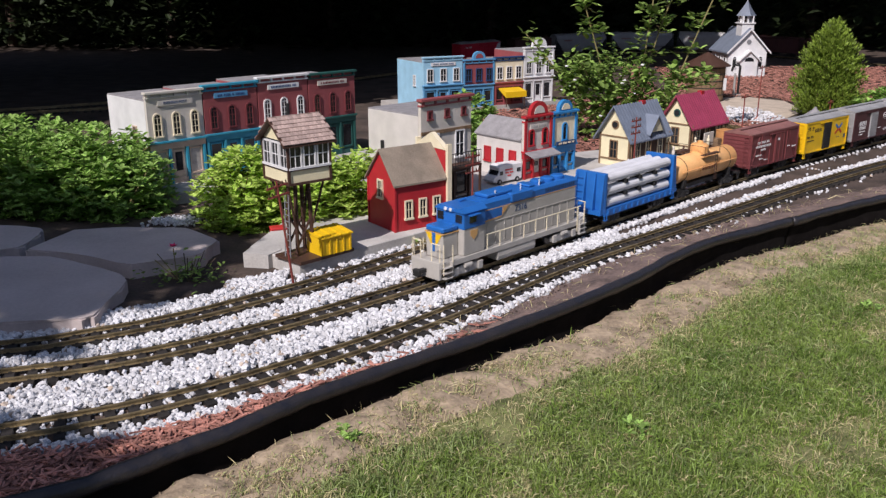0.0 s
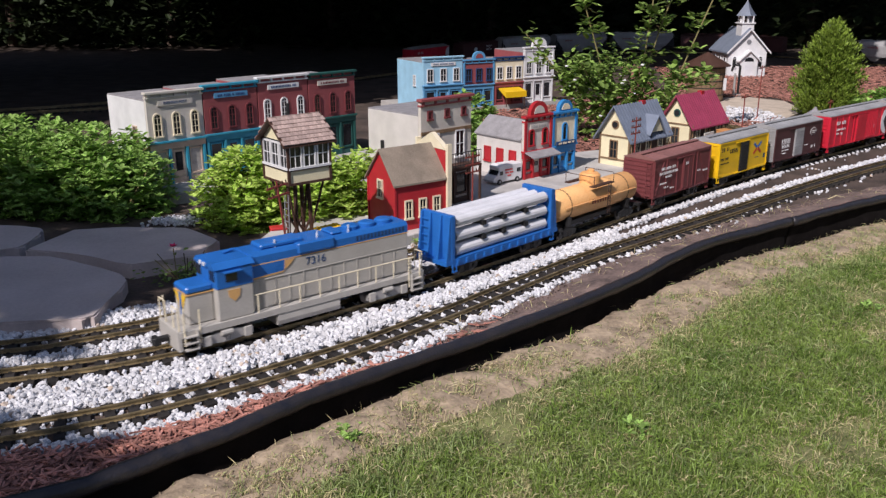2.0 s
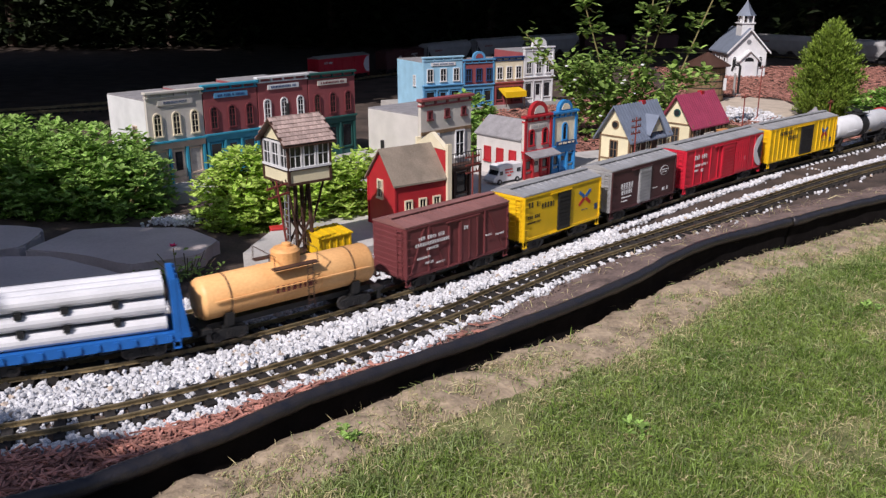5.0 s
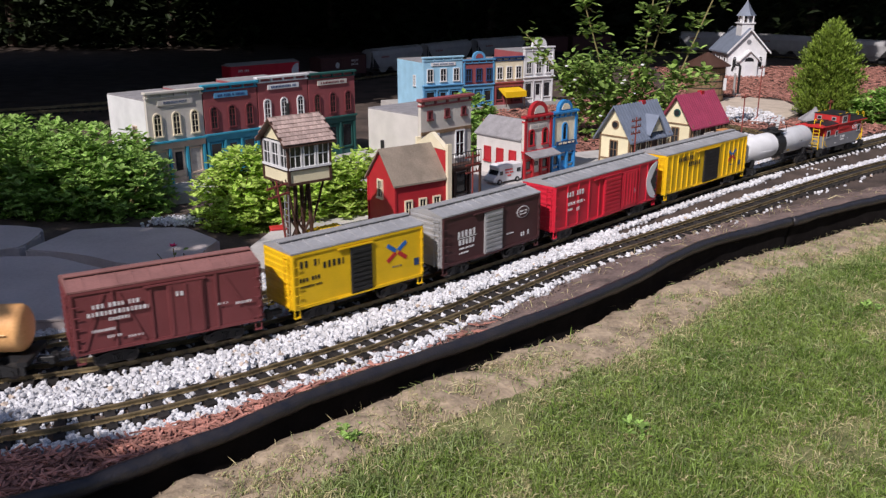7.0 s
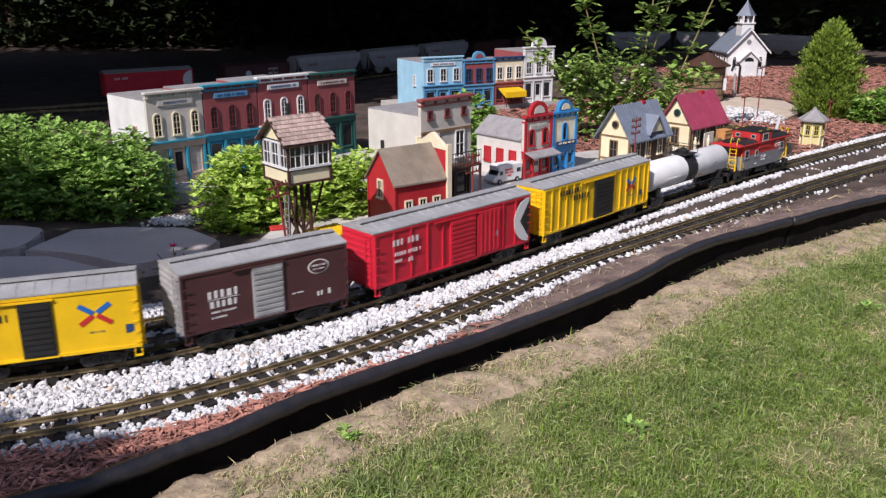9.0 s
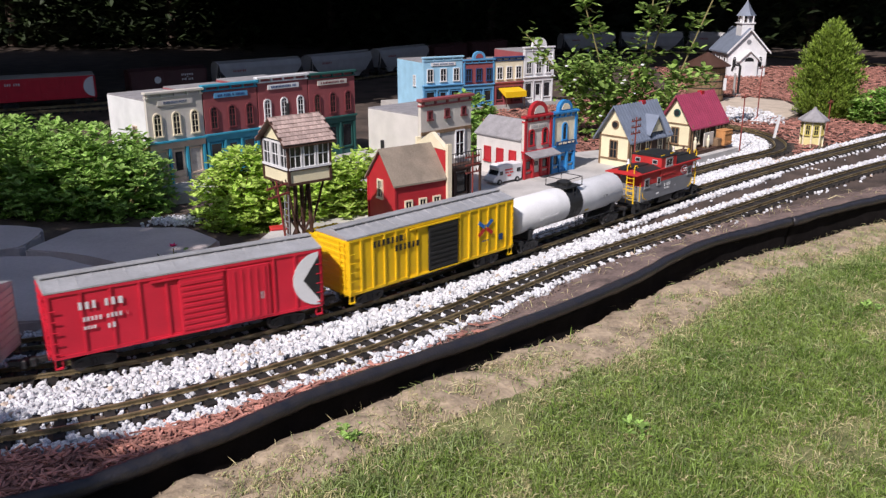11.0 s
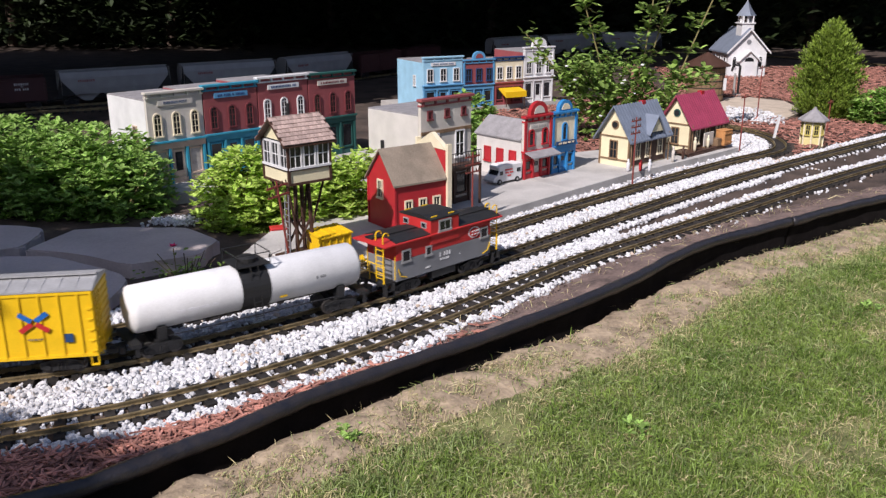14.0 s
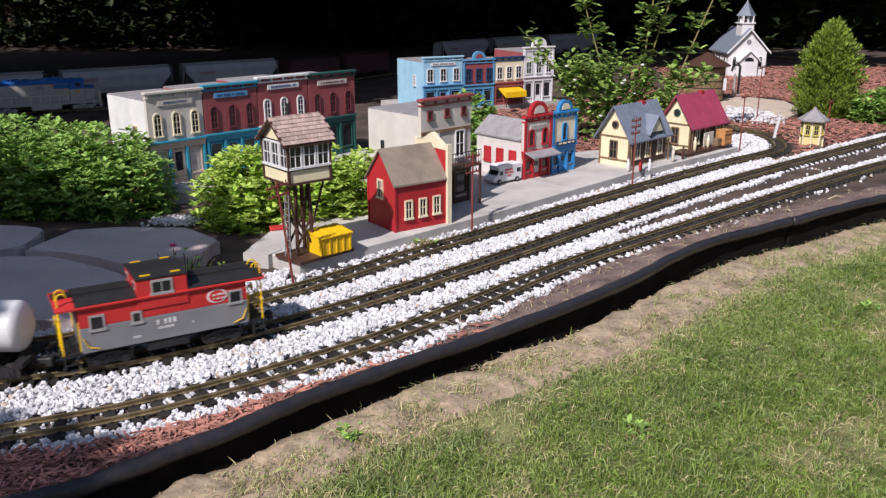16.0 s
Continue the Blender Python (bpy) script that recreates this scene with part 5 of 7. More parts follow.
def caboose():
    L = 0.335
    t = thing("caboose", Matrix(), "red and grey caboose with a cupola and yellow end ladders", "railway wagon", "wagons of the passing train")
    w = 0.050
    part("lower_body", box(B(), -L / 2, L / 2, -w, w, 0.040, 0.088, 0.001), CABGREY, t)
    part("upper_body", box(B(), -L / 2, L / 2, -w, w, 0.088, 0.126, 0.001), SCARLET, t)
    part("roof", slab(B(), [(-w - 0.006, 0.126), (w + 0.006, 0.126), (w + 0.006, 0.129), (w * 0.5, 0.137), (-w * 0.5, 0.137), (-w - 0.006, 0.129)], -L / 2 - 0.04, L / 2 + 0.04, "YZ"), SCARLET, t)
    for a, b in ((-L / 2 - 0.004, -0.056), (0.046, L / 2 + 0.036)):
        part("roof_cover", slab(B(), [(-w - 0.003, 0.1275), (w + 0.003, 0.1275), (w + 0.003, 0.1315), (w * 0.5, 0.1385), (-w * 0.5, 0.1385), (-w - 0.003, 0.1315)], a, b, "YZ"), BLACK, t, "black roof covering")
    part("running_board", box(B(), -L / 2 - 0.04, -0.06, -0.012, 0.012, 0.1375, 0.141), BLACK, t)
    part("running_board", box(B(), 0.05, L / 2 + 0.04, -0.012, 0.012, 0.1375, 0.141), BLACK, t)
    x0, x1 = -0.055, 0.045
    cu = part("cupola", box(B(), x0, x1, -w - 0.0025, w + 0.0025, 0.104, 0.161, 0.001), SCARLET, t)
    part("cupola_roof", slab(B(), [(-w - 0.004, 0.161), (w + 0.004, 0.161), (w + 0.004, 0.164), (w * 0.5, 0.170), (-w * 0.5, 0.170), (-w - 0.004, 0.164)], x0 - 0.001, x1 + 0.001, "YZ"), BLACK, cu)
    for y in (-0.045, 0.045):
        for x in (x0 + 0.02, x1 - 0.02):
            part("roof_grab", box(B(), x - 0.010, x + 0.010, y - 0.0012, y + 0.0012, 0.1655, 0.168), YELLOW, cu)
    for s in (-1, 1):
        m = pose(0, -w, 0) if s < 0 else pose(0, w, 0, 0, 0, 180)
        for x, z, ww, h in ((-0.135, 0.084, 0.022, 0.022), (-0.06, 0.084, 0.014, 0.016), (0.142, 0.088, 0.022, 0.020)):
            window(t, x, z, ww, h, SILVER, m, False, (0, 0), proud=0.35)
        m = pose(0, -w - 0.0025, 0) if s < 0 else pose(0, w + 0.0025, 0, 0, 0, 180)
        window(t, -0.006, 0.134, 0.036, 0.020, SILVER, m, False, (1, 0), proud=0.45)
    for x in (x0, x1):
        s = -1 if x < 0 else 1
        for y in (-0.03, 0.03):
            part("cupola_window", box(B(), min(x, x + s * 0.0012), max(x, x + s * 0.0012), y - 0.009, y + 0.009, 0.140, 0.154), SILVER, cu, "silver-framed cupola window")
            part("pane", box(B(), min(x, x + s * 0.0020), max(x, x + s * 0.0020), y - 0.0065, y + 0.0065, 0.1425, 0.1515), DARK, cu)
    o = dot(t, "herald", 0.108, 0.106, 0.016, WHITE, -0.0502, 24)
    o.matrix_basis = Matrix.Translation((0.108, 0, 0.106)) @ Matrix.Diagonal((1.35, 1, 0.85, 1)) @ Matrix.Translation((-0.108, 0, -0.106))
    o = dot(t, "herald_field", 0.108, 0.106, 0.013, SCARLET, -0.0510, 24)
    o.matrix_basis = Matrix.Translation((0.108, 0, 0.106)) @ Matrix.Diagonal((1.35, 1, 0.85, 1)) @ Matrix.Translation((-0.108, 0, -0.106))
    writing(t, WHITE, [(0.094, 0.122, 0.107, 0.004), (0.094, 0.122, 0.100, 0.003)], -0.0518)
    writing(t, WHITE, [(-0.022, 0.018, 0.070, 0.010), (-0.02, 0.016, 0.061, 0.005), (-0.07, -0.055, 0.052, 0.004), (0.05, 0.056, 0.062, 0.004)], -0.0502)
    for s in (-1, 1):
        e = s * L / 2
        part("platform", box(B(), min(e, e + s * 0.038), max(e, e + s * 0.038), -0.045, 0.045, 0.036, 0.042), BLACK, t)
        x = e + s * 0.034
        bm = B()
        for y in (-0.012, 0.012):
            rod(bm, (x, y - 0.03, 0.04), (x, y - 0.03, 0.148), 0.0016, 6)
        for k in range(7):
            rod(bm, (x, -0.042, 0.052 + 0.013 * k), (x, -0.018, 0.052 + 0.013 * k), 0.0012, 5)
        for y in (-0.042, -0.018):
            for k in range(6):
                a, b = math.pi * k / 6, math.pi * (k + 1) / 6
                rod(bm, (x - s * 0.009 * (1 - math.cos(a)), y, 0.148 + 0.008 * math.sin(a)), (x - s * 0.009 * (1 - math.cos(b)), y, 0.148 + 0.008 * math.sin(b)), 0.0016, 6)
        part("end_ladder", bm, YELLOW, t, "yellow end ladder")
        part("brake_wheel", rod(B(), (x + s * 0.001, 0.028, 0.085), (x + s * 0.003, 0.028, 0.085), 0.009, 12), YELLOW, t)
        bm = B()
        for y in (-0.044, 0.005, 0.044):
            rod(bm, (x, y, 0.04), (x, y, 0.082), 0.0013, 6)
        rod(bm, (x, -0.044, 0.082), (x, 0.044, 0.082), 0.0013, 6), rod(bm, (x, -0.044, 0.06), (x, 0.044, 0.06), 0.0010, 6)
        for y in (-0.047, 0.047):
            rod(bm, (e + s * 0.002, y, 0.045), (e + s * 0.002, y, 0.10), 0.0013, 6)
        part("end_rail", bm, YELLOW, t)
        for y in (-0.047, 0.047):
            bm = B()
            for z in (0.012, 0.024):
                box(bm, x - s * 0.012 - 0.012, x - s * 0.012 + 0.012, y - 0.007, y + 0.007, z, z + 0.002)
            for q in (-0.012, 0.012):
                box(bm, x - s * 0.012 + q - 0.001, x - s * 0.012 + q + 0.001, y - 0.007, y + 0.007, 0.012, 0.04)
            part("step_ladder", bm, BLACK, t)
        bm = B()
        for y in (-w - 0.002, w + 0.002):
            q = e - s * 0.012
            rod(bm, (q + s * 0.008, y, 0.07), (q, y, 0.052), 0.0012, 5), rod(bm, (q, y, 0.052), (q - s * 0.02, y, 0.046), 0.0012, 5)
        part("grab_iron", bm, YELLOW, t)
        part("end_door", box(B(), min(e, e + s * 0.0015), max(e, e + s * 0.0015), 0.0, 0.024, 0.042, 0.115), CABGREY, t)
        coupler(t, e + s * 0.036, s)
    part("underframe", box(B(), -L / 2, L / 2, -0.03, 0.03, 0.030, 0.0395), BLACK, t)
    part("battery_box", box(B(), -0.045, 0.04, -0.046, -0.03, 0.020, 0.0395, 0.001), BLACK, t)
    for x in (-0.115, 0.115):
        bogie(t, x, frame_m=BLACK)
    lengthen(t, 0.905)
    return t


def wagons():
    """Every car with the length along the train of its middle and half the distance between its trucks."""
    out = [(locomotive(), 0.153, 0.19), (bulkhead_flat(), 0.720, 0.125), (orange_tank(), 1.145, 0.145)]
    brown = boxcar("oxide brown wooden-sided boxcar with white lettering", 0.342, OXIDE, DUSTY, OXIDE, [-0.168, -0.10, -0.035, 0.085, 0.168], (-0.005, 0.062), OXIDE, False, [(-0.155, -0.115), (-0.05, -0.09), (0.155, 0.10), (0.012, 0.045)], top=0.158)
    writing(brown, WHITE, [(-0.135, -0.055, 0.124, 0.008), (-0.145, -0.04, 0.110, 0.008), (-0.11, -0.075, 0.098, 0.006), (-0.14, -0.10, 0.080, 0.005), (-0.115, -0.09, 0.066, 0.005), (-0.08, -0.055, 0.060, 0.004), (0.01, 0.03, 0.122, 0.009), (0.085, 0.105, 0.09, 0.004), (0.12, 0.15, 0.085, 0.005)], -0.058)
    out.append((brown, 1.578, 0.10))
    y1 = boxcar("yellow boxcar with a black door and a red and blue cross", 0.337, YELLOW, SILVER, YELLOW, [-0.166, 0.166], (-0.028, 0.026), BLACK, top=0.158)
    writing(y1, BLACK, [(-0.150, -0.105, 0.126, 0.014), (-0.095, -0.045, 0.116, 0.014), (-0.152, -0.10, 0.097, 0.008), (-0.152, -0.10, 0.084, 0.004)], -0.0532)
    out.append((y1, 1.978, 0.10))
    ny = boxcar("dark umber boxcar with silver roof, ends and door", 0.352, UMBER, SILVER, SILVER, [-0.174, 0.174], (-0.035, 0.03), SILVER, top=0.160)
    writing(ny, WHITE, [(-0.125, -0.065, 0.103, 0.015), (-0.122, -0.068, 0.084, 0.013), (-0.125, -0.062, 0.0995, 0.0018), (-0.12, -0.07, 0.073, 0.004), (-0.12, -0.09, 0.062, 0.004), (0.05, 0.075, 0.075, 0.003), (0.105, 0.120, 0.060, 0.010), (0.13, 0.14, 0.060, 0.012)], -0.0532)
    for r, m, y in ((0.019, WHITE, -0.0532), (0.0165, UMBER, -0.0540)):
        o = dot(ny, "herald", 0.110, 0.123, r, m, y)
        o.matrix_basis = Matrix.Translation((0.110, 0, 0.123)) @ Matrix.Diagonal((1.25, 1, 0.8, 1)) @ Matrix.Translation((-0.110, 0, -0.123))
    writing(ny, WHITE, [(0.095, 0.125, 0.124, 0.004), (0.097, 0.123, 0.117, 0.003)], -0.0548)
    out.append((ny, 2.381, 0.105))
    L = 0.512
    cp = boxcar("bright red long boxcar with a white crescent", L, CPRED, SILVER, CPRED, [-0.253, -0.20, -0.15, -0.10, -0.052, 0.155, 0.20, 0.253], (-0.03, 0.055), CPRED)
    d2 = part("second_door", box(B(), 0.062, 0.145, -0.057, -0.053, 0.044, 0.153, 0.0008), CPRED, cp)
    bm = B()
    for x in (0.075, 0.09, 0.105, 0.12, 0.135):
        box(bm, x - 0.002, x + 0.002, -0.0585, -0.057, 0.05, 0.148)
    part("door_rib", bm, CPRED, d2)
    writing(cp, WHITE, [(-0.205, -0.125, 0.126, 0.014), (-0.20, -0.125, 0.103, 0.008), (-0.20, -0.18, 0.088, 0.006), (-0.16, -0.145, 0.083, 0.010), (0.125, 0.140, 0.082, 0.016)], -0.0562)
    dot(cp, "crescent", 0.249, 0.102, 0.056, WHITE, -0.0562, 36, 90, 270)
    part("wedge", slab(B(), [(0.2495, 0.150), (0.2495, 0.054), (0.215, 0.102)], -0.0578, -0.0571), BLACK, cp)
    out.append((cp, 2.877, 0.175))
    y2 = boxcar("long yellow ribbed boxcar with black door and red-blue cross", L, YELLOW, SILVER, YELLOW, [-0.253, -0.222, -0.19, -0.158, -0.126, -0.094, -0.062, 0.07, 0.102, 0.134, 0.166, 0.198, 0.230, 0.253], (-0.03, 0.062), BLACK)
    writing(y2, BLACK, [(-0.19, -0.10, 0.134, 0.014), (-0.13, -0.05, 0.113, 0.014)], -0.0562)
    out.append((y2, 3.447, 0.175))
    for car, c, z, yy, k in ((y1, 0.095, 0.112, -0.0532, 1.0), (y2, 0.155, 0.110, -0.0562, 0.9)):
        for a, m in ((35, SCARLET), (-35, ROYAL)):
            for h in (-1, 1):
                bm = box(B(), min(0.004 * h, 0.032 * k * h), max(0.004 * h, 0.032 * k * h), -0.0008, 0, -0.0045, 0.0045)
                part("cross", bm, m if h > 0 else (ROYAL if m == SCARLET else SCARLET), car, m=pose(c, yy - (0.0004 if a > 0 else 0.0), z, 0, a, 0))
        part("data_plate", rect(B(), c + 0.048, c + 0.062, 0.070, 0.086, yy, 0.0006), NAVY, car)
        writing(car, NAVY, [(c - 0.012, c + 0.012, 0.077, 0.003)], yy)
    out.append((white_tank(), 3.985, 0.19))
    out.append((caboose(), 4.459, 0.104))
    return out


TRAIN = wagons()


def hopper(label):
    L = 0.66
    t = thing("covered_hopper", Matrix(), label, "railway wagon", "wagons of the shaded train")
    prof = [(-0.05, 0.06), (0.05, 0.06), (0.056, 0.09), (0.058, 0.150), (0.044, 0.182), (0.016, 0.190), (-0.016, 0.190), (-0.044, 0.182), (-0.058, 0.150), (-0.056, 0.09)]
    part("body", slab(B(), prof, -L / 2 + 0.03, L / 2 - 0.03, "YZ"), HOPPER_GREY, t)
    for x in (-0.16, 0.0, 0.16):
        part("chute", slab(B(), [(x - 0.07, 0.06), (x + 0.07, 0.06), (x + 0.02, 0.022), (x - 0.02, 0.022)], -0.035, 0.035), GREY, t)
    part("underframe", box(B(), -L / 2, L / 2, -0.02, 0.02, 0.034, 0.044), BLACK, t)
    part("running_board", box(B(), -L / 2 + 0.02, L / 2 - 0.02, -0.014, 0.014, 0.191, 0.195), GREY, t)
    for s in (-1, 1):
        part("end_frame", slab(B(), [(s * (L / 2 - 0.03), 0.044), (s * L / 2, 0.044), (s * (L / 2 - 0.03), 0.17)], -0.05, -0.046), BLACK, t)
        part("end_slope", slab(B(), [(s * (L / 2 - 0.031), 0.06), (s * (L / 2 - 0.10), 0.06), (s * (L / 2 - 0.031), 0.14)], -0.0592, 0.0592), BLACK, t, "black sloping end sheet")
        part("end_ladder", rod(rod(B(), (s * (L / 2 - 0.012), -0.048, 0.044), (s * (L / 2 - 0.02), -0.048, 0.185), 0.0016, 5), (s * (L / 2 - 0.03), -0.048, 0.185), (s * (L / 2 - 0.02), -0.048, 0.185), 0.0016, 5), GREY, t)
        bogie(t, s * 0.25)
        coupler(t, s * L / 2, s)
    writing(t, BRICKRED, [(-0.21, -0.12, 0.128, 0.013)], -0.0582)
    return t


def shaded_train():
    L = 0.512
    red = boxcar("red long boxcar with a white crescent in deep shade", L, CPRED, GREY, CPRED, [-0.2, -0.1, 0.1, 0.2], (-0.03, 0.06), CPRED)
    tagged(red, group="wagons of the shaded train")
    dot(red, "crescent", 0.249, 0.102, 0.056, WHITE, -0.0562, 30, 90, 270)
    writing(red, WHITE, [(-0.205, -0.125, 0.126, 0.014)], -0.0562)
    dk = boxcar("dark umber boxcar with a round white herald in shade", 0.46, UMBER, UMBER, UMBER, [-0.225, 0.225], (-0.03, 0.03), UMBER)
    tagged(dk, group="wagons of the shaded train")
    dot(dk, "herald", -0.072, 0.112, 0.020, WHITE, -0.0585)
    writing(dk, WHITE, [(0.075, 0.145, 0.128, 0.012), (0.105, 0.12, 0.118, 0.005), (0.075, 0.145, 0.101, 0.012)], -0.0535)
    out = [(red, -0.256, 0.175), (dk, 0.425, 0.15)]
    for k in range(3):
        out.append((hopper("dusty grey covered hopper wagon in deep shade"), 1.03 + 0.695 * k, 0.25))
    for k in range(2):
        car = boxcar("dark umber boxcar in deep shade", 0.46, UMBER, UMBER, UMBER, [-0.225, 0.225], (-0.03, 0.03), UMBER)
        tagged(car, group="wagons of the shaded train")
        out.append((car, 3.05 + 0.53 * k, 0.15))
    for k in range(3):
        out.append((hopper("dusty grey covered hopper wagon in deep shade"), 4.85 + 0.695 * k, 0.25))
    return out


SHADED = shaded_train()

# ---- how far each train has gone ----
RUN = [(0, -0.078), (0.5, 0.071), (1, 0.223), (1.5, 0.382), (2, 0.546), (2.5, 0.714), (3, 0.884), (3.5, 1.057), (4, 1.227), (4.5, 1.397), (5, 1.572), (5.5, 1.748), (6, 1.924), (6.5, 2.094), (7, 2.257), (7.5, 2.412), (8, 2.562),
       (8.5, 2.715), (9, 2.873), (9.5, 3.032), (10, 3.191), (10.5, 3.350), (11, 3.509), (11.5, 3.668), (12, 3.826), (12.5, 3.987), (13, 4.154), (13.5, 4.330), (14, 4.495), (14.5, 4.638), (15, 4.801), (15.5, 4.973), (16, 5.145)]
BACK_RUN = [(0, 8.18), (7, 5.77), (9, 5.03), (11.5, 4.32), (12.5, 4.02), (14, 3.55), (16, 2.87)]


def riding(line, ss, s, half):
    a, b = along(line, ss, s - half), along(line, ss, s + half)
    return pose((a[0] + b[0]) / 2, (a[1] + b[1]) / 2, 0, 0, 0, math.degrees(math.atan2(b[1] - a[1], b[0] - a[0])))


def motions():
    for car, c, half in TRAIN:
        walk(car, [(t, riding(MAIN_LINE, MAIN_S, c - d, half)) for t, d in RUN])
    for car, c, half in SHADED:
        walk(car, [(t, riding(BACK_LINE, BACK_S, c + float(np.interp(t, [a for a, _ in BACK_RUN], [b for _, b in BACK_RUN])), half)) for t, _ in RUN])


# ---- shade trees and hedge ----
def leaf_cloud(n, sample, size, rng, flat=0.5, ratio=0.5, lift=-0.3):
    """n small leaves (two bent triangles each) at places given by sample(rng)."""
    v, f = [], []
    for k in range(n):
        p = sample(rng)
        if p is None:
            continue
        s = size * rng.uniform(0.6, 1.3)
        a, tilt = rng.uniform(0, 2 * math.pi), rng.uniform(lift, 1.0) * flat * 1.6
        d = Vector((math.cos(a) * math.cos(tilt), math.sin(a) * math.cos(tilt), math.sin(tilt)))
        side = Vector((-math.sin(a), math.cos(a), rng.uniform(-0.4, 0.4))).normalized() * s * ratio * 0.5
        p = Vector(p)
        i = len(v)
        lo, hi, up = p + d * s * 0.32, p + d * s * 0.72, Vector((0, 0, s * 0.07))
        v += [p, lo + side + up, hi + side * 0.8 + up * 0.6, p + d * s - up, hi - side * 0.8 + up * 0.6, lo - side + up]
        f += [(i, i + 1, i + 2, i + 3), (i, i + 3, i + 4, i + 5)]
    return v, f


# leaf colour near black: part of the deep shade is put into it
HEDGE_LEAF = leaf_mat("shade-darkened hedge leaves", (0.022, 0.036, 0.012), 0.5, 0.1)
LIME_LEAF = leaf_mat("lime green leaves", (0.52, 0.68, 0.16), 0.45, 0.45)
BUSH_LEAF = leaf_mat("fresh green leaves", (0.31, 0.49, 0.12), 0.45, 0.4)
ROSE_LEAF = leaf_mat("glossy rose leaves", (0.24, 0.36, 0.09), 0.6, 0.3, 0.26)
CONIFER_LEAF = leaf_mat("conifer sprays", (0.26, 0.36, 0.055), 0.5, 0.3, c2=(0.10, 0.16, 0.02), scale=26)
BARK = mat("dark bark", (0.08, 0.055, 0.04), 0.9, 0, 0.4, 30, 0.6, 120)
STEM = mat("green-brown stem", (0.22, 0.19, 0.08), 0.8, 0, 0.3, 40, 0.2)


def hedge():
    rng = random.Random(5)
    h = thing("hedge", pose(0, 0, 0), "tall dense dark green hedge in deep shade", "hedge")

    def s(r):
        x = r.uniform(-9, 12)
        return (x, 9.3 + r.gauss(0, 0.22), r.uniform(0, 2.6))
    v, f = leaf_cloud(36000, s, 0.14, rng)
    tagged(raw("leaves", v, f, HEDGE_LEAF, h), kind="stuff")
    # solid near-black block: paints the darkness seen between the leaves
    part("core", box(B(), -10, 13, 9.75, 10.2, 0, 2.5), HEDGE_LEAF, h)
    for k in range(12):
        x = -8 + 1.7 * k
        part("trunk", rod(B(), (x, 9.4, 0), (x + 0.1, 9.5, 2.4), 0.05, 7), BARK, h)


hedge()


def boundary_hedge(m, L, h, seed):
    rng = random.Random(seed)
    t = thing("boundary_hedge", m, "unseen hedge added to block low sky light", "hedge", "boundary hedges")
    part("core", box(B(), -L / 2, L / 2, -0.2, 0.2, 0, h - 0.1), BARK, t)
    v, f = leaf_cloud(5000, lambda r: (r.uniform(-L / 2, L / 2), r.choice((-0.25, 0.25)) + r.gauss(0, 0.06), r.uniform(0, h)), 0.22, rng)
    tagged(raw("leaves", v, f, HEDGE_LEAF, t), kind="stuff")


# added hedges out of view, behind and beside the camera, to cut low sky light
boundary_hedge(pose(0, -7.5, LAWN_Z - 0.04), 26, 3.6, 1)
boundary_hedge(pose(-9.5, 1.0, LAWN_Z, 0, 0, 90), 18, 3.6, 2)
boundary_hedge(pose(13, 1.0, LAWN_Z - 0.04, 0, 0, 90), 18, 3.6, 3)


def shade_tree(x, y, r, zc, n, size, label, squash=0.5, seed=1, crowns=None):
    rng = random.Random(seed)
    t = thing("tree", pose(x, y, LAWN_Z), label, "tree")
    part("trunk", rod(B(), (0, 0, 0), (0.1, 0.05, zc), 0.11, 9, 0.06), BARK, t)
    cs = crowns or [(0, 0, zc, r)]
    for k, (cx, cy, cz, cr) in enumerate(cs):
        part("limb", rod(B(), (0.06, 0.03, zc * 0.6), (cx, cy, cz), 0.045, 7, 0.015), BARK, t)

    def s(rg):
        c = rg.choices(cs, [q[3] ** 2 for q in cs])[0]
        while True:
            p = Vector((rg.uniform(-1, 1), rg.uniform(-1, 1), rg.uniform(-1, 1)))
            if p.length < 1:
                break
        if p.length > 0.85 and rg.random() < 0.5:
            return None
        return (c[0] + p.x * c[3], c[1] + p.y * c[3], c[2] + p.z * c[3] * squash)
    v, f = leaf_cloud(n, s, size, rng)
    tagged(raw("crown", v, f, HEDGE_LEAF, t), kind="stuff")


# added tree, all above the view; each crown is set to shade the back
shade_tree(-4.5, 5.6, 2.0, 1.9, 34000, 0.25, "unseen broad dark tree added to shade the back of the garden", crowns=[(0, 0, 2.0, 1.8), (2.0, 0.4, 1.9, 1.5), (3.4, 1.2, 1.9, 1.4), (4.6, 2.6, 2.0, 1.5), (6.4, 3.1, 2.0, 1.4), (-1.6, -1.4, 2.0, 1.6), (8.6, 3.0, 2.0, 1.5), (10.2, 2.6, 2.0, 1.5), (2.6, 2.6, 1.9, 1.5), (1.0, -2.2, 1.95, 1.15), (2.4, -1.2, 1.95, 1.25), (3.8, 0.0, 1.95, 1.1), (5.2, 1.0, 1.95, 1.0), (-0.8, -3.4, 2.0, 1.2), (6.8, 0.6, 2.0, 0.75), (7.9, -0.2, 2.0, 0.7)])


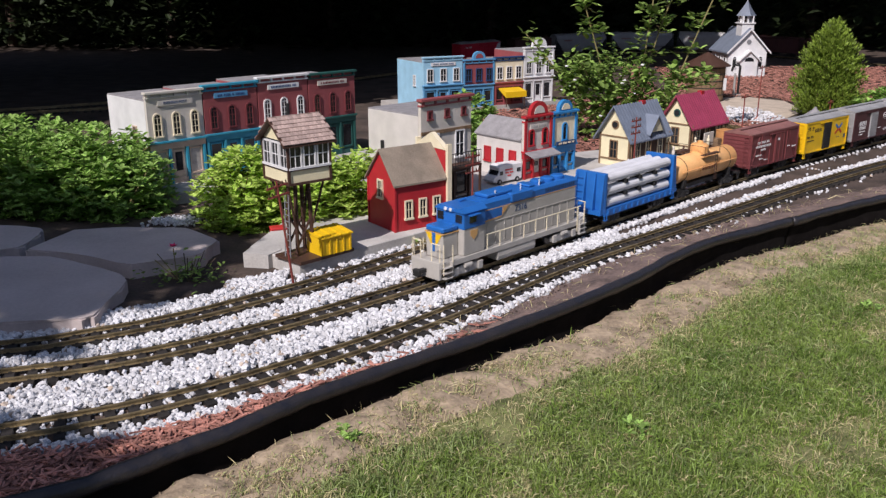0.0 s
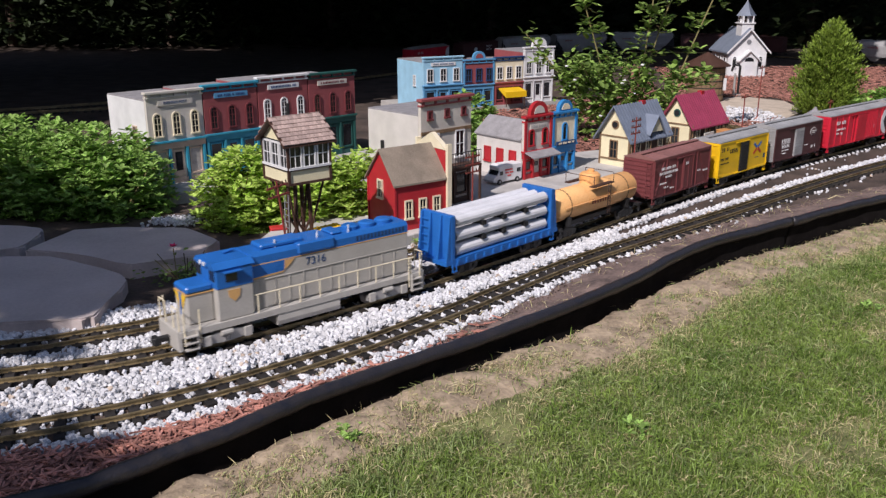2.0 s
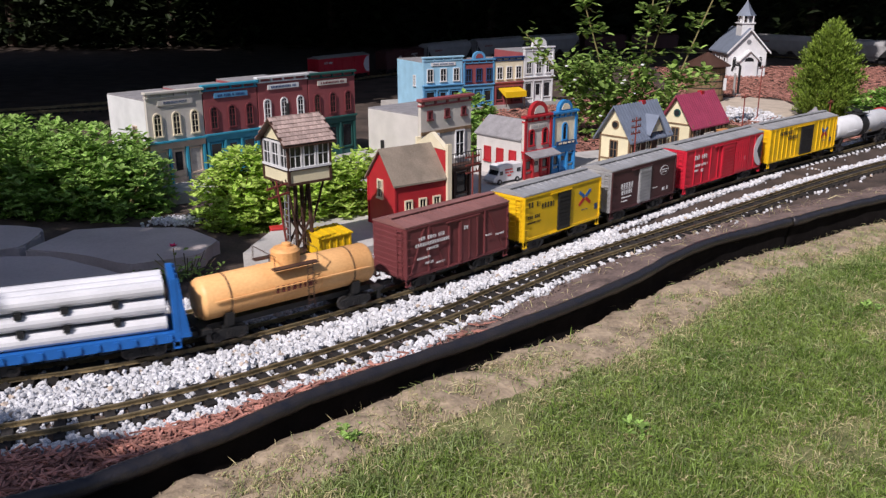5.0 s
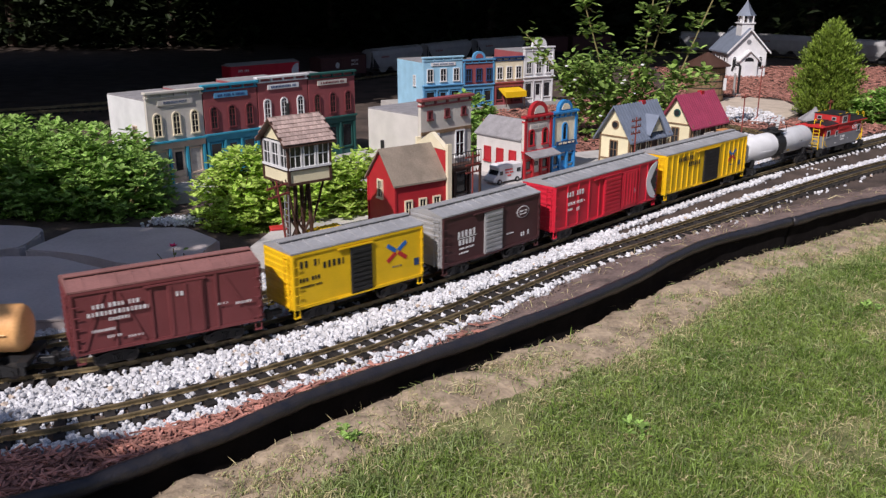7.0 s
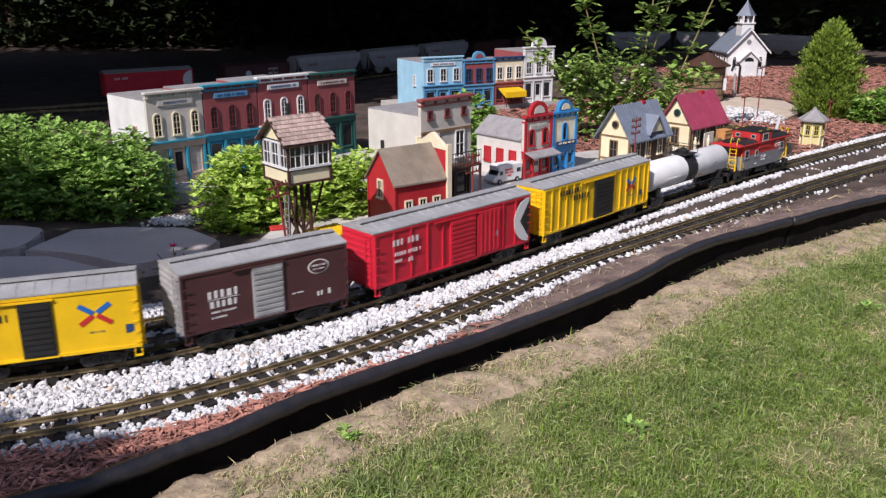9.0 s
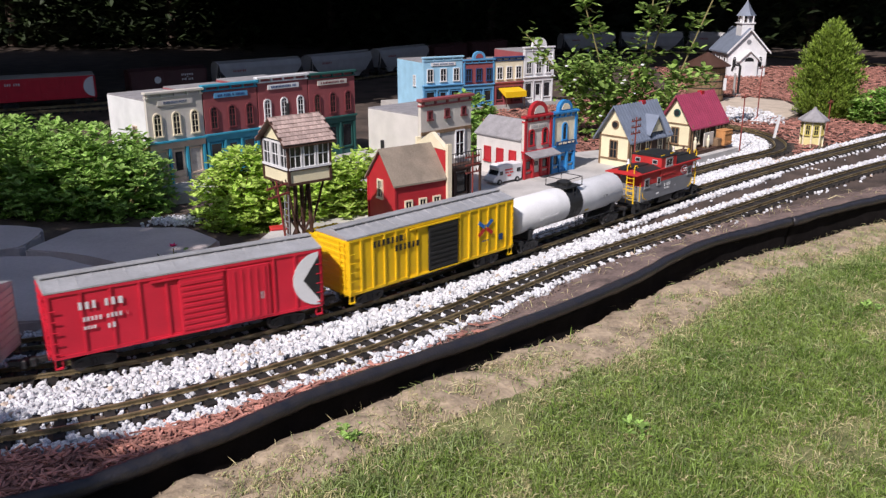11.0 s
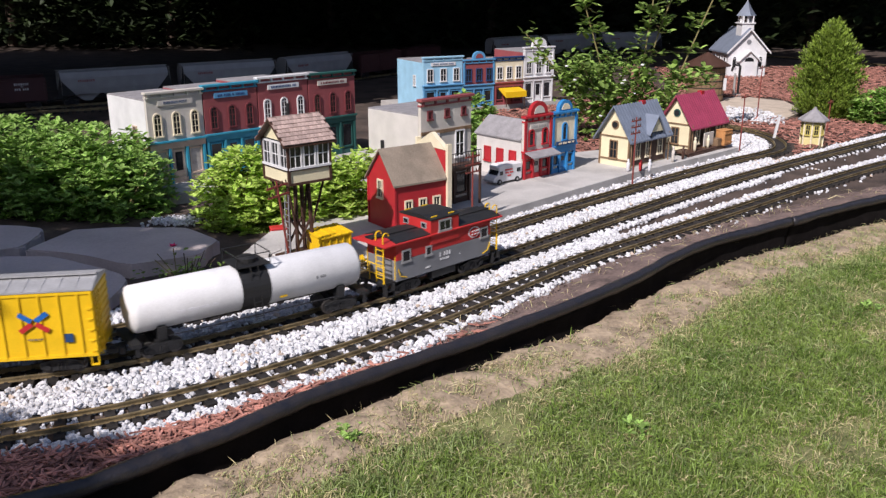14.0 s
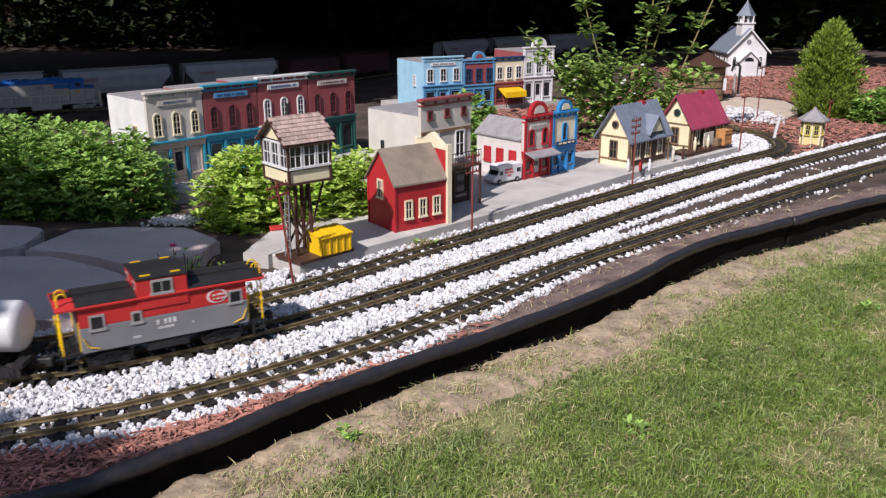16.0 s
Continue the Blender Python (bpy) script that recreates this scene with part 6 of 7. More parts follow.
def bush(name, m, label, blobs, n, size, leaf, seed):
    rng = random.Random(seed)
    t = thing(name, m, label, "bush")

    def s(r):
        b = r.choices(blobs, [q[3] ** 2 for q in blobs])[0]
        while True:
            p = Vector((r.uniform(-1, 1), r.uniform(-1, 1), r.uniform(-0.6, 1)))
            if 0.45 < p.length < 1:
                break
        p = p * (1 + 0.15 * noise.noise(p * 3 + Vector((b[0] * 9, 0, 0))))
        q = (b[0] + p.x * b[3], b[1] + p.y * b[4], max(0.0, b[2] + p.z * b[5]))
        return q
    v, f = [], []
    for k in range(n):
        p = Vector(s(rng))
        lv, lf = leaf_cloud(8, lambda r: p, size, rng, 0.5, 0.46, 0.05)
        f += [tuple(i + len(v) for i in q) for q in lf]
        v += lv
    tagged(raw("foliage", v, f, leaf, t), kind="stuff")
    for k in range(24):
        b = blobs[k % len(blobs)]
        bm = rod(B(), (b[0] + rng.uniform(-0.5, 0.5) * b[3], b[1] + rng.uniform(-0.5, 0.5) * b[4], -0.01), (b[0] + rng.uniform(-0.8, 0.8) * b[3], b[1] + rng.uniform(-0.8, 0.8) * b[4], b[2] + 0.6 * b[5]), 0.003, 5, 0.0015)
        part("stem", bm, STEM, t)
    return t


bush("leafy_bush", pose(-1.15, 2.63, BED_Z), "wide fresh green leafy bush behind the slate slabs", [(-0.25, 0.10, 0.085, 0.30, 0.30, 0.19), (0.0, 0.05, 0.075, 0.27, 0.26, 0.18), (0.15, -0.02, 0.055, 0.16, 0.18, 0.15), (-0.46, 0.10, 0.085, 0.26, 0.28, 0.19)], 4300, 0.0235, BUSH_LEAF, 3)
bush("leafy_bush", pose(-0.48, 2.47, BED_Z), "bright lime green leafy bush behind the signal tower", [(-0.08, 0, 0.07, 0.18, 0.15, 0.16), (0.08, 0.02, 0.07, 0.17, 0.15, 0.15), (0.23, 0.06, 0.06, 0.10, 0.12, 0.15)], 2700, 0.0215, LIME_LEAF, 4)


shade_tree(-2.38, 0.05, 0.8, 1.65, 4800, 0.12, "leafy tree beside the lawn shading the slate slabs", 0.55, 8, [(0.2, 0.2, 1.68, 0.58), (0.34, -0.28, 1.62, 0.40), (0.60, 0.58, 1.68, 0.42), (0.0, 0.72, 1.7, 0.5), (-0.2, -0.3, 1.7, 0.5), (0.85, -0.53, 1.62, 0.235)])


# ---- slate slabs ----
def slates():
    for pts, z, lab in (([(-1.19, 2.035), (-0.986, 2.050), (-0.760, 1.916), (-0.731, 1.868), (-0.72, 1.66), (-0.74, 1.63), (-0.97, 1.615), (-1.2, 1.66)], 0.015, "flat dark grey slate slab at the bend of the track"),
                        ([(-1.068, 2.090), (-1.02, 2.273), (-0.87, 2.30), (-0.714, 2.292), (-0.591, 2.168), (-0.616, 2.04), (-0.753, 1.965), (-0.944, 2.065)], 0.020, "broad flat dark grey slate slab below the bush"),
                        ([(-1.36, 2.33), (-1.111, 2.283), (-1.085, 2.217), (-1.09, 2.10), (-1.20, 2.05), (-1.40, 2.12)], 0.022, "dark grey slate slab behind the others")):
        r = random.Random(int(z * 1000))
        fine = []
        for i, p in enumerate(pts):
            q = pts[(i + 1) % len(pts)]
            for k in range(4):
                f = k / 4
                j = 0.0 if k == 0 else r.uniform(-0.008, 0.008)
                fine.append((p[0] + (q[0] - p[0]) * f + j, p[1] + (q[1] - p[1]) * f - j))
        bm = slab(B(), fine, -0.03, z, "XY")
        bmesh.ops.bevel(bm, geom=[e for e in bm.edges if all(v.co.z > 0 for v in e.verts)], offset=0.004, segments=2, affect="EDGES")
        tagged(part("slate_slab", bm, SLATE, None), lab, "stone slab", "slate slabs")


slates()


# ---- loose stone, mulch and grass ----
def scatter_stones(name, pts, sizes, material, label, parent=None):
    """Faceted chips, one five-sided double pyramid with cut tips each, all in one mesh."""
    rng = np.random.default_rng(len(pts))
    base = np.array([(math.cos(a) * c, math.sin(a) * c, h) for h, c, o in ((-0.75, 0.6, 0), (0.1, 1.0, 0.5), (0.8, 0.55, 0)) for a in [(k + o) * 2 * math.pi / 5 for k in range(5)]])
    n, m = len(pts), len(base)
    v = base[None] * (1 + rng.uniform(-0.28, 0.28, (n, m, 1))) * np.array(sizes)[:, None, None] * rng.uniform(0.7, 1.25, (n, 1, 3))
    a, b = rng.uniform(0, 2 * math.pi, n), rng.uniform(-0.7, 0.7, n)
    c, s, cb, sb = np.cos(a)[:, None], np.sin(a)[:, None], np.cos(b)[:, None], np.sin(b)[:, None]
    y, z = v[..., 1] * cb - v[..., 2] * sb, v[..., 1] * sb + v[..., 2] * cb
    v = np.stack([v[..., 0] * c - y * s, v[..., 0] * s + y * c, z], -1) + np.array(pts)[:, None]
    quads = []
    for r in range(2):
        for k in range(5):
            quads.append((r * 5 + k, r * 5 + (k + 1) % 5, (r + 1) * 5 + (k + 1) % 5, (r + 1) * 5 + k))
    faces = quads + [(4, 3, 2, 1, 0), (10, 11, 12, 13, 14)]
    allf = [tuple(i * m + q for q in f) for i in range(n) for f in faces]
    return raw(name, v.reshape(-1, 3).tolist(), allf, material, parent, label, "stuff", "gravel")


def between_sleepers(line, ss, s0, p, i):
    """True where a point lies in a gap between two sleepers of a track."""
    tan = np.gradient(line, axis=0)
    tan /= np.linalg.norm(tan, axis=1)[:, None]
    s = ss[i] + ((p - line[i]) * tan[i]).sum(1) - s0 - 0.01
    f = np.mod(s, 0.0385)
    return np.minimum(f, 0.0385 - f) > 0.0115


def ballast():
    rng = np.random.default_rng(11)
    n = 520000
    p = np.column_stack([rng.uniform(-1.15, 2.6, n), rng.uniform(1.1, 4.6, n)])
    p = p[np.abs(p[:, 1] - (main_y(np.clip(p[:, 0], -0.8, 1.9)))) < 0.75]
    d1, i1 = offside(FAR_LINE[::2], p)
    d2, i2 = offside(MAIN_LINE[::2], p)
    d3, i3 = offside(NEAR_LINE[::2], p)
    x, y = p[:, 0], p[:, 1]
    u = rng.uniform(0, 1, len(p))
    wob = np.array([0.02 * noise.noise(Vector((a * 8, b * 8, 0))) for a, b in p])
    loop = i1 * 2 > np.argmin(np.abs(FAR_LINE[:, 0] - 1.30) + 9 * (FAR_LINE[:, 1] > 3.55))
    keep = (d3 > -0.082 + wob * 1.4) & (d2 < 0.5)
    gap2 = between_sleepers(MAIN_LINE[::2], MAIN_S[::2], -6.4, p, i2)
    gap3 = between_sleepers(NEAR_LINE[::2], NEAR_S[::2], 0.1, p, i3)
    gap1 = between_sleepers(FAR_LINE[::2], FAR_S[::2], 0.2, p, i1)
    keep &= np.where(x < -0.38, d1 < 0.13 + wob * 3, (d1 < 0.048 + wob * 0.5) | ((d1 < 0.082 + wob * 0.4) & (u < 0.45))) | ((x > 1.0) & (x < 1.5) & (y > 3.40) & (d1 > 0) & (y < 4.6))
    keep &= (d1 < 0.3)
    keep &= ~((x > 1.25) & (d2 > 0.06 + wob) & (d1 < -0.05) & (x < 1.42) & (y > 3.5)) & ~((x > 1.32) & (d2 > 0.075 + wob) & (d1 < 0.02))
    brown = ((x > 0.5) & (d2 < -0.070 + wob * 0.5) & (d3 > 0.076 + wob * 0.5)) | ((x > 1.25) & (d2 < -0.05) & (d3 > 0.085 + wob))
    keep &= ~brown | (u < 0.006)
    keep &= ~((x > 0.25) & (d3 < -0.060 + wob * 1.5 + 0.03 * np.clip((x - 0.3) / 0.6, 0, 1))) | ((u < 0.02) & (d3 > -0.07))
    intrack = np.minimum(np.minimum(np.abs(d1), np.abs(d2)), np.abs(d3)) < 0.037
    keep &= ~intrack | (u < np.where(np.abs(d3) < 0.04, np.clip(0.55 - 0.9 * (x + 0.2), 0.010, 0.5), np.where(x < 0.05, 0.12, 0.010)))
    keep &= ((np.abs(d1) > 0.050) | gap1) & ((np.abs(d2) > 0.055) | gap2) & ((np.abs(d3) > 0.056) | gap3)
    tie = np.minimum(np.minimum(np.abs(d1), np.abs(d2)), np.abs(d3)) < 0.050
    p, intrack, tie, u = p[keep], intrack[keep], tie[keep], rng.uniform(0, 1, keep.sum())
    size = rng.uniform(0.0036, 0.0064, len(p))
    size[intrack] *= 0.8
    z = np.where(intrack | tie, BED_Z + 0.0035, BED_Z + 0.001 + rng.uniform(0, 0.009, len(p)))
    pts = np.column_stack([p, z])
    tan = u < 0.022
    scatter_stones("white_gravel", pts[~tan], size[~tan], CHIP, "bright white crushed marble ballast round the tracks")
    q = np.column_stack([rng.normal(-0.80, 0.035, 420), rng.normal(2.475, 0.02, 420), BED_Z + rng.uniform(0.002, 0.010, 420)])
    scatter_stones("gravel_patch", q, rng.uniform(0.0036, 0.006, 420), CHIP, "small patch of white stones between the bushes")
    q = np.column_stack([rng.uniform(-1, 1, 800), rng.uniform(-1, 1, 800)])
    q = q[(q ** 2).sum(1) * rng.uniform(0.6, 1.6, len(q)) < 0.9] * (0.16, 0.30) + (1.60, 4.52)
    q = np.column_stack([q, BED_Z + 0.008 + rng.uniform(0.002, 0.010, len(q))])
    scatter_stones("gravel_patch", q, rng.uniform(0.005, 0.009, len(q)), CHIP, "white stones strewn beside the sand path")
    scatter_stones("tan_gravel", pts[tan], size[tan] * 1.15, TANCHIP, "scattered tan pebbles in the white ballast")


ballast()


def mulch():
    rng = np.random.default_rng(7)
    zone = []
    q = np.column_stack([rng.uniform(-1.0, 0.12, 30000), rng.uniform(0.85, 1.7, 30000)])
    d3, _ = offside(NEAR_LINE[::2], q)
    de, _ = offside(EDGE_LINE[::2], q)
    k = (d3 < np.where(q[:, 0] < -0.62, -0.060, -0.080)) & (de > 0.014) & (rng.uniform(0, 1, len(q)) < np.clip(0.12 - q[:, 0] * 3, 0.15, 1))
    near = q[k]
    q = np.column_stack([rng.uniform(0.2, 4.2, 42000), rng.uniform(3.5, 7.15, 42000)])
    d1, _ = offside(FAR_LINE[::2], q)
    d2, _ = offside(MAIN_LINE[::2], q)
    k = (d2 > 0.10) & ((d1 < -0.06) | (d1 > 0.42) | (q[:, 1] > 4.4)) & ~((np.abs(q[:, 0] - 1.75) < 0.28) & (np.abs(q[:, 1] - 4.85) < 0.42)) & (np.abs(d1) > 0.06)
    far = q[k]
    for pts, s, nm in ((near, 0.021, "mulch"), (far, 0.030, "mulch")):
        n = len(pts)
        a, t = rng.uniform(0, 2 * math.pi, n), rng.uniform(-0.25, 0.25, n)
        L, w, h = s * rng.uniform(0.4, 1.3, n) * (1 + 1.1 * (rng.uniform(0, 1, n) < 0.22)), s * rng.uniform(0.08, 0.28, n), s * 0.05
        v, f = [], []
        for i in range(n):
            c, sn = math.cos(a[i]), math.sin(a[i])
            z = bed_height(*pts[i]) + 0.004 + rng.uniform(0, 0.008) * (s / 0.017)
            o = len(v)
            for dz in (-h, h):
                for ex, ey in ((-1, -1), (1, -0.6), (1, 0.7), (-0.9, 1)):
                    lx, ly = ex * L[i] / 2, ey * w[i] / 2
                    v.append((pts[i][0] + lx * c - ly * sn, pts[i][1] + lx * sn + ly * c, z + dz + lx * t[i]))
            f += [(o + 4, o + 5, o + 6, o + 7), (o, o + 1, o + 5, o + 4), (o + 1, o + 2, o + 6, o + 5), (o + 2, o + 3, o + 7, o + 6), (o + 3, o, o + 4, o + 7)]
        raw(nm, v, f, MULCH, None, "shredded red bark mulch on the garden bed", "stuff", "mulch")


mulch()


def blades(name, pts, length, width, material, label, seed, lean=0.9, flat=0.0):
    """Bent blades in tufts: each tuft has a lean of its own, and a share of them lies flat."""
    rng = np.random.default_rng(seed)
    n = len(pts)
    p = np.asarray(pts)
    tuft = (np.floor(p[:, 0] / 0.021) * 7919 + np.floor(p[:, 1] / 0.024) * 104729).astype(np.int64) % 4093
    ta, tl = rng.uniform(0, 2 * math.pi, 4093)[tuft], rng.uniform(0.55, 1.25, 4093)[tuft]
    a = ta + rng.normal(0, 1.6, n)
    L, w = length * rng.uniform(0.45, 1.3, n) * tl, width * rng.uniform(0.6, 1.3, n)
    b = rng.uniform(0.1, lean, n)
    low = np.where(rng.uniform(0, 1, n) < flat, 0.25, 1.0)
    d = np.column_stack([np.cos(a), np.sin(a)])
    sd = np.column_stack([-np.sin(a), np.cos(a)])
    mid = np.column_stack([p[:, :2] + d * (L * 0.38 * b / low ** 0.5)[:, None], p[:, 2] + L * 0.55 * low])
    tip = np.column_stack([p[:, :2] + d * (L * 0.95 * b / low ** 0.3)[:, None], p[:, 2] + L * np.maximum(1.0 - 0.5 * b, 0.12) * low])
    o = np.column_stack([sd * w[:, None] / 2, rng.normal(0, 0.35, n) * w])
    v = np.stack([p - o, p + o, mid + o * 0.8, mid - o * 0.8, tip], 1).reshape(-1, 3)
    f = []
    for i in range(n):
        k = 5 * i
        f += [(k, k + 1, k + 2, k + 3), (k + 3, k + 2, k + 4)]
    return raw(name, v.tolist(), f, material, None, label, "stuff", "grass")


def lawn():
    rng = np.random.default_rng(21)
    n = 900000
    y = rng.uniform(1.0, 3.4, n)
    x = rng.uniform(-0.75, 2.3, n)
    ok = (np.abs(x) < 0.56 * (y + 0.2) + 0.05)
    p = np.column_stack([x, y])[ok]
    de, _ = offside(EDGE_LINE[::2], p)
    near = de < -0.035
    p, de = p[near], de[near]
    pat = np.array([noise.noise(Vector((a * 4.2, b * 4.2, 1))) + 0.6 * noise.noise(Vector((a * 15, b * 15, 5))) for a, b in p])
    u = rng.uniform(0, 1, len(p))
    dens = np.clip((-de - 0.065 + 0.12 * pat) / 0.20, 0.0, 1.0)
    bare = np.clip((-0.42 - pat) / 0.25, 0, 0.75)
    dry = np.clip(0.15 + 1.0 * np.clip(-0.10 - pat, 0, 1) + 0.9 * np.clip(1.2 - (-de - 0.03) / 0.17 - 0.5 * pat, 0, 1), 0, 0.72)
    keep = u < (0.55 + 0.45 * dens) * np.clip((-de - 0.03) / 0.05 + 0.6 * pat, 0.12, 1) * (1 - bare)
    p, dry, dk, pat = p[keep], dry[keep], de[keep], pat[keep]
    v = rng.uniform(0, 1, len(p))
    z = lawn_z(p[:, 0]) + np.where(dk > -0.12, 0.007, 0.0)
    q = np.column_stack([p, z - 0.002])
    isdry = v < dry
    pale = ~isdry & (rng.uniform(0, 1, len(p)) < np.where(dk > -0.22, 0.75, np.where(dk > -0.4, 0.35, 0.18)))
    blades("lawn_grass", q[~isdry & ~pale], 0.025, 0.0013, GRASS, "uneven green lawn grass", 31, 1.7, 0.2)
    blades("pale_grass", q[pale], 0.024, 0.0014, PALE_GRASS, "paler grey-green blades in the lawn", 33, 1.8, 0.3)
    blades("dry_grass", q[isdry], 0.021, 0.0011, STRAW, "straw-coloured dry grass in the lawn", 32, 2.0, 0.45)


lawn()


def crumbs():
    rng = np.random.default_rng(41)
    n = 9000
    s = rng.uniform(0.2, 5.2, n)
    o = np.abs(rng.normal(0.05, 0.035, n)) + 0.026
    q = [along(EDGE_LINE, EDGE_S, a) for a in s]
    p = np.array([(x + b * math.sin(h), y - b * math.cos(h), float(lawn_z(x)) + (0.009 if b > 0.03 else -0.012)) for (x, y, h), b in zip(q, o)])
    scatter_stones("soil_crumbs", p, rng.uniform(0.0008, 0.0028, n), LAWN_SOIL, "dry soil crumbs along the lawn edging")
    n = 2500
    s = rng.uniform(1.6, 5.2, n)
    o = rng.uniform(0.016, 0.11, n)
    q = [along(EDGE_LINE, EDGE_S, a) for a in s]
    p = np.array([(x - b * math.sin(h), y + b * math.cos(h), BED_Z + 0.006) for (x, y, h), b in zip(q, o)])
    k = np.arange(0, n, 6)
    blades("straw_bits", p[k], 0.020, 0.0012, STRAW, "scattered bits of straw on the bed rim", 51, 4.0)
    scatter_stones("bed_crumbs", p, rng.uniform(0.001, 0.0038, n), FABRIC, "dusty crumbs on the brown bed rim")


crumbs()


# ---- garden plants ----
def conifer():
    rng = random.Random(12)
    t = thing("conifer", pose(1.995, 4.50, BED_Z), "small bright green conical conifer in red mulch", "tree")
    part("trunk", rod(B(), (0, 0, 0), (0, 0, 0.42), 0.014, 8, 0.004), BARK, t)
    v, f = [], []
    for k in range(900):
        h = 0.02 + 0.445 * (k + rng.random()) / 900
        g = (h - 0.13) / (0.355 if h > 0.13 else 0.30)
        lim = 0.172 * max(0.03, 1 - g * g) ** 0.85 * rng.uniform(0.62, 1.12)
        a = rng.uniform(0, 2 * math.pi)
        out = Vector((math.cos(a), math.sin(a), 0))
        root, tip = out * lim * 0.35 + Vector((0, 0, h - 0.03)), out * lim + Vector((0, 0, h + rng.uniform(0.0, 0.035)))
        axis = (tip - root).normalized()
        side = axis.cross(Vector((0, 0, 1))).normalized()
        for i in range(36):
            q = rng.uniform(0.25, 1.0)
            spread = 0.020 * (1.15 - q)
            p = root.lerp(tip, q) + side * rng.gauss(0, spread) + Vector((0, 0, rng.gauss(0, 0.006)))
            d = (axis * rng.uniform(0.3, 1.0) + Vector((rng.gauss(0, 0.35), rng.gauss(0, 0.35), rng.uniform(0.1, 1.0)))).normalized()
            L, w = rng.uniform(0.010, 0.026), rng.uniform(0.0020, 0.0042)
            sd = d.cross(Vector((rng.uniform(-1, 1), rng.uniform(-1, 1), rng.uniform(-1, 1)))).normalized() * w
            n = len(v)
            v += [p, p + d * L * 0.5 + sd, p + d * L, p + d * L * 0.5 - sd]
            f += [(n, n + 1, n + 2), (n, n + 2, n + 3)]
    tagged(raw("crown", v, f, CONIFER_LEAF, t), kind="stuff")


conifer()


def rose_bush():
    rng = random.Random(17)
    t = thing("rose_bush", pose(0.80, 3.80, BED_Z), "rambling rose bush with long canes and glossy leaves", "bush")
    canes = [((0.0, 0, 0), (-0.10, 0.02, 0.3), (-0.17, 0.05, 0.55), (-0.24, 0.0, 0.72)), ((0.05, 0, 0), (0.06, 0.0, 0.3), (0.10, 0.0, 0.6), (0.11, 0.0, 0.8)), ((0.05, 0, 0), (0.08, 0.05, 0.3), (0.14, 0.05, 0.5), (0.24, 0.05, 0.76)),
             ((0.12, 0, 0), (0.22, 0.0, 0.25), (0.28, 0.0, 0.45), (0.41, 0.0, 0.76)), ((-0.05, 0, 0), (-0.2, 0.1, 0.2), (-0.33, 0.2, 0.36), (-0.42, 0.3, 0.46)), ((0, 0, 0), (0.15, 0.1, 0.15), (0.25, 0.15, 0.25), (0.30, 0.2, 0.30)),
             ((0, 0, 0), (-0.12, -0.05, 0.2), (-0.18, -0.1, 0.30), (-0.22, -0.12, 0.36)), ((0, 0, 0), (0.1, -0.08, 0.18), (0.2, -0.1, 0.27), (0.3, -0.1, 0.30))]
    v, f = [], []
    flowers = []
    for c in canes:
        line, ln = spline3(c)
        bm = B()
        for a, b in zip(line[:-1], line[1:]):
            rod(bm, a, b, 0.0035, 5, 0.003)
        part("cane", bm, STEM, t)
        for k in range(26):
            i = rng.randrange(3, len(line))
            p = Vector(line[i]) + Vector((rng.gauss(0, 0.022), rng.gauss(0, 0.022), rng.gauss(0, 0.02)))
            lv, lf = leaf_cloud(6, lambda r: p + Vector((r.gauss(0, 0.016), r.gauss(0, 0.016), r.gauss(0, 0.012))), 0.042, rng, 0.5, 0.55)
            f += [tuple(j + len(v) for j in q) for q in lf]
            v += lv
    for k in range(3300):
        b = rng.choice([(0.0, 0, 0.12, 0.24), (0.17, 0.05, 0.10, 0.20), (-0.12, 0.05, 0.16, 0.2), (0.25, 0.1, 0.08, 0.12), (-0.04, 0.0, 0.28, 0.16), (-0.18, 0.1, 0.28, 0.13)])
        d = Vector((rng.gauss(0, 1), rng.gauss(0, 1), rng.gauss(0, 1))).normalized() * rng.uniform(0.4, 1) * b[3]
        p = Vector((b[0] + d.x, b[1] + d.y * 0.7, max(0.01, b[2] + d.z * 0.8)))
        lv, lf = leaf_cloud(1, lambda r: p, 0.029, rng, 0.6, 0.6)
        f += [tuple(j + len(v) for j in q) for q in lf]
        v += lv
        if k % 46 == 0:
            flowers.append((p, rng.uniform(0.006, 0.011)))
    tagged(raw("foliage", v, f, ROSE_LEAF, t), kind="stuff")
    bm = B()
    for p, r in flowers:
        revolve(bm, [(r * 0.4, -r * 0.4), (r, 0), (r * 0.7, r * 0.5), (r * 0.2, r * 0.3)], 7, "Z", p)
    tagged(part("blossoms", bm, WHITE, t, "small white blossoms"), kind="stuff")


def spline3(pts):
    p = [Vector(q) for q in pts]
    out = []
    for k in range(13):
        u = k / 12
        out.append(p[0] * (1 - u) ** 3 + p[1] * 3 * u * (1 - u) ** 2 + p[2] * 3 * u * u * (1 - u) + p[3] * u ** 3)
    return out, None


rose_bush()
bush("small_shrub", pose(2.22, 4.33, BED_Z), "small bright green shrub beside the conifer", [(0, 0, 0.05, 0.17, 0.12, 0.12)], 380, 0.03, BUSH_LEAF, 9)
bush("small_shrub", pose(0.10, 4.08, BED_Z), "low green plants between the model shops", [(0, 0, 0.06, 0.16, 0.14, 0.12), (0.0, -0.5, 0.05, 0.1, 0.16, 0.11)], 420, 0.028, BUSH_LEAF, 10)


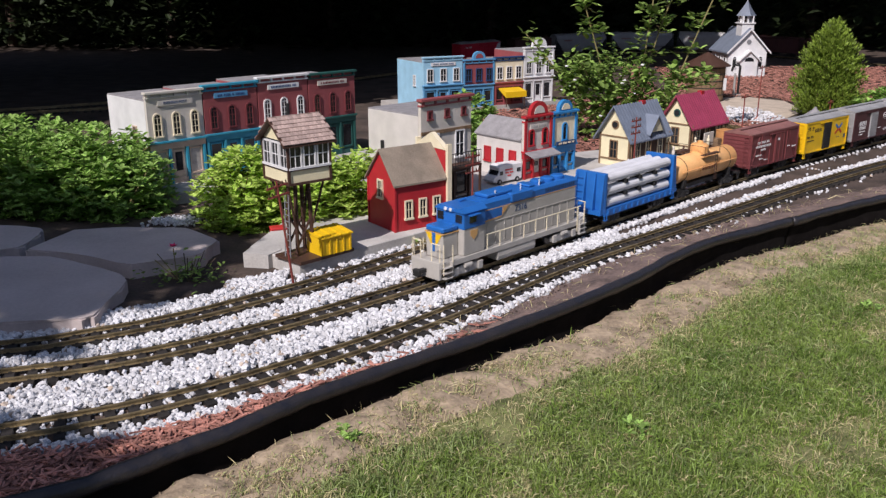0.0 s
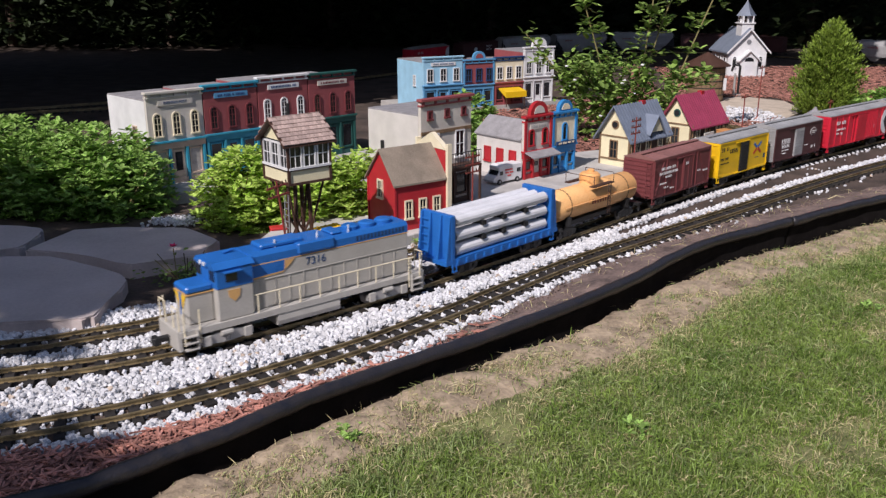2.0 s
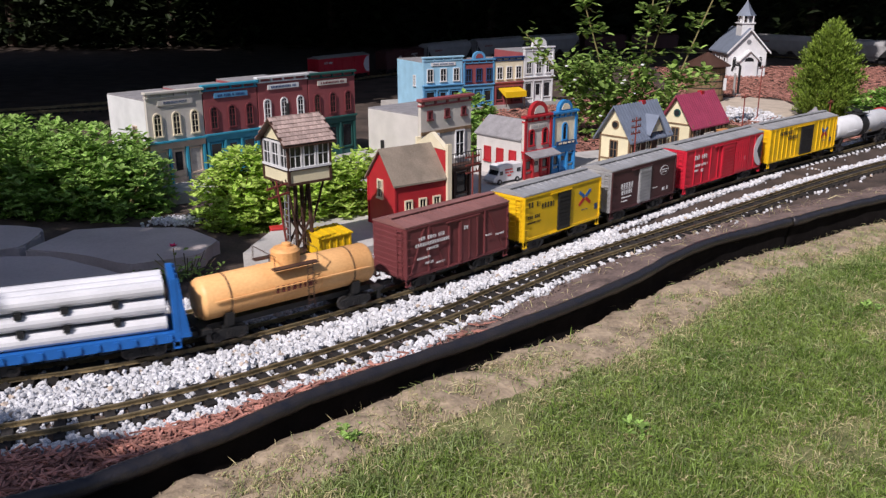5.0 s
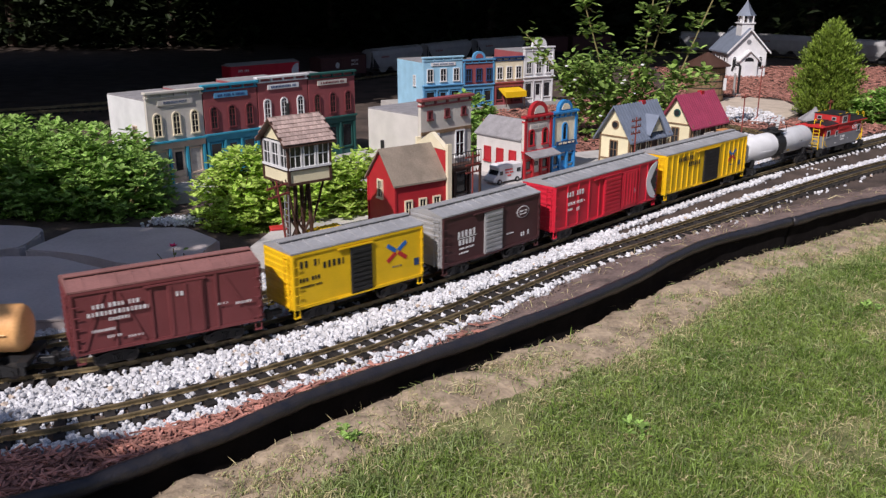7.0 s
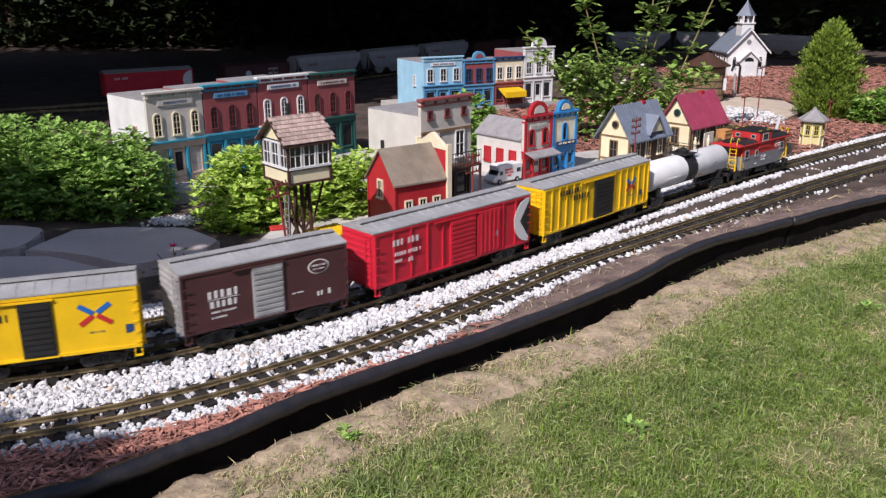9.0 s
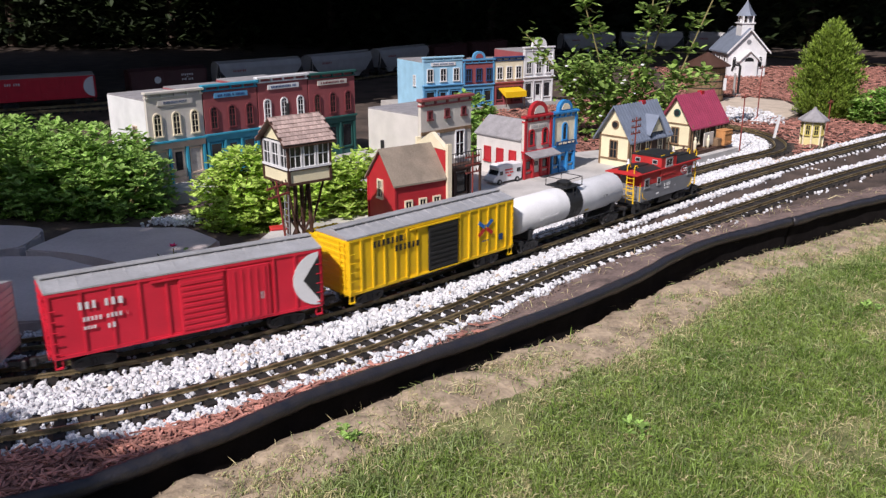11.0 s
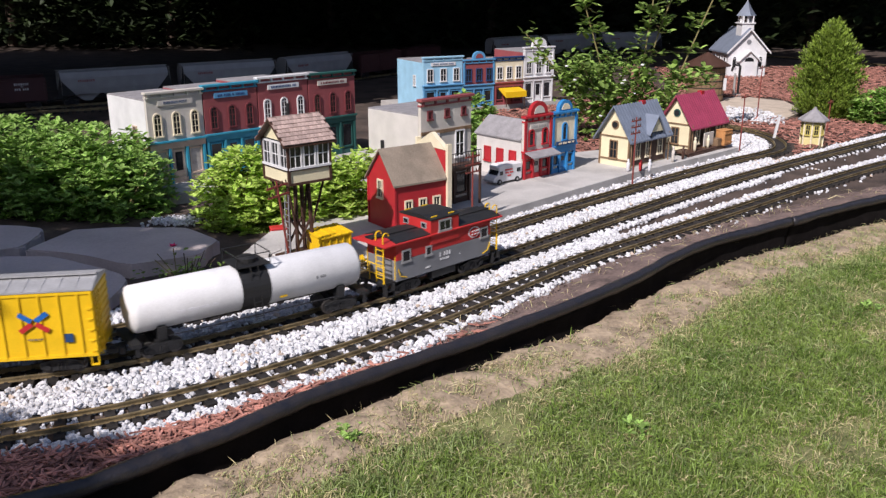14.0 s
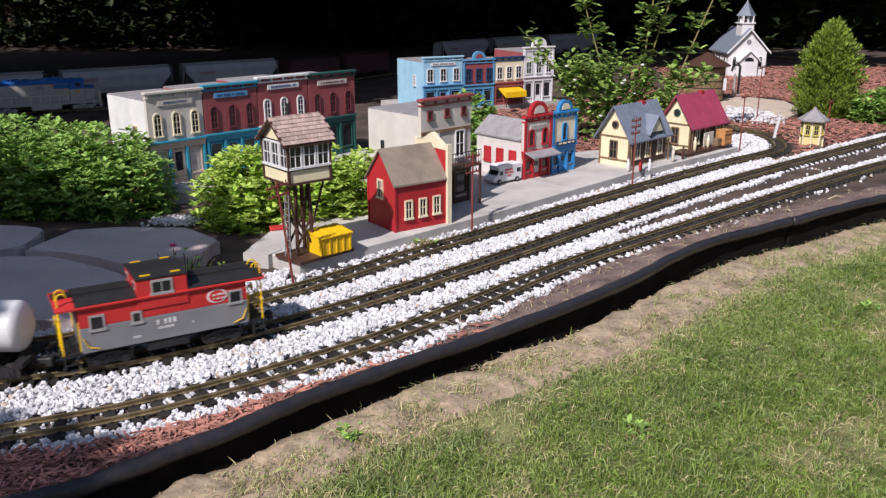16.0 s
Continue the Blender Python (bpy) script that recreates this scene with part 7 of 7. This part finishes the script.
for wx, wy, wn in ((-0.165, 1.275, 40), (0.33, 1.30, 10), (1.04, 1.93, 14), (-0.05, 2.225, 8)):
    bush("weed", pose(wx, wy, float(lawn_z(wx)) if wy < 2.1 else BED_Z), "small broad-leaved green weed", [(0, 0, 0.002, 0.035, 0.03, 0.012 if wy < 2.1 else 0.03)], wn, 0.016, BUSH_LEAF, int(wx * 100) + 200)


def pink_flower():
    rng = random.Random(3)
    t = thing("flowering_plant", pose(-0.62, 1.96, BED_Z), "sparse garden plant with one pink flower", "plant")
    for k in range(14):
        a, r, h = rng.uniform(0, 6.28), rng.uniform(0.02, 0.09), rng.uniform(0.02, 0.07)
        part("stem", rod(B(), (r * 0.3 * math.cos(a), r * 0.3 * math.sin(a), 0), (r * math.cos(a), r * 0.7 * math.sin(a), h), 0.0012, 5), BARK if k % 3 else STEM, t)
    part("flower_stem", rod(B(), (-0.02, -0.01, 0), (-0.02, -0.02, 0.086), 0.0012, 5), STEM, t)
    bm = B()
    for k in range(9):
        a = 2 * math.pi * k / 9
        m = Matrix.Translation((-0.02, -0.02, 0.09)) @ Matrix.Rotation(a, 4, "Z") @ Matrix.Rotation(-0.5 + 0.3 * (k % 2), 4, "Y")
        v0 = [m @ Vector(q) for q in ((0, 0, 0), (0.006, 0.004, 0.001), (0.0125, 0, 0.003), (0.006, -0.004, 0.001))]
        vs = [bm.verts.new(q) for q in v0]
        bm.faces.new(vs)
    part("flower", bm, PINK, t, "bright pink flower")
    v, f = leaf_cloud(170, lambda r: (r.gauss(0, 0.045), r.gauss(0, 0.035), abs(r.gauss(0.01, 0.02))), 0.016, rng)
    tagged(raw("foliage", v, f, ROSE_LEAF, t), kind="stuff")


PINK = paint("bright pink petals", (0.70, 0.03, 0.14))
pink_flower()

# ---- small things ----
sand = part("gravel_path", slab(B(), [(1.50, 4.52), (1.80, 4.47), (1.98, 4.70), (2.02, 5.10), (1.85, 5.30), (1.60, 5.22), (1.55, 4.9)], -0.03, -0.008, "XY"), mat("pale compacted sand", (0.50, 0.42, 0.34), 0.95, 0, 0.25, 14, 0.4, 160), None)
tagged(sand, "pale compacted sand path beside the water tank", "path", kind="structure")
tagged(part("end_stone", slab(B(), town_points([(-0.495, 2.02), (-0.43, 2.005), (-0.405, 2.05), (-0.42, 2.10), (-0.48, 2.11)]), -0.03, 0.0189, "XY"), CONCRETE, None), "pale concrete end block of the platform", "concrete block")
for k, (x, y, h, col) in enumerate([(0.727, 2.965, 0.046, PVC), (0.700, 2.985, 0.040, SCARLET), (0.853, 3.135, 0.060, BEIGE), (0.653, 2.972, 0.045, PVC), (0.905, 3.19, 0.052, BROWN), (0.972, 3.275, 0.055, CREAM), (1.045, 3.35, 0.05, CREAM)]):
    bm = revolve(B(), [(0.0045, 0), (0.0055, h * 0.2), (0.0065, h * 0.55), (0.007, h * 0.70), (0.003, h * 0.78), (0.0042, h * 0.86), (0.0042, h * 0.95), (0.0015, h)], 10)
    o = part("figurine", bm, col, None, m=in_town(x, y, 0.044 if x > 0.95 else 0.03), smooth=True)
    tagged(o, "tiny plain painted figurine standing on the station platform", "figurine", "platform figurines")
dk = thing("wooden_platform", at_front(0.935, 3.225, 44), "dark brown wooden platform before the crimson-roofed station", "platform")
for k in range(9):
    part("plank", box(B(), 0.031 * k, 0.031 * k + 0.030, 0.0, 0.075, 0.008, 0.014, 0.0006), BROWN, dk)
part("fascia", box(B(), 0.0, 0.278, -0.002, 0.003, 0.0, 0.0075), BROWN, dk)
for x, y, s, m, lab in ((1.095, 3.393, 0.013, WOOD, "small brown wooden crate on the platform"), (1.128, 3.420, 0.026, RAWWOOD, "tall orange-brown wooden crate on the platform")):
    c = thing("crate", in_town(x, y, 0.044, 40), lab, "crate", "platform crates")
    part("body", box(B(), -s, s, -s * 0.8, s * 0.8, 0, s * 2.2, 0.001), m, c)
    part("lid", box(B(), -s * 1.05, s * 1.05, -s * 0.85, s * 0.85, s * 2.2, s * 2.35, 0.001), m, c)
    for z in (0.3, 1.7):
        part("batten", box(B(), -s * 1.03, s * 1.03, -s * 0.88, -s * 0.8, s * z, s * (z + 0.25)), m, c)
nb = thing("notice_board", in_town(1.052, 3.372, 0.044, 44), "plain beige board leaning on the station front", "board")
part("panel", box(B(), -0.036, 0.036, -0.002, 0.002, 0.004, 0.058, 0.001), BEIGE, nb)
for x in (-0.030, 0.030):
    part("foot", box(B(), x - 0.003, x + 0.003, -0.006, 0.006, 0, 0.004), WOOD, nb)
ws = thing("water_spout", pose(1.82, 5.34, BED_Z, 0, 0, 20), "black iron water spout beside the wooden tank", "water spout")
part("column", rod(B(), (0, 0, 0), (0, 0, 0.19), 0.007, 8), BLACK, ws)
part("arm", rod(rod(B(), (0, 0, 0.19), (-0.05, 0, 0.20), 0.005, 8), (-0.05, 0, 0.20), (-0.06, 0, 0.16), 0.005, 8, 0.007), BLACK, ws)
part("base", box(B(), -0.016, 0.016, -0.016, 0.016, 0, 0.02, 0.002), GREY, ws)
part("valve_post", rod(B(), (-0.055, -0.03, 0), (-0.055, -0.03, 0.15), 0.008, 8, 0.006), GREY, ws)
aw = thing("yellow_awning", in_town(DX + cd * 0.47, DY + sd * 0.47, 0.03, YD), "yellow model bus shelter roof before the brick shop", "awning")
part("canopy", slab(B(), [(-0.085, 0.048), (-0.012, 0.085), (-0.012, 0.092), (-0.085, 0.078)], -0.02, 0.11, "YZ"), YELLOW, aw)
for x in (-0.012, 0.102):
    part("post", rod(B(), (x, -0.078, 0), (x, -0.078, 0.055), 0.003, 6), BROWN, aw)
wp = thing("white_marker_post", pose(1.50, 3.86, BED_Z, 0, 8, 0), "white wooden marker post beside the curve", "post")
part("post", box(B(), -0.005, 0.005, -0.005, 0.005, 0, 0.11), WHITE, wp)
part("cap", box(B(), -0.007, 0.007, -0.007, 0.007, 0.11, 0.115), WHITE, wp)

motions()
